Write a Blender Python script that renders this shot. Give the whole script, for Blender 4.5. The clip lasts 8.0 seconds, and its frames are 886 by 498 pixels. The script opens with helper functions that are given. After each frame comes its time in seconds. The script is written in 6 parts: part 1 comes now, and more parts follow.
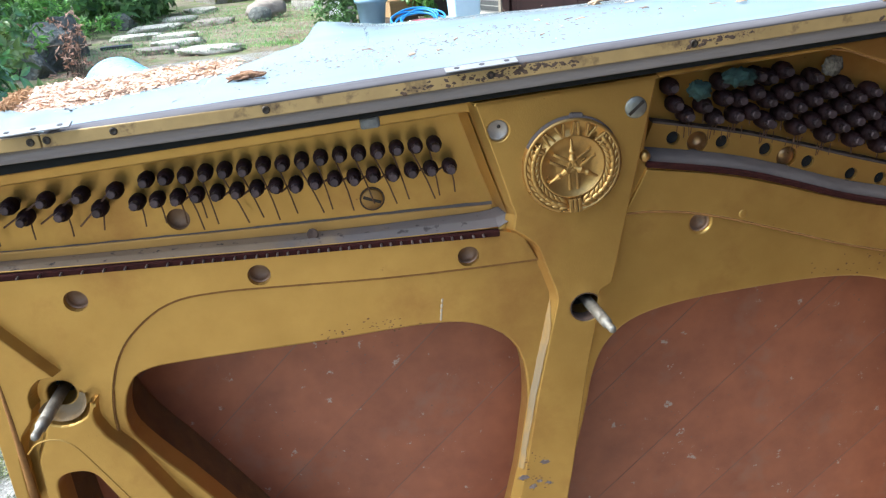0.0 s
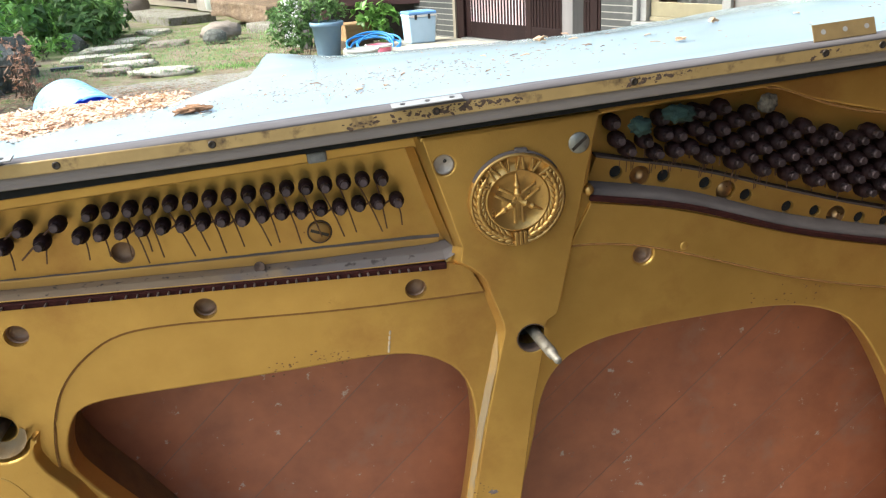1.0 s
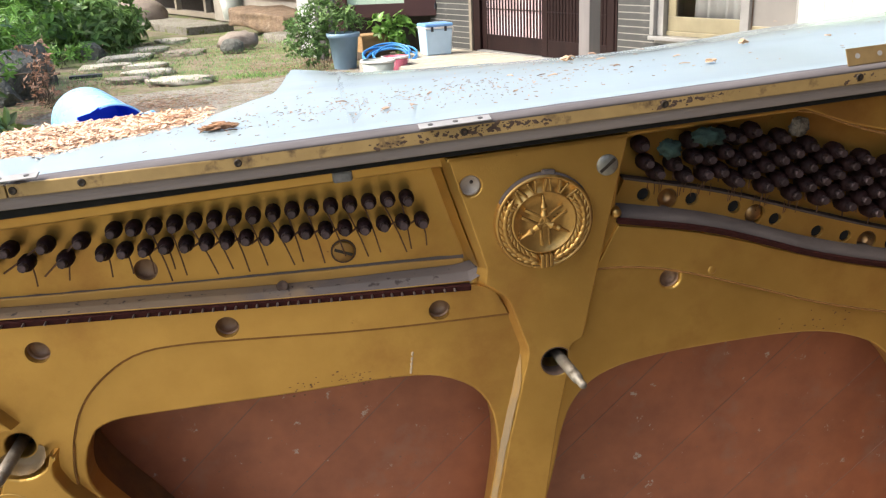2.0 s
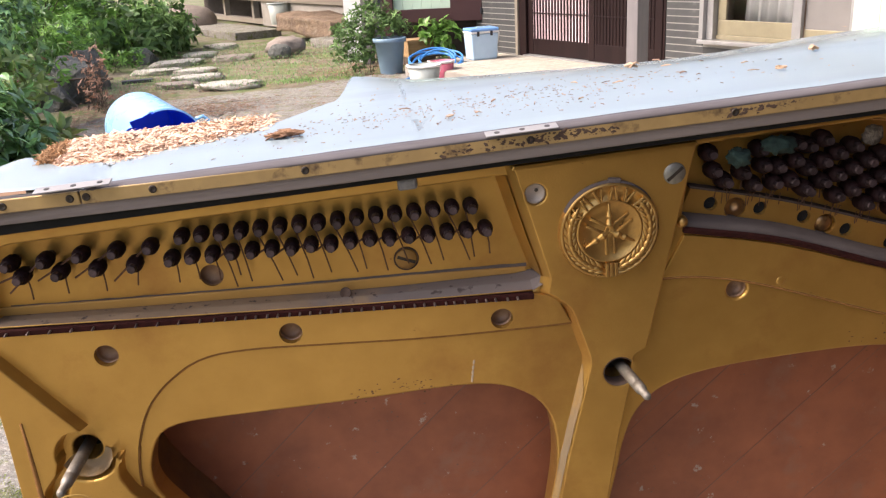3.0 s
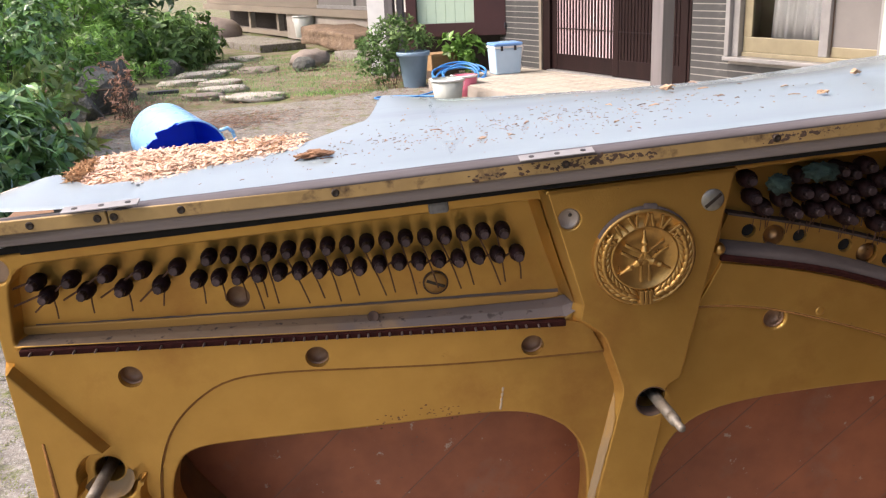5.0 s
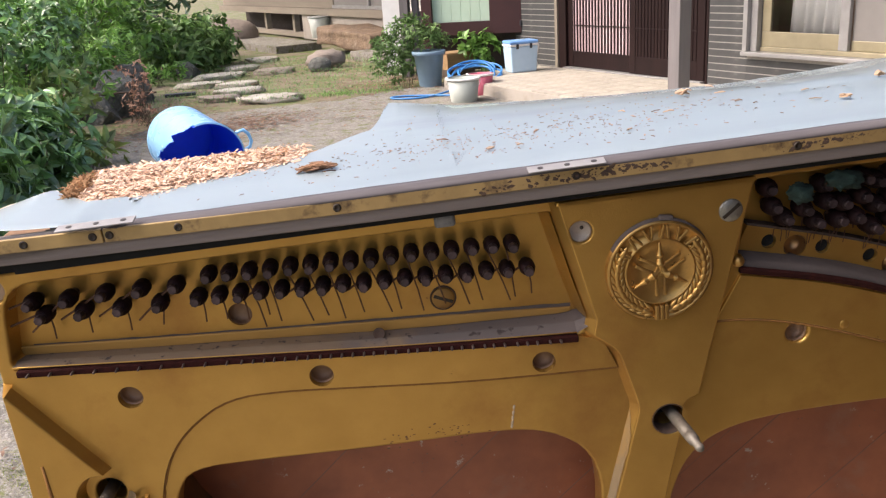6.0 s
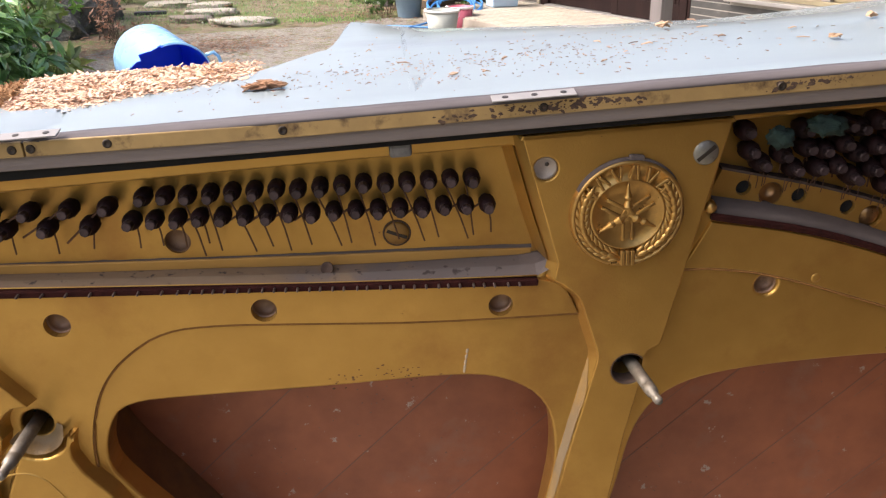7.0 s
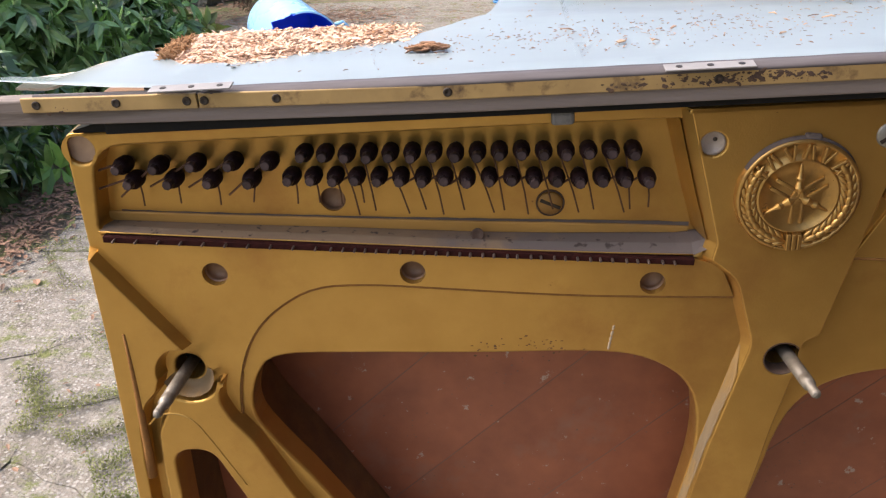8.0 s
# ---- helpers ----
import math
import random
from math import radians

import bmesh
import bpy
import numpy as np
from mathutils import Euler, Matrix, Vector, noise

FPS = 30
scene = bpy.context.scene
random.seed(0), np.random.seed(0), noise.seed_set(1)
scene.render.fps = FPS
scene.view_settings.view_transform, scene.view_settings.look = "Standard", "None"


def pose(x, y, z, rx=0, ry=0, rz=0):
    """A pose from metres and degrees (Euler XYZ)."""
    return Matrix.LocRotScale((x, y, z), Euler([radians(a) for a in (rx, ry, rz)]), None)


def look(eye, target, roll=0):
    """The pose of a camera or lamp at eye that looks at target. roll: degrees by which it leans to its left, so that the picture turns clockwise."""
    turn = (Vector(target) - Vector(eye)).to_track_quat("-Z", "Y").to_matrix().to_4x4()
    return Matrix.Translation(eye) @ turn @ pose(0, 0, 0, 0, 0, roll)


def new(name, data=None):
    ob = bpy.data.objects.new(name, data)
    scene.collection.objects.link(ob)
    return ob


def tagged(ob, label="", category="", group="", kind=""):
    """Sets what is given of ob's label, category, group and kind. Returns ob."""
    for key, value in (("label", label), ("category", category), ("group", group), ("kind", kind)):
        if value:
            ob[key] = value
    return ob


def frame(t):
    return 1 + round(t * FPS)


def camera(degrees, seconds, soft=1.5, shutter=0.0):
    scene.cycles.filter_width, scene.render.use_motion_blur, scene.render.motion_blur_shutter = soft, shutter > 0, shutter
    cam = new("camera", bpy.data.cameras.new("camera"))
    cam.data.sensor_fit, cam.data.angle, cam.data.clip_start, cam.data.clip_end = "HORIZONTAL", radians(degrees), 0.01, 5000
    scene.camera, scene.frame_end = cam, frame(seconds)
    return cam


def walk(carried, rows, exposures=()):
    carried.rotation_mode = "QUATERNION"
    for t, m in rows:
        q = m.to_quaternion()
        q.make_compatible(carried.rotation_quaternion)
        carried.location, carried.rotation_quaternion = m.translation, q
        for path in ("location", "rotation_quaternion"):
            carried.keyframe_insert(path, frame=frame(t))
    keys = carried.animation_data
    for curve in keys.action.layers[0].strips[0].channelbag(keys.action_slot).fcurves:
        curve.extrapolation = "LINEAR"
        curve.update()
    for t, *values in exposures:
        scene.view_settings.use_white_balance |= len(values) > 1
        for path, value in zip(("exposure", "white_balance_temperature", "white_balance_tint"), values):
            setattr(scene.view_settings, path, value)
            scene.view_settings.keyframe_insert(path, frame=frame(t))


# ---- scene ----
cam = camera(53.7, 8.0, soft=1.25)
PATH = [
    (0.0, -0.1574, -0.6121, 1.2253, 68.627, 3.833, -7.044),
    (0.5, -0.1419, -0.6216, 1.2287, 69.463, 3.850, -9.172),
    (1.0, -0.1502, -0.6154, 1.2340, 69.931, 2.948, -9.750),
    (1.2, -0.1520, -0.6127, 1.2372, 70.288, 2.919, -9.478),
    (2.3, -0.1620, -0.6020, 1.2403, 70.756, 2.338, -8.469),
    (2.5, -0.1660, -0.6005, 1.2415, 70.808, 2.504, -7.976),
    (3.0, -0.1721, -0.5994, 1.2416, 71.103, 2.929, -5.915),
    (3.5, -0.1689, -0.6020, 1.2450, 71.725, 3.090, -5.784),
    (4.0, -0.1726, -0.6027, 1.2436, 71.707, 2.745, -6.140),
    (4.5, -0.1817, -0.5976, 1.2449, 71.906, 2.299, -5.359),
    (4.7, -0.1806, -0.5911, 1.2453, 72.031, 2.336, -4.807),
    (5.8, -0.1707, -0.5690, 1.2460, 71.999, 3.164, -3.746),
    (6.0, -0.1685, -0.5610, 1.2492, 71.970, 3.409, -3.445),
    (6.5, -0.1586, -0.5365, 1.2415, 68.564, 3.807, -5.376),
    (7.0, -0.1558, -0.5255, 1.2348, 67.758, 0.484, -4.361),
    (7.5, -0.1713, -0.5161, 1.2254, 66.744, -1.244, -0.352),
    (8.0, -0.1833, -0.5210, 1.2271, 66.293, 0.100, 3.553),
]
EXPOSURE = [(0.0, 1.93, 5250, 0), (1.2, 1.84, 6120, -1), (2.5, 1.55, 6420, 13), (4.5, 1.46, 6520, 18), (6.0, 1.22, 6450, 15), (7.0, 1.44, 6580, 15), (8.0, 1.37, 6400, 14)]
walk(cam, [(t, pose(x, y, z, rx, ry, rz)) for t, x, y, z, rx, ry, rz in PATH], EXPOSURE)

# ---- light: bright hazy day, veiled sun high on the left ----
SUN_DIR = Vector((-0.66, -0.03, 0.75)).normalized()
world = bpy.data.worlds.new("world")
scene.world = world
world.use_nodes = True
wn, wl = world.node_tree.nodes, world.node_tree.links
sky = wn.new("ShaderNodeTexSky")
sky.sky_type = "NISHITA"
sky.sun_disc = False
sky.sun_elevation = math.asin(SUN_DIR.z)
sky.sun_rotation = math.atan2(SUN_DIR.x, SUN_DIR.y)
sky.air_density, sky.dust_density, sky.ozone_density = 1.0, 6.0, 1.0
wl.new(sky.outputs[0], wn["Background"].inputs[0])
wn["Background"].inputs[1].default_value = 0.15
sun = new("sun", bpy.data.lights.new("sun", "SUN"))
sun.data.energy, sun.data.angle, sun.data.color = 1.6, radians(30), (1.0, 0.96, 0.90)
sun.matrix_world = look(SUN_DIR * 20, (0, 0, 0))


# ---- materials ----
def mat(name, a, b, scale=20.0, rough=0.5, metal=0.0, bump=0.0, bscale=150.0, c=None, cscale=4.0, cut=0.55, rvar=0.1,
        island=0.0, coord="Object", spec=0.5, stretch=(1, 1, 1), coat=0.0, specks=None):
    """a-b: fine grain; c: larger stains that cover where a slow noise passes cut; island: change from piece to piece."""
    m = bpy.data.materials.new(name)
    m.use_nodes = True
    n, l = m.node_tree.nodes, m.node_tree.links
    p = n["Principled BSDF"]
    tc = n.new("ShaderNodeTexCoord")
    mp = n.new("ShaderNodeMapping")
    mp.inputs["Scale"].default_value = stretch
    l.new(tc.outputs[coord], mp.inputs[0])

    def nz(s, d=6.0, r=0.6):
        t = n.new("ShaderNodeTexNoise")
        t.inputs["Scale"].default_value, t.inputs["Detail"].default_value, t.inputs["Roughness"].default_value = s, d, r
        l.new(mp.outputs[0], t.inputs["Vector"])
        return t.outputs["Fac"]

    def ramp(f, lo, hi):
        r = n.new("ShaderNodeMapRange")
        r.inputs["From Min"].default_value, r.inputs["From Max"].default_value = lo, hi
        l.new(f, r.inputs["Value"])
        return r.outputs["Result"]

    def mix(f, x, y):
        k = n.new("ShaderNodeMix")
        k.data_type = "RGBA"
        l.new(f, k.inputs["Factor"])
        for s, v in ((k.inputs["A"], x), (k.inputs["B"], y)):
            if isinstance(v, tuple):
                s.default_value = (*v, 1)
            else:
                l.new(v, s)
        return k.outputs["Result"]

    col = mix(ramp(nz(scale), 0.3, 0.7), a, b)
    if c:
        col = mix(ramp(nz(cscale, 8, 0.65), cut, cut + 0.15), col, c)
    if specks:
        col = mix(ramp(nz(specks[1], 5, 0.7), specks[2], specks[2] + 0.05), col, specks[0])
    if island:
        g = n.new("ShaderNodeNewGeometry")
        h = n.new("ShaderNodeHueSaturation")
        o = n.new("ShaderNodeObjectInfo")
        ad = n.new("ShaderNodeMath")
        ad.operation = "ADD"
        l.new(g.outputs["Random Per Island"], ad.inputs[0])
        l.new(o.outputs["Random"], ad.inputs[1])
        fr = n.new("ShaderNodeMath")
        fr.operation = "FRACT"
        l.new(ad.outputs[0], fr.inputs[0])
        mr = n.new("ShaderNodeMapRange")
        mr.inputs["To Min"].default_value, mr.inputs["To Max"].default_value = 1 - island, 1 + island
        l.new(fr.outputs[0], mr.inputs["Value"])
        l.new(mr.outputs[0], h.inputs["Value"])
        l.new(col, h.inputs["Color"])
        col = h.outputs[0]
    l.new(col, p.inputs["Base Color"])
    rr = n.new("ShaderNodeMapRange")
    rr.inputs["To Min"].default_value, rr.inputs["To Max"].default_value = max(rough - rvar, 0.02), min(rough + rvar, 1)
    l.new(nz(scale * 0.6), rr.inputs["Value"])
    l.new(rr.outputs[0], p.inputs["Roughness"])
    p.inputs["Metallic"].default_value = metal
    p.inputs["Specular IOR Level"].default_value = spec
    p.inputs["Coat Weight"].default_value = coat
    if bump:
        bp = n.new("ShaderNodeBump")
        bp.inputs["Strength"].default_value, bp.inputs["Distance"].default_value = bump, 1.0 / bscale
        l.new(nz(bscale, 4), bp.inputs["Height"])
        l.new(bp.outputs[0], p.inputs["Normal"])
    return m


GOLD = mat("gold_paint", (0.53, 0.312, 0.077), (0.445, 0.255, 0.060), 22, 0.32, 0.72, 0.10, 700, (0.38, 0.195, 0.05), 7, 0.54, specks=((0.13, 0.06, 0.03), 55, 0.70))
GOLD_DUSTY = mat("gold_paint_dusty", (0.50, 0.28, 0.07), (0.40, 0.22, 0.055), 22, 0.5, 0.4, 0.10, 700, (0.19, 0.16, 0.135), 6, 0.62, stretch=(0.5, 1, 1))
GOLD_DULL = mat("gold_paint_worn", (0.36, 0.19, 0.04), (0.27, 0.14, 0.035), 30, 0.5, 0.3, 0.15, 600, (0.16, 0.09, 0.045), 14, 0.55)
BRIGHT_GOLD = mat("gold_medal", (0.50, 0.305, 0.095), (0.37, 0.21, 0.060), 60, 0.30, 0.8, 0.1, 900, (0.22, 0.13, 0.05), 45, 0.55)
def dust_slope():
    """Brown dust that turns into a thick pale grey layer further along the slope."""
    m = mat("bearing_dust", (0.240, 0.170, 0.105), (0.175, 0.122, 0.078), 60, 0.7, 0.15, 0.2, 900, (0.15, 0.122, 0.104), 14, 0.58, stretch=(0.4, 1, 1))
    n, l = m.node_tree.nodes, m.node_tree.links
    p = n["Principled BSDF"]
    src = p.inputs["Base Color"].links[0].from_socket
    tc, sx, nz, ad, mr, k = n.new("ShaderNodeTexCoord"), n.new("ShaderNodeSeparateXYZ"), n.new("ShaderNodeTexNoise"), n.new("ShaderNodeMath"), n.new("ShaderNodeMapRange"), n.new("ShaderNodeMix")
    nz.inputs["Scale"].default_value, nz.inputs["Detail"].default_value = 35, 6
    l.new(tc.outputs["Object"], sx.inputs[0])
    l.new(tc.outputs["Object"], nz.inputs["Vector"])
    ad.operation = "MULTIPLY_ADD"
    ad.inputs[1].default_value = 0.22
    l.new(nz.outputs["Fac"], ad.inputs[0])
    l.new(sx.outputs["X"], ad.inputs[2])
    mr.inputs["From Min"].default_value, mr.inputs["From Max"].default_value = -0.105, -0.055
    l.new(ad.outputs[0], mr.inputs["Value"])
    k.data_type = "RGBA"
    k.inputs["B"].default_value = (0.132, 0.109, 0.099, 1)
    l.new(mr.outputs[0], k.inputs["Factor"])
    l.new(src, k.inputs["A"])
    sp, sr, k2 = n.new("ShaderNodeTexNoise"), n.new("ShaderNodeMapRange"), n.new("ShaderNodeMix")
    sp.inputs["Scale"].default_value, sp.inputs["Detail"].default_value = 170, 4
    l.new(tc.outputs["Object"], sp.inputs["Vector"])
    sr.inputs["From Min"].default_value, sr.inputs["From Max"].default_value = 0.61, 0.69
    l.new(sp.outputs["Fac"], sr.inputs["Value"])
    k2.data_type = "RGBA"
    k2.inputs["B"].default_value = (0.045, 0.032, 0.028, 1)
    l.new(sr.outputs[0], k2.inputs["Factor"])
    l.new(k.outputs["Result"], k2.inputs["A"])
    l.new(k2.outputs["Result"], p.inputs["Base Color"])
    return m


DUST_SLOPE = dust_slope()
DUST_BROWN = mat("brown_dust", (0.090, 0.064, 0.052), (0.055, 0.040, 0.034), 60, 0.9, 0.0, 0.2, 900, spec=0.1)
DUST_GREY = mat("grey_dust", (0.120, 0.098, 0.088), (0.086, 0.069, 0.062), 60, 0.9, 0.0, 0.2, 900, (0.115, 0.095, 0.082), 14, 0.6, stretch=(0.4, 1, 1), spec=0.2)
FELT = mat("red_felt", (0.040, 0.011, 0.009), (0.022, 0.007, 0.006), 200, 0.95, 0, 0.5, 900, spec=0.1)
WIRE = mat("rusty_wire", (0.15, 0.075, 0.040), (0.085, 0.042, 0.024), 300, 0.75, 0.2, 0.3, 900, spec=0.3)
RUST = mat("rusty_pin", (0.021, 0.008, 0.0075), (0.010, 0.0042, 0.0045), 300, 0.65, 0.1, 0.3, 1500, (0.05, 0.020, 0.014), 120, 0.62, island=0.25, spec=0.15)
STRING = mat("rusty_string", (0.10, 0.045, 0.025), (0.06, 0.028, 0.018), 200, 0.7)
PIN_TIP = mat("pin_steel", (0.085, 0.058, 0.060), (0.030, 0.020, 0.021), 250, 0.45, 0.6, 0.2, 1500, island=0.3)
STEEL = mat("dull_steel", (0.30, 0.29, 0.25), (0.20, 0.19, 0.17), 150, 0.45, 0.7, 0.15, 900, (0.10, 0.08, 0.06), 60, 0.6)
GUIDE = mat("guide_pin_steel", (0.16, 0.12, 0.10), (0.08, 0.055, 0.05), 200, 0.5, 0.4)
STUD = mat("stud_steel", (0.235, 0.21, 0.175), (0.14, 0.12, 0.095), 180, 0.5, 0.5, 0.3, 1200, (0.12, 0.09, 0.06), 70, 0.58)
BRASS = mat("hinge_brass", (0.42, 0.285, 0.115), (0.33, 0.22, 0.09), 60, 0.5, 0.3, 0.1, 800, (0.085, 0.05, 0.03), 42, 0.57)
OLD_BRASS = mat("old_brass", (0.22, 0.145, 0.06), (0.15, 0.10, 0.045), 60, 0.5, 0.3, 0.1, 800, (0.07, 0.045, 0.03), 60, 0.6)
CRUST = mat("corroded_metal", (0.27, 0.225, 0.17), (0.04, 0.03, 0.024), 260, 0.8, 0.2, 0.9, 500)
PLATE_STEEL = mat("hinge_plate_steel", (0.27, 0.26, 0.25), (0.21, 0.20, 0.195), 80, 0.6, 0.2, 0.1, 900)
STEEL_PALE = mat("plug_steel", (0.40, 0.34, 0.29), (0.30, 0.25, 0.21), 150, 0.45, 0.4, 0.15, 900, (0.20, 0.15, 0.11), 60, 0.6)
SCREW = mat("screw_dark", (0.06, 0.045, 0.035), (0.03, 0.025, 0.02), 300, 0.5, 0.6, 0.3, 1500)
GREY_WOOD = mat("weathered_wood", (0.235, 0.195, 0.17), (0.16, 0.13, 0.115), 40, 0.8, 0, 0.3, 300, (0.09, 0.07, 0.055), 25, 0.53, stretch=(0.08, 1, 1.5))
SHEET = mat("grey_laminate", (0.555, 0.640, 0.665), (0.49, 0.575, 0.61), 8, 0.11, 0.15, 0.0, 120, (0.46, 0.525, 0.57), 12, 0.56, rvar=0.07, spec=0.9, stretch=(0.35, 1, 1))
SHEET_EDGE_SHADE = mat("laminate_edge_shade", (0.120, 0.108, 0.110), (0.075, 0.065, 0.066), 40, 0.65, 0.05, 0.1, 600, (0.10, 0.085, 0.082), 18, 0.60, spec=0.2, stretch=(0.3, 1, 1))
BARK = mat("bark_brown", (0.34, 0.19, 0.10), (0.20, 0.10, 0.055), 90, 0.9, 0, 0.7, 500, (0.06, 0.03, 0.02), 70, 0.5, stretch=(0.3, 1, 1))
CORE = mat("wood_core", (0.45, 0.27, 0.13), (0.30, 0.16, 0.075), 120, 0.9, 0, 0.6, 500)
FLAKE = mat("wood_flake", (0.68, 0.485, 0.355), (0.53, 0.35, 0.24), 90, 0.85, 0, 0.3, 700, (0.34, 0.18, 0.09), 30, 0.68, island=0.36)
CHIP = mat("wood_chip_tan", (0.50, 0.345, 0.22), (0.36, 0.23, 0.14), 120, 0.85, 0, 0.3, 700, (0.22, 0.12, 0.065), 60, 0.58, island=0.3)
DEBRIS = mat("dark_flake", (0.33, 0.21, 0.14), (0.19, 0.115, 0.075), 90, 0.85, island=0.5)
SOUND = mat("soundboard_red", (0.37, 0.125, 0.058), (0.255, 0.086, 0.044), 26, 0.42, 0, 0.05, 500, (0.285, 0.135, 0.085), 12, 0.55, spec=0.4, island=0.06, specks=((0.42, 0.32, 0.26), 75, 0.652))
PINBLOCK = mat("pinblock_wood", (0.20, 0.10, 0.035), (0.13, 0.065, 0.03), 60, 0.7, 0, 0.3, 500)
CUP = mat("dark_gold_cup", (0.30, 0.180, 0.105), (0.20, 0.115, 0.065), 90, 0.50, 0.35, 0.1, 900, (0.08, 0.045, 0.03), 60, 0.58)
BAND_CUP = mat("gold_screw_cup", (0.34, 0.20, 0.085), (0.20, 0.11, 0.05), 90, 0.30, 0.85, 0.1, 900, (0.07, 0.04, 0.028), 60, 0.58)
# near-black for the painted hole shade and the strip under the lid
HOLE_GAP_BLACK = mat("black_felt", (0.004, 0.0037, 0.0035), (0.002, 0.002, 0.002), 200, 0.95)
HOLE_DARK = mat("hole_dark_brown", (0.09, 0.05, 0.03), (0.05, 0.03, 0.02), 200, 0.8)
PLUG = mat("plug_gold", (0.40, 0.27, 0.17), (0.30, 0.19, 0.12), 120, 0.6, 0.0, 0.2, 900)
GREEN_FELT = mat("green_felt", (0.016, 0.040, 0.031), (0.008, 0.020, 0.016), 150, 0.9, 0, 0.6, 800, (0.13, 0.19, 0.14), 70, 0.64)
PAD = mat("grey_pad", (0.22, 0.21, 0.20), (0.13, 0.125, 0.12), 200, 0.6, 0, 0.2, 900)


# ---- mesh helpers ----
def part(name, bm, material, parent=None, label="", smooth=False, m=None, bevel=0.0, keep=False):
    """One bmesh as one mesh object, under a thing or a part."""
    me = bpy.data.meshes.new(name)
    if not keep:
        bmesh.ops.recalc_face_normals(bm, faces=bm.faces)
    bm.to_mesh(me)
    bm.free()
    me.materials.append(material)
    if smooth:
        me.shade_smooth()
    ob = new(name, me)
    if parent:
        ob.parent = parent
    if m is not None:
        ob.matrix_basis = m
    if label:
        ob["label"] = label
    if bevel:
        bv = ob.modifiers.new("bevel", "BEVEL")
        bv.width, bv.segments, bv.limit_method, bv.angle_limit = bevel, 2, "ANGLE", radians(40)
        bv.harden_normals = False
    return ob


def share(name, me, parent, m):
    """Another object on the same mesh."""
    ob = new(name, me)
    ob.parent = parent
    ob.matrix_basis = m
    return ob


def empty(name, m):
    ob = new(name)
    ob.empty_display_size = 0.1
    ob.matrix_basis = m
    return ob


def box(bm, x0, x1, y0, y1, z0, z1, bev=0.0, m=None):
    r = bmesh.ops.create_cube(bm, size=1.0)
    vs = r["verts"]
    for v in vs:
        v.co = Vector((x0 + (v.co.x + 0.5) * (x1 - x0), y0 + (v.co.y + 0.5) * (y1 - y0), z0 + (v.co.z + 0.5) * (z1 - z0)))
    if bev:
        es = list({e for v in vs for e in v.link_edges})
        r = bmesh.ops.bevel(bm, geom=es, offset=bev, segments=2, affect="EDGES", profile=0.5)
        vs = list({v for f in r["faces"] for v in f.verts} | {v for v in vs if v.is_valid})
    if m is not None:
        bmesh.ops.transform(bm, matrix=m, verts=vs)
    return vs


def lathe(bm, prof, seg=16, m=None, cap=True):
    """Turns a profile of (radius, height) about z."""
    rings = []
    for r, z in prof:
        rings.append([bm.verts.new((r * math.cos(2 * math.pi * i / seg), r * math.sin(2 * math.pi * i / seg), z)) for i in range(seg)])
    for a, b in zip(rings, rings[1:]):
        for i in range(seg):
            bm.faces.new((a[i], a[(i + 1) % seg], b[(i + 1) % seg], b[i]))
    if cap:
        bm.faces.new(rings[0][::-1])
        bm.faces.new(rings[-1])
    vs = [v for r in rings for v in r]
    if m is not None:
        bmesh.ops.transform(bm, matrix=m, verts=vs)
    return vs


def tube(bm, pts, r, seg=6, taper=1.0):
    """A round rod along points."""
    pts = [Vector(p) for p in pts]
    rings = []
    for i, p in enumerate(pts):
        d = (pts[min(i + 1, len(pts) - 1)] - pts[max(i - 1, 0)]).normalized()
        a = d.orthogonal().normalized() if abs(d.z) > 0.95 else d.cross(Vector((0, 0, 1))).normalized()
        b = d.cross(a)
        k = r * (1 + (taper - 1) * i / (len(pts) - 1))
        rings.append([bm.verts.new(p + (a * math.cos(2 * math.pi * j / seg) + b * math.sin(2 * math.pi * j / seg)) * k) for j in range(seg)])
    for a, b in zip(rings, rings[1:]):
        for j in range(seg):
            bm.faces.new((a[j], a[(j + 1) % seg], b[(j + 1) % seg], b[j]))
    bm.faces.new(rings[0][::-1])
    bm.faces.new(rings[-1])


def rounded(pts, n=5):
    """A polygon from (x, z, radius) corners, with arcs."""
    out = []
    k = len(pts)
    for i in range(k):
        p = Vector(pts[i][:2])
        r = pts[i][2] if len(pts[i]) > 2 else 0
        a, b = Vector(pts[i - 1][:2]) - p, Vector(pts[(i + 1) % k][:2]) - p
        if r <= 0:
            out.append(tuple(p))
            continue
        ang = a.angle(b)
        d = min(r / math.tan(ang / 2), a.length * 0.49, b.length * 0.49)
        s, e = p + a.normalized() * d, p + b.normalized() * d
        for j in range(n + 1):
            t = j / n
            out.append(tuple(s * (1 - t) ** 2 + p * 2 * t * (1 - t) + e * t * t))
    return out


def soften(pts, times=2, closed=True):
    """Cuts the corners of a polyline until it is a smooth curve."""
    pts = [tuple(p) for p in pts]
    for _ in range(times):
        out = [] if closed else [pts[0]]
        for a, b in zip(pts, pts[1:] + (pts[:1] if closed else [])):
            out += [tuple(u * 0.75 + v * 0.25 for u, v in zip(a, b)), tuple(u * 0.25 + v * 0.75 for u, v in zip(a, b))]
        pts = out if closed else out + [pts[-1]]
    return pts


def circle(x, z, r, n=20):
    return [(x + r * math.cos(2 * math.pi * i / n), z + r * math.sin(2 * math.pi * i / n)) for i in range(n)]


def area(p):
    return sum(p[i - 1][0] * p[i][1] - p[i][0] * p[i - 1][1] for i in range(len(p))) / 2


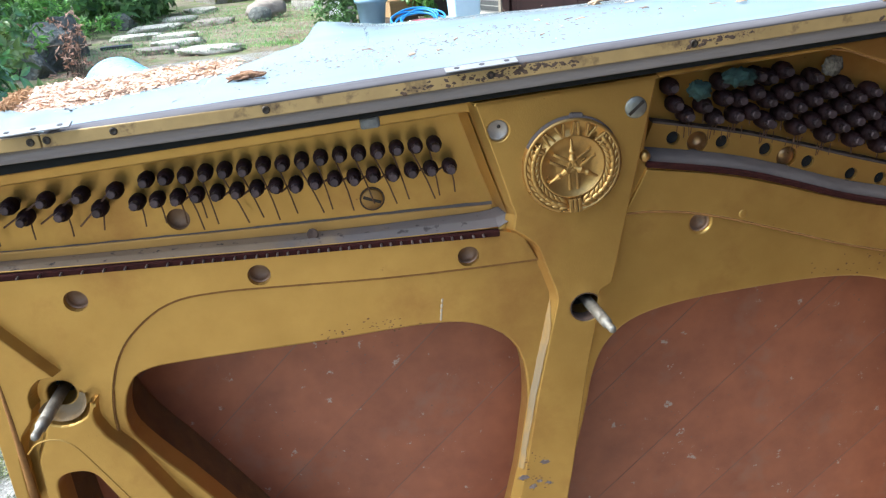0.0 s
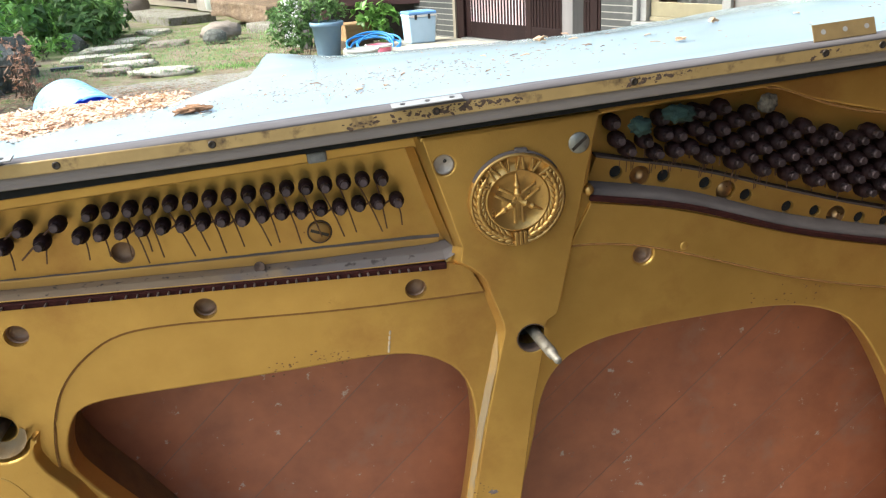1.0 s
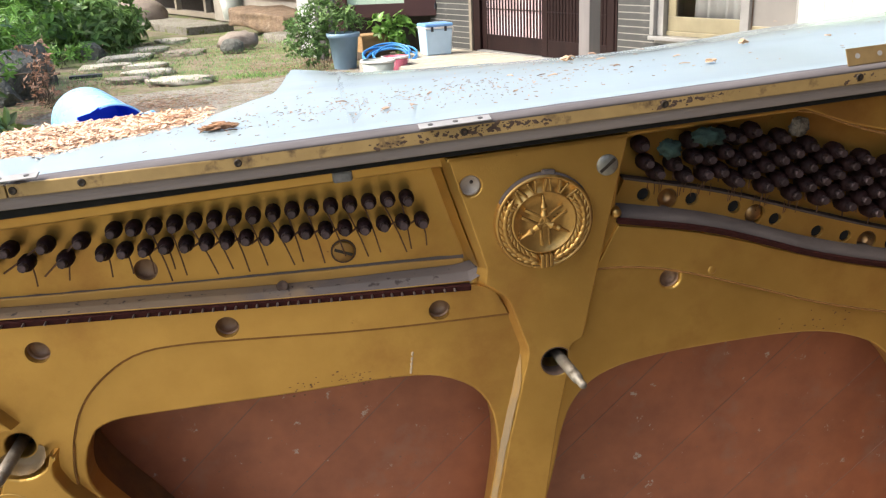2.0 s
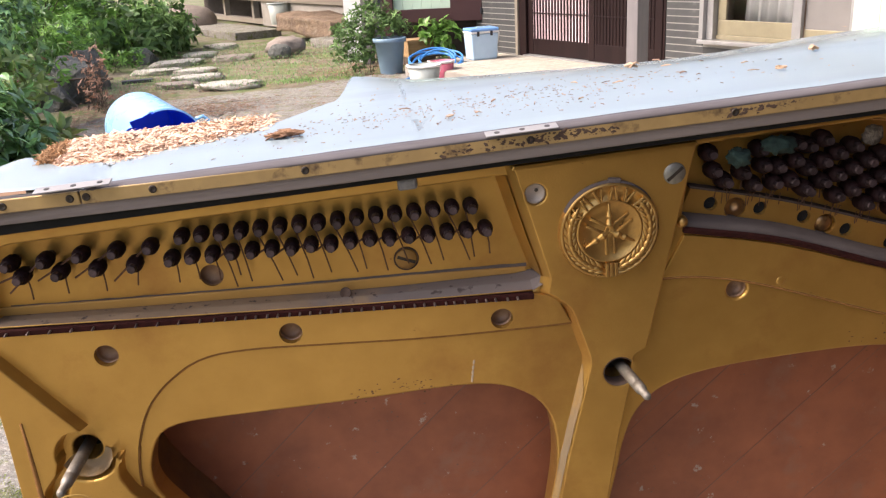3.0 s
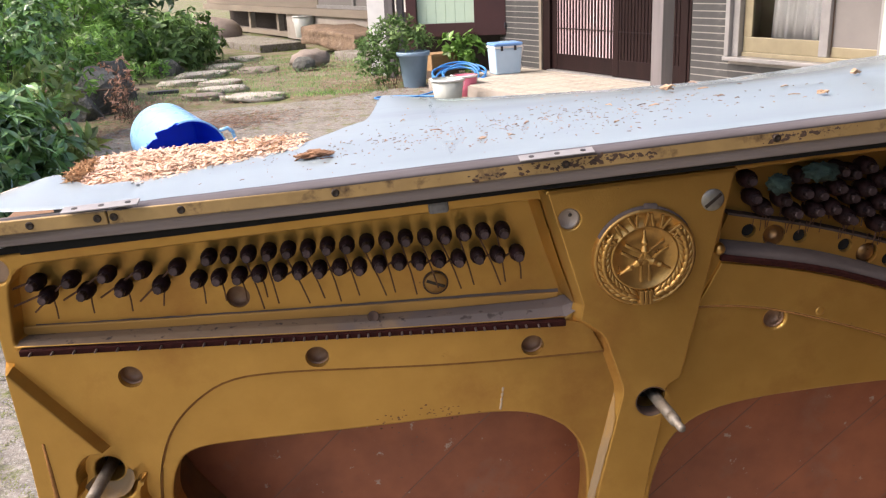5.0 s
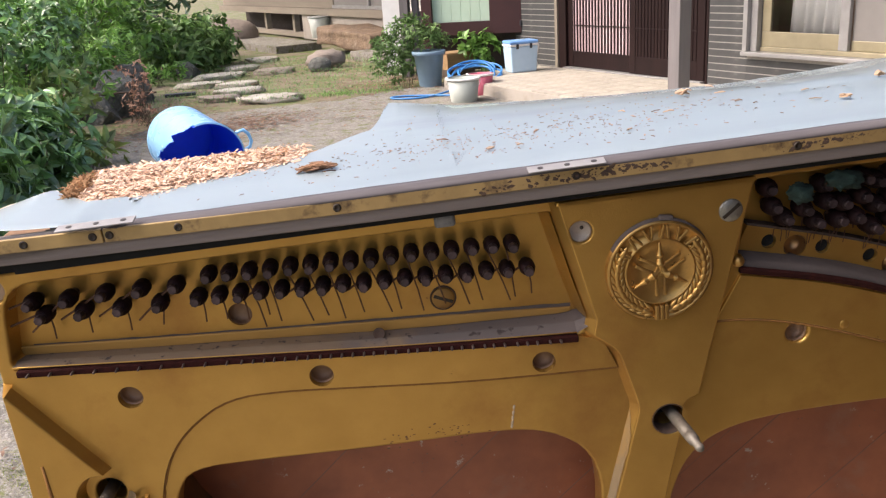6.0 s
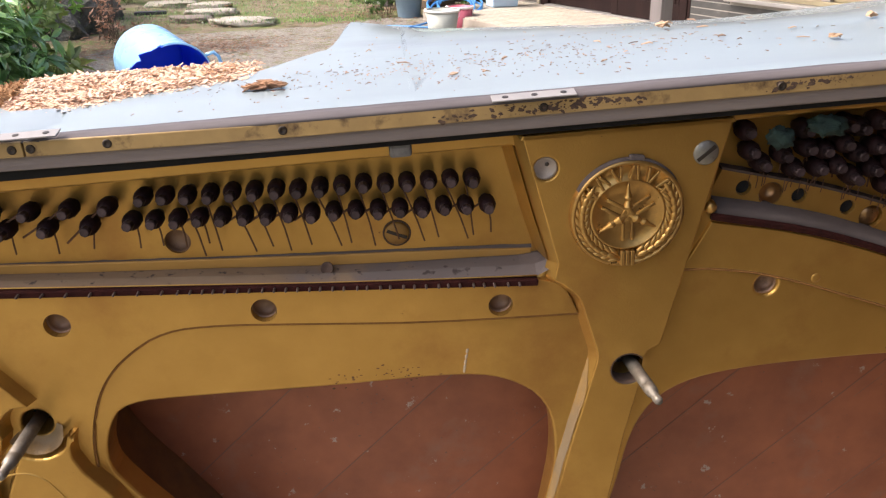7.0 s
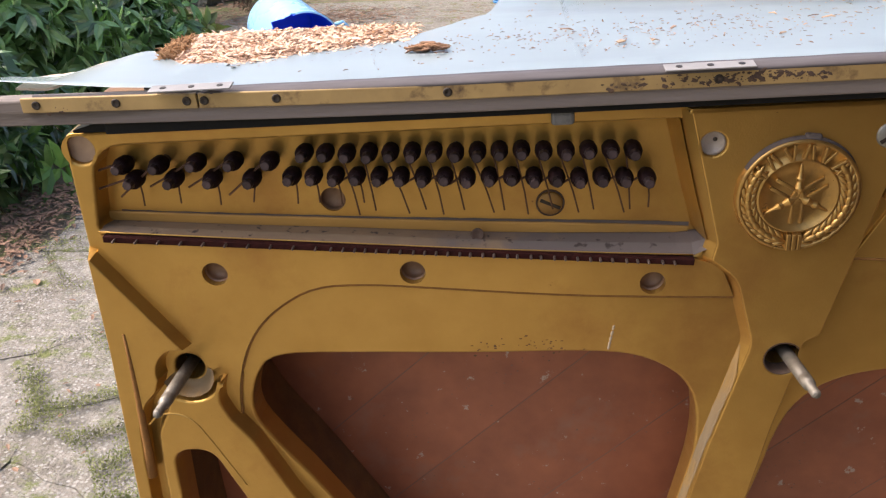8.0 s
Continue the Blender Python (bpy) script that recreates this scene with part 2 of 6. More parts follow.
def inset(p, d):
    """Moves every side of a polygon inwards by d."""
    s = 1 if area(p) > 0 else -1
    out = []
    k = len(p)
    for i in range(k):
        a, b, c = Vector(p[i - 1]), Vector(p[i]), Vector(p[(i + 1) % k])
        u, v = (b - a), (c - b)
        if u.length < 1e-7 or v.length < 1e-7:
            out.append(tuple(b))
            continue
        u.normalize(), v.normalize()
        n1, n2 = Vector((-u.y, u.x)) * s, Vector((-v.y, v.x)) * s
        m = n1 + n2
        m = m / max(m.length_squared, 0.5) * 2
        out.append(tuple(b + m * d))
    return out


def slab(outline, holes=(), front=0.0, back=0.02, draft=0.0, hole_draft=0.0, shift=0.0, soft=0.0):
    """A plate standing in x-z, from depth front to depth back, with openings; drafts slant its sides, soft rounds its front edges."""
    bm = bmesh.new()
    steps = [(1.0, 0.0), (0.62, 0.08), (0.29, 0.29), (0.08, 0.62), (0.0, 1.0)] if soft else [(0.0, 0.0)]
    ef, eb = [], []
    for n, o in enumerate([outline] + list(holes)):
        sg, dr = (1, draft) if n == 0 else (-1, hole_draft)
        rings = []
        for a, b in steps:
            rings.append([bm.verts.new((x + (shift if n == 0 else 0), front + soft * b, z)) for x, z in inset(o, sg * (dr + soft * a))])
        rings.append([bm.verts.new((x, back, z)) for x, z in o])
        k = len(o)
        for r, s in zip(rings, rings[1:]):
            for q in range(k):
                bm.faces.new((r[q], r[(q + 1) % k], s[(q + 1) % k], s[q]))
        for q in range(k):
            ef.append(bm.edges.get((rings[0][q], rings[0][(q + 1) % k])))
            eb.append(bm.edges.get((rings[-1][q], rings[-1][(q + 1) % k])))
    bmesh.ops.triangle_fill(bm, use_beauty=True, edges=ef)
    bmesh.ops.triangle_fill(bm, use_beauty=True, edges=eb)
    return bm


def wedge(front_edge, floor_edge, back):
    """A solid strip whose face slopes from an edge in front to one further back."""
    bm = bmesh.new()
    rows = []
    for (a, b) in zip(front_edge, floor_edge):
        a, b = Vector(a), Vector(b)
        rows.append([bm.verts.new(v) for v in (a, a.lerp(b, 0.5) + Vector((0, -0.0012, 0.0012)), b, (b.x, back, b.z), (a.x, back, a.z))])
    for r, s in zip(rows, rows[1:]):
        for i in range(5):
            j = (i + 1) % 5
            bm.faces.new((r[i], r[j], s[j], s[i]))
    bm.faces.new(rows[0])
    bm.faces.new(rows[-1][::-1])
    return bm


def polyline(pts, step):
    """Even points along a polyline."""
    out = []
    for a, b in zip(pts, pts[1:]):
        a, b = Vector(a), Vector(b)
        k = max(1, round((b - a).length / step))
        out += [a.lerp(b, i / k) for i in range(k)]
    return out + [Vector(pts[-1])]


def lump(bm, rx, ry, rz, m=None, rough=0.15, sub=3, freq=2.0, seed=0.0, flat=None, craggy=0.0):
    """An uneven stone-like body."""
    r = bmesh.ops.create_icosphere(bm, subdivisions=sub, radius=1.0)
    for v in r["verts"]:
        n = v.co.normalized()
        k = 1 + rough * noise.fractal(n * freq + Vector((seed, seed * 1.7, 0)), 0.6, 2.1, 4)
        v.co = Vector((n.x * rx * k, n.y * ry * k, n.z * rz * k))
        if craggy:
            v.co *= 1 - craggy * abs(noise.noise(n * 5.0 + Vector((seed, 3, 1)))) + craggy * 0.6 * noise.noise(n * 2.2 + Vector((seed, 0, 0)))
        if flat is not None and v.co.z > flat:
            v.co.z = flat + (v.co.z - flat) * 0.15
    if m is not None:
        bmesh.ops.transform(bm, matrix=m, verts=r["verts"])
    return r["verts"]


# ---- the piano: local x along it, y into it, z up; it leans on the uneven ground ----
PIANO = pose(0, 0, 1.045, 3.452, -3.686, -0.224)
piano = tagged(empty("upright_piano", PIANO), "stripped upright piano with gold iron plate and cut strings", "piano")

# outline and openings of the iron plate
BASS = rounded([(-0.437, 0.046, 0.024), (-0.0700, 0.047, 0.004), (-0.0462, -0.034, 0.004), (-0.057, -0.0445, 0.002), (-0.447, -0.0120, 0.004)])
TENOR = rounded([(0.0675, 0.050, 0.002), (0.206, 0.051, 0.01), (0.240, 0.036, 0.03), (0.302, 0.017, 0.05), (0.48, -0.03, 0.05), (0.70, -0.06, 0.02),
                 (0.70, -0.15, 0.02), (0.48, -0.128, 0.1), (0.314, -0.092, 0.06), (0.227, -0.066, 0.06), (0.130, -0.0265, 0.05), (0.0575, -0.009, 0.004)])
OPEN_LOW = rounded([(-0.432, -0.192, 0.016), (-0.403, -0.192, 0.016), (-0.375, -0.26, 0.02), (-0.20, -0.58, 0.03), (-0.44, -0.88, 0.05), (-0.436, -0.26, 0.02)], 8)
OPEN_MID = soften([(-0.368, -0.158), (-0.360, -0.131), (-0.346, -0.1145), (-0.30, -0.1143), (-0.20, -0.1178), (-0.120, -0.1175), (-0.082, -0.124), (-0.052, -0.148), (-0.0465, -0.195), (-0.0575, -0.255), (-0.068, -0.30), (-0.13, -0.50), (-0.165, -0.53), (-0.316, -0.248), (-0.362, -0.180)])
OPEN_RIGHT = soften([(-0.016, -0.288), (0.001, -0.228), (0.0085, -0.190), (0.021, -0.162), (0.045, -0.1440), (0.085, -0.1370), (0.150, -0.1362), (0.215, -0.1380), (0.255, -0.1470), (0.290, -0.166), (0.318, -0.209), (0.350, -0.28), (0.365, -0.36), (0.36, -0.90), (-0.13, -0.90)])
OUTER = rounded([(-0.456, 0.0575, 0.010), (0.90, 0.0575, 0.01), (0.92, -0.98, 0.02), (-0.52, -0.98, 0.02), (-0.475, -0.30, 0.05), (-0.4615, -0.10, 0.02)])
# small round sinks: x, z, radius
SINKS = [(-0.240, -0.050, 0.0080), (-0.083, -0.0635, 0.0078), (-0.374, -0.0465, 0.0082), (0.101, -0.0695, 0.0074), (-0.446, 0.0445, 0.0088)]
STUD_YAW, STUD_PITCH = (6.0, -3.0), (-1.0, -1.0)
BOLT_HOLES = [(0.0045, -0.1222, 0.0115), (-0.4080, -0.1225, 0.0100)]
BOLTS = [(0.0065, -0.1225), (-0.408, -0.123)]

holes = [BASS, TENOR, OPEN_LOW, OPEN_MID, OPEN_RIGHT] + [circle(*s) for s in SINKS] + [circle(*q) for q in BOLT_HOLES]
part("plate", slab(OUTER, holes, 0.0, 0.021, 0.0010, 0.0006, 0.0, 0.0022), GOLD, piano, "gold painted cast iron plate")

# floors of the two pin fields, and of the holes
part("bass_floor", slab(inset(BASS, -0.004), [circle(-0.2915, -0.0040, 0.0086)], 0.0185, 0.0208), GOLD, piano, "gold bass pin field")
part("tenor_floor", slab(inset(TENOR, -0.004), [], 0.0235, 0.0260), GOLD, piano, "gold tenor pin field")
for x, z, r in SINKS[:4] + [(-0.2915, -0.0040, 0.0088)]:
    bm = bmesh.new()
    dep = 0.0030 if z != -0.0040 else 0.0210
    lathe(bm, [(r * 1.1, 0.0), (r * 0.99, 0.0), (r * 0.97, -0.0028), (r * 0.86, -0.0046), (r * 0.55, -0.0058), (0.0001, -0.0062)], 24, pose(x, dep, z, 90, 0, 0), cap=False)
    part("cup", bm, CUP, piano, "dark worn cup in a round hole", smooth=True)
x, z, r = SINKS[4]
bm = bmesh.new()
lathe(bm, [(r * 1.12, -0.004), (r * 1.12, 0), (r * 0.98, 0), (r * 0.55, -0.0006), (0.0001, -0.0008)], 20, pose(x, 0.0035, z, 90, 0, 0), cap=False)
part("plug", bm, PLUG, piano, "pale wooden plug in a round hole", smooth=True)

# raised relief
PANEL = rounded([(-0.0722, 0.0572, 0.002), (-0.0505, -0.034, 0.003), (-0.0535, -0.0475, 0.006), (-0.046, -0.053, 0.010), (-0.0355, -0.0625, 0.020), (-0.0228, -0.1095, 0.022), (-0.0450, -0.192, 0.02),
                 (-0.063, -0.273, 0.05), (-0.16, -0.62, 0.03), (-0.13, -0.90, 0.02), (-0.105, -0.70, 0.05), (-0.0165, -0.285, 0.05), (0.003, -0.18, 0.02), (0.0135, -0.135, 0.01), (0.0165, -0.111, 0.004), (0.0265, -0.1065, 0.005), (0.0672, 0.0572, 0.002)])
part("emblem_panel", slab(PANEL, [circle(0.0045, -0.1222, 0.0122, 24), circle(-0.0515, 0.0330, 0.0074)], -0.0075, 0.001, 0.0030, 0.0004, 0.0026, 0.0013), GOLD, piano, "raised gold panel and strut")
# pale strip paints the sky's reflection on the bevel; material also does wear
SHEEN_WEAR = mat("worn_edge", (0.215, 0.155, 0.088), (0.235, 0.15, 0.065), 60, 0.6, 0.15, 0.2, 700, (0.32, 0.185, 0.05), 30, 0.50, stretch=(1, 1, 0.4))
bm = bmesh.new()
rows = []
for q in range(25):
    t = q / 24
    zz = -0.114 - 0.158 * t
    xo = float(np.interp(zz, [-0.273, -0.192, -0.1095], [-0.063, -0.0450, -0.0228])) + 0.0008 + 0.0007 * noise.noise(Vector((zz * 200, 0, 0)))
    xi = xo + 0.0046 * min(1, 0.15 + 6 * t) - 0.0012 * t + 0.0008 * noise.noise(Vector((zz * 160, 4, 0)))
    k0, k1 = (xo - (xo - 0.0008)) / 0.0062, (xi - (xo - 0.0008)) / 0.0062
    rows.append([bm.verts.new((xo, 0.0010 - 0.0085 * k0 - 0.0004, zz)), bm.verts.new((xi, 0.0010 - 0.0085 * k1 - 0.0004, zz)), bm.verts.new((xi, 0.0010 - 0.0085 * k1 + 0.0008, zz)), bm.verts.new((xo, 0.0010 - 0.0085 * k0 + 0.0008, zz))])
for p, q in zip(rows, rows[1:]):
    for i in range(4):
        bm.faces.new((p[i], p[(i + 1) % 4], q[(i + 1) % 4], q[i]))
part("worn_edge", bm, SHEEN_WEAR, piano, "pale worn bevel of the strut", smooth=False)
EDGE_L = soften([(-0.376, -0.165), (-0.3745, -0.145), (-0.3675, -0.118), (-0.355, -0.093), (-0.336, -0.0740), (-0.308, -0.0580), (-0.27, -0.0575), (-0.22, -0.0625), (-0.14, -0.0705), (-0.07, -0.0740), (-0.030, -0.0755)], 2, False)
EDGE_R = soften([(0.040, -0.0497), (0.065, -0.0512), (0.107, -0.0612), (0.179, -0.0907), (0.230, -0.1127), (0.319, -0.1395), (0.42, -0.1605)], 2, False)
FIELD = [(-0.447, -0.0140), (-0.056, -0.0465), (-0.040, -0.0515)] + EDGE_L[::-1] + rounded([(-0.3762, -0.1665, 0), (-0.392, -0.150, 0.01), (-0.389, -0.128, 0.008), (-0.402, -0.104, 0.008), (-0.4125, -0.101, 0.003), (-0.453, -0.031, 0)])[1:]
part("upper_field", slab(FIELD, [circle(*s) for s in SINKS[:3]], -0.0026, 0.001, 0.0004, 0.0006), GOLD, piano, "slightly raised gold field", bevel=0.0006)
FIELD_R = soften([(0.0585, -0.0165), (0.130, -0.033), (0.227, -0.073), (0.314, -0.099), (0.42, -0.1235)], 2, False) + EDGE_R[::-1]
# dark brown tubes put the shade of steps and recess edge into colour
CREASE_SHADE = mat("grime_line", (0.29, 0.14, 0.042), (0.20, 0.095, 0.03), 200, 0.8, spec=0.15)
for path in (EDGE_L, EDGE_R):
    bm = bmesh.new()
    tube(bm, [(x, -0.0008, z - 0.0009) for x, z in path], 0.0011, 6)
    part("grime_line", bm, CREASE_SHADE, piano, "thin dark line of grime along the step")
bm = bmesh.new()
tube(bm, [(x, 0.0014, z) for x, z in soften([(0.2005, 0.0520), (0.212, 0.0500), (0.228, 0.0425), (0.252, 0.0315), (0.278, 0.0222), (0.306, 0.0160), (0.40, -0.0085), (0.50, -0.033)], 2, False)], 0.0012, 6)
part("grime_line", bm, CREASE_SHADE, piano, "dark line of grime along the recess")
part("upper_field", slab(FIELD_R, [], -0.0022, 0.001, 0.0004), GOLD, piano, "slightly raised gold field", bevel=0.0006)
def arc(x, z, r, a0, a1, n=9):
    return [(x + r * math.cos(radians(a0 + (a1 - a0) * i / n)), z + r * math.sin(radians(a0 + (a1 - a0) * i / n))) for i in range(n + 1)]


# raised corner and rim left of the stud, with a long sloping side, and the diagonal rib below it
BOSS = (-0.4060, -0.1215)
WEDGE_L = [(-0.4575, -0.0235), (-0.4510, -0.0250), (-0.4000, -0.1015), (-0.4040, -0.1040)] + arc(*BOSS, 0.0190, 116, 192) + rounded([(-0.4290, -0.137, 0), (-0.4400, -0.149, 0.012), (-0.4475, -0.168, 0.03), (-0.4515, -0.205, 0.03), (-0.4590, -0.30, 0.03), (-0.5000, -0.90, 0.02), (-0.513, -0.90, 0.01), (-0.4715, -0.25, 0.03), (-0.4605, -0.10, 0)])
part("side_rim", slab(WEDGE_L, [], -0.0125, 0.001, 0.0032, 0.0, 0.0, 0.0014), GOLD, piano, "raised rim along the plate edge")
# dark tube stands in for the shaded groove beside the rim
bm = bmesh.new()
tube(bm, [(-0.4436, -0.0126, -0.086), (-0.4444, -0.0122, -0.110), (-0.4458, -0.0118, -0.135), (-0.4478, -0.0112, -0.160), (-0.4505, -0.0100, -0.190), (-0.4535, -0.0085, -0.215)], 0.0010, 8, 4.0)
part("grime_line", bm, CREASE_SHADE, piano, "dark crease along the rim", smooth=True)
RIB = arc(*BOSS, 0.0195, 216, 338) + rounded([(-0.3835, -0.1262, 0.002), (-0.3785, -0.1268, 0.003), (-0.3815, -0.1350, 0.006), (-0.3828, -0.145, 0.01), (-0.3780, -0.1585, 0.02), (-0.3640, -0.1800, 0.03), (-0.3430, -0.229, 0.05), (-0.160, -0.565, 0.02), (-0.185, -0.575, 0.02), (-0.36, -0.66, 0.02), (-0.44, -0.66, 0.02), (-0.4500, -0.30, 0.03), (-0.4445, -0.205, 0.03), (-0.4410, -0.172, 0.02), (-0.4320, -0.155, 0)])
RIB_HOLE = rounded([(-0.4295, -0.1895, 0.017), (-0.4020, -0.1895, 0.017), (-0.375, -0.257, 0.02), (-0.24, -0.55, 0.03), (-0.42, -0.62, 0.03), (-0.433, -0.26, 0.03)], 8)
part("diagonal_rib", slab(RIB, [RIB_HOLE], -0.0125, 0.001, 0.0034, 0.0010, 0, 0.0022), GOLD, piano, "raised diagonal rib")
bm = bmesh.new()
tube(bm, [(x, -0.0122, z) for x, z in soften([(-0.4430, -0.1640), (-0.4350, -0.1555), (-0.4232, -0.1535), (-0.4126, -0.1572), (-0.4051, -0.1665), (-0.3971, -0.1840), (-0.380, -0.222)], 2, False)], 0.0008, 6)
part("step_line", bm, GOLD, piano, "faint step across the rib")
# shallow worn dish round the left stud
bm = bmesh.new()
lathe(bm, [(0.0192, 0.0112), (0.0182, 0.0085), (0.0165, 0.0035), (0.0140, 0.0012), (0.0112, 0.0006)], 40, pose(BOSS[0], -0.0004, BOSS[1], 90, 0, 0), cap=False)
bmesh.ops.delete(bm, geom=[f for f in bm.faces if not (198 < math.degrees(math.atan2(f.calc_center_median().z - BOSS[1], f.calc_center_median().x - BOSS[0])) % 360 < 350)], context="FACES")
part("stud_dish", bm, SHEEN_WEAR, piano, "worn pale dish under the stud", smooth=True)
bm = bmesh.new()
lathe(bm, [(0.0042, 0.0), (0.0038, 0.0009), (0.0024, 0.0014), (0.0001, 0.0015)], 16, pose(0.1345, -0.0012, -0.0665, 90, 0, 0), cap=False)
part("cast_peg", bm, GOLD, piano, "small round cast peg", smooth=True)
# collar in dark brown: the shade inside the stud hole put into colour
bm = bmesh.new()
lathe(bm, [(0.0132, 0.0), (0.0127, 0.0008), (0.0121, 0.0008), (0.0118, -0.012)], 28, pose(0.0045, -0.0065, -0.1222, 90, 0, 0), cap=False)
part("bolt_collar", bm, HOLE_DARK, piano, smooth=True)

# sloping, dusty bearing edges under the pin fields, with their felts
fe = polyline([(-0.447, -0.002, -0.0122), (-0.3515, -0.002, -0.0208), (-0.284, -0.002, -0.0266), (-0.198, -0.002, -0.0342), (-0.116, -0.002, -0.0402), (-0.058, -0.002, -0.0440), (-0.048, -0.002, -0.0395)], 0.01)


def ledge_top(x):
    return float(np.interp(x, [-0.445, -0.3785, -0.3255, -0.2843, -0.1966, -0.1455, -0.0895, -0.0505], [-0.0050, -0.0105, -0.0143, -0.0172, -0.0231, -0.0260, -0.0297, -0.0330]))


def slope_top(x):
    return float(np.interp(x, [-0.4454, -0.3546, -0.285, -0.1976, -0.1487, -0.1135, -0.0673, -0.048], [-0.0120, -0.0193, -0.0241, -0.0308, -0.0336, -0.0348, -0.0366, -0.0350]))


ledge = [(p.x, slope_top(p.x) - 0.0006) for p in fe if p.x < -0.052] + [(p.x, ledge_top(p.x) + 0.0003 * noise.noise(Vector((p.x * 120, 7, 0)))) for p in reversed(fe) if p.x < -0.052]
part("bass_ledge", slab(ledge, [], 0.0168, 0.0200, 0.0004, 0.0, 0.0, 0.0008), GOLD_DUSTY, piano, "dusty gold ledge over the bearing")
dust = [(p.x, ledge_top(p.x) - 0.0005) for p in fe[1:-1]] + [(p.x, ledge_top(p.x) + 0.0005 + 0.0020 * (i / len(fe)) ** 2 + 0.0008 * noise.noise(Vector((p.x * 150, 0, 0)))) for i, p in reversed(list(enumerate(fe[1:-1])))]
part("dust_line", slab(dust, [], 0.0181, 0.0190), DUST_GREY, piano, "strip of grey dust along the ledge")
fl = [Vector((p.x, 0.0160, slope_top(p.x))) for p in fe]
part("bass_bearing", wedge(fe, fl, 0.0205), DUST_SLOPE, piano, "dust covered sloping string bearing", bevel=0.0008)
bm = bmesh.new()
tube(bm, [(p.x, -0.0018, p.z + 0.0002) for p in fe[:-1]], 0.0005, 6)
part("bearing_edge", bm, GOLD, piano, "thin bright gold edge of the bearing", smooth=True)
bm = bmesh.new()
a, b = Vector((-0.4440, -0.0035, -0.0163)), Vector((-0.0575, -0.0035, -0.0478))
d = (b - a).normalized()
ang = -math.degrees(math.atan2(d.z, d.x))
box(bm, 0, (b - a).length, -0.002, 0.004, -0.0023, 0.0023, 0.0008, pose(*a, 0, ang, 0))
part("bass_felt", bm, FELT, piano, "dark red felt strip")
TR = [(0.0585, -0.0105), (0.130, -0.028), (0.178, -0.047), (0.227, -0.068), (0.314, -0.0935), (0.40, -0.114), (0.48, -0.1285)]
fe = [Vector((x, -0.0025, z)) for x, z in soften(TR, 3, False)]
fl = [Vector((p.x + 0.002, 0.0134, p.z + 0.0065)) for p in fe]
part("tenor_bearing", wedge(fe, fl, 0.0225), DUST_GREY, piano, "dust covered curved string bearing", smooth=True)
fe2 = [Vector((p.x - 0.0006, -0.0035, p.z - 0.0042)) for p in fe]
fl2 = [Vector((p.x, -0.0028, p.z + 0.0005)) for p in fe]
part("tenor_felt", wedge(fe2, fl2, 0.001), FELT, piano, "dark red felt strip")
BAND = rounded([(0.069, 0.0145, 0.002), (0.139, -0.005, 0.04), (0.187, -0.023, 0.04), (0.237, -0.043, 0.04), (0.326, -0.075, 0.04), (0.48, -0.113, 0.02), (0.48, -0.126, 0.01), (0.314, -0.089, 0.05), (0.227, -0.063, 0.05), (0.130, -0.0235, 0.04), (0.060, -0.0055, 0.002)])
BAND_HOLES = [(0.085, -0.0015, 0.0048), (0.104, -0.0075, 0.0078), (0.124, -0.0110, 0.0048), (0.159, -0.0230, 0.0048), (0.1765, -0.0320, 0.0080), (0.194, -0.0390, 0.0048), (0.231, -0.0555, 0.0048),
              (0.256, -0.0635, 0.0046), (0.275, -0.0705, 0.0080), (0.297, -0.0765, 0.0046), (0.321, -0.0840, 0.0046), (0.360, -0.0945, 0.0046), (0.385, -0.1005, 0.0078), (0.41, -0.106, 0.0046)]
part("tenor_band", slab(BAND, [circle(x, z, r, 16) for x, z, r in BAND_HOLES], 0.014, 0.0232, 0.001, 0.0006), GOLD, piano, "gold band with screw holes", bevel=0.0008)
rim_pts = soften([(0.069, 0.0140), (0.139, -0.0055), (0.187, -0.0235), (0.237, -0.0435), (0.326, -0.0755), (0.46, -0.109)], 3, False)
strip = [(x, z - 0.0008) for x, z in rim_pts] + [(x + 0.0003, z + 0.0010 + 0.0006 * noise.noise(Vector((x * 160, 5, 0)))) for x, z in reversed(rim_pts)]
part("dust_line", slab(strip, [], 0.0138, 0.0236), DUST_BROWN, piano, "strip of grey dust along the tenor band")
for x, z, r in BAND_HOLES:
    if r > 0.006:
        bm = bmesh.new()
        if 0.17 < x < 0.18:
            lathe(bm, [(r * 0.98, -0.003), (r * 0.98, -0.001), (r * 0.8, 0.0008), (r * 0.45, 0.0020), (0.0001, 0.0024)], 24, pose(x, 0.0168, z, 90, 0, 0), cap=False)
        else:
            lathe(bm, [(r * 1.02, 0.0), (r * 0.97, -0.001), (r * 0.88, -0.005), (r * 0.6, -0.0078), (0.0001, -0.0082)], 24, pose(x, 0.0148, z, 90, 0, 0), cap=False)
        part("dome_screw" if 0.17 < x < 0.18 else "screw_cup", bm, BAND_CUP, piano, "worn gold screw cup", smooth=True)
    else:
        # black disc paints the shade inside the small hole
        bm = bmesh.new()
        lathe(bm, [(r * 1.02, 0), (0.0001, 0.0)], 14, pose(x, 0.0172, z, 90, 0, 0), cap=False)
        part("hole_bottom", bm, HOLE_GAP_BLACK, piano)
bm = bmesh.new()
lathe(bm, [(0.0046, -0.004), (0.0042, 0.001), (0.0030, 0.0030), (0.0001, 0.0036)], 16, pose(0.0575, -0.001, -0.0065, 90, 0, 0), cap=False)
part("bearing_knob", bm, BRIGHT_GOLD, piano, smooth=True)

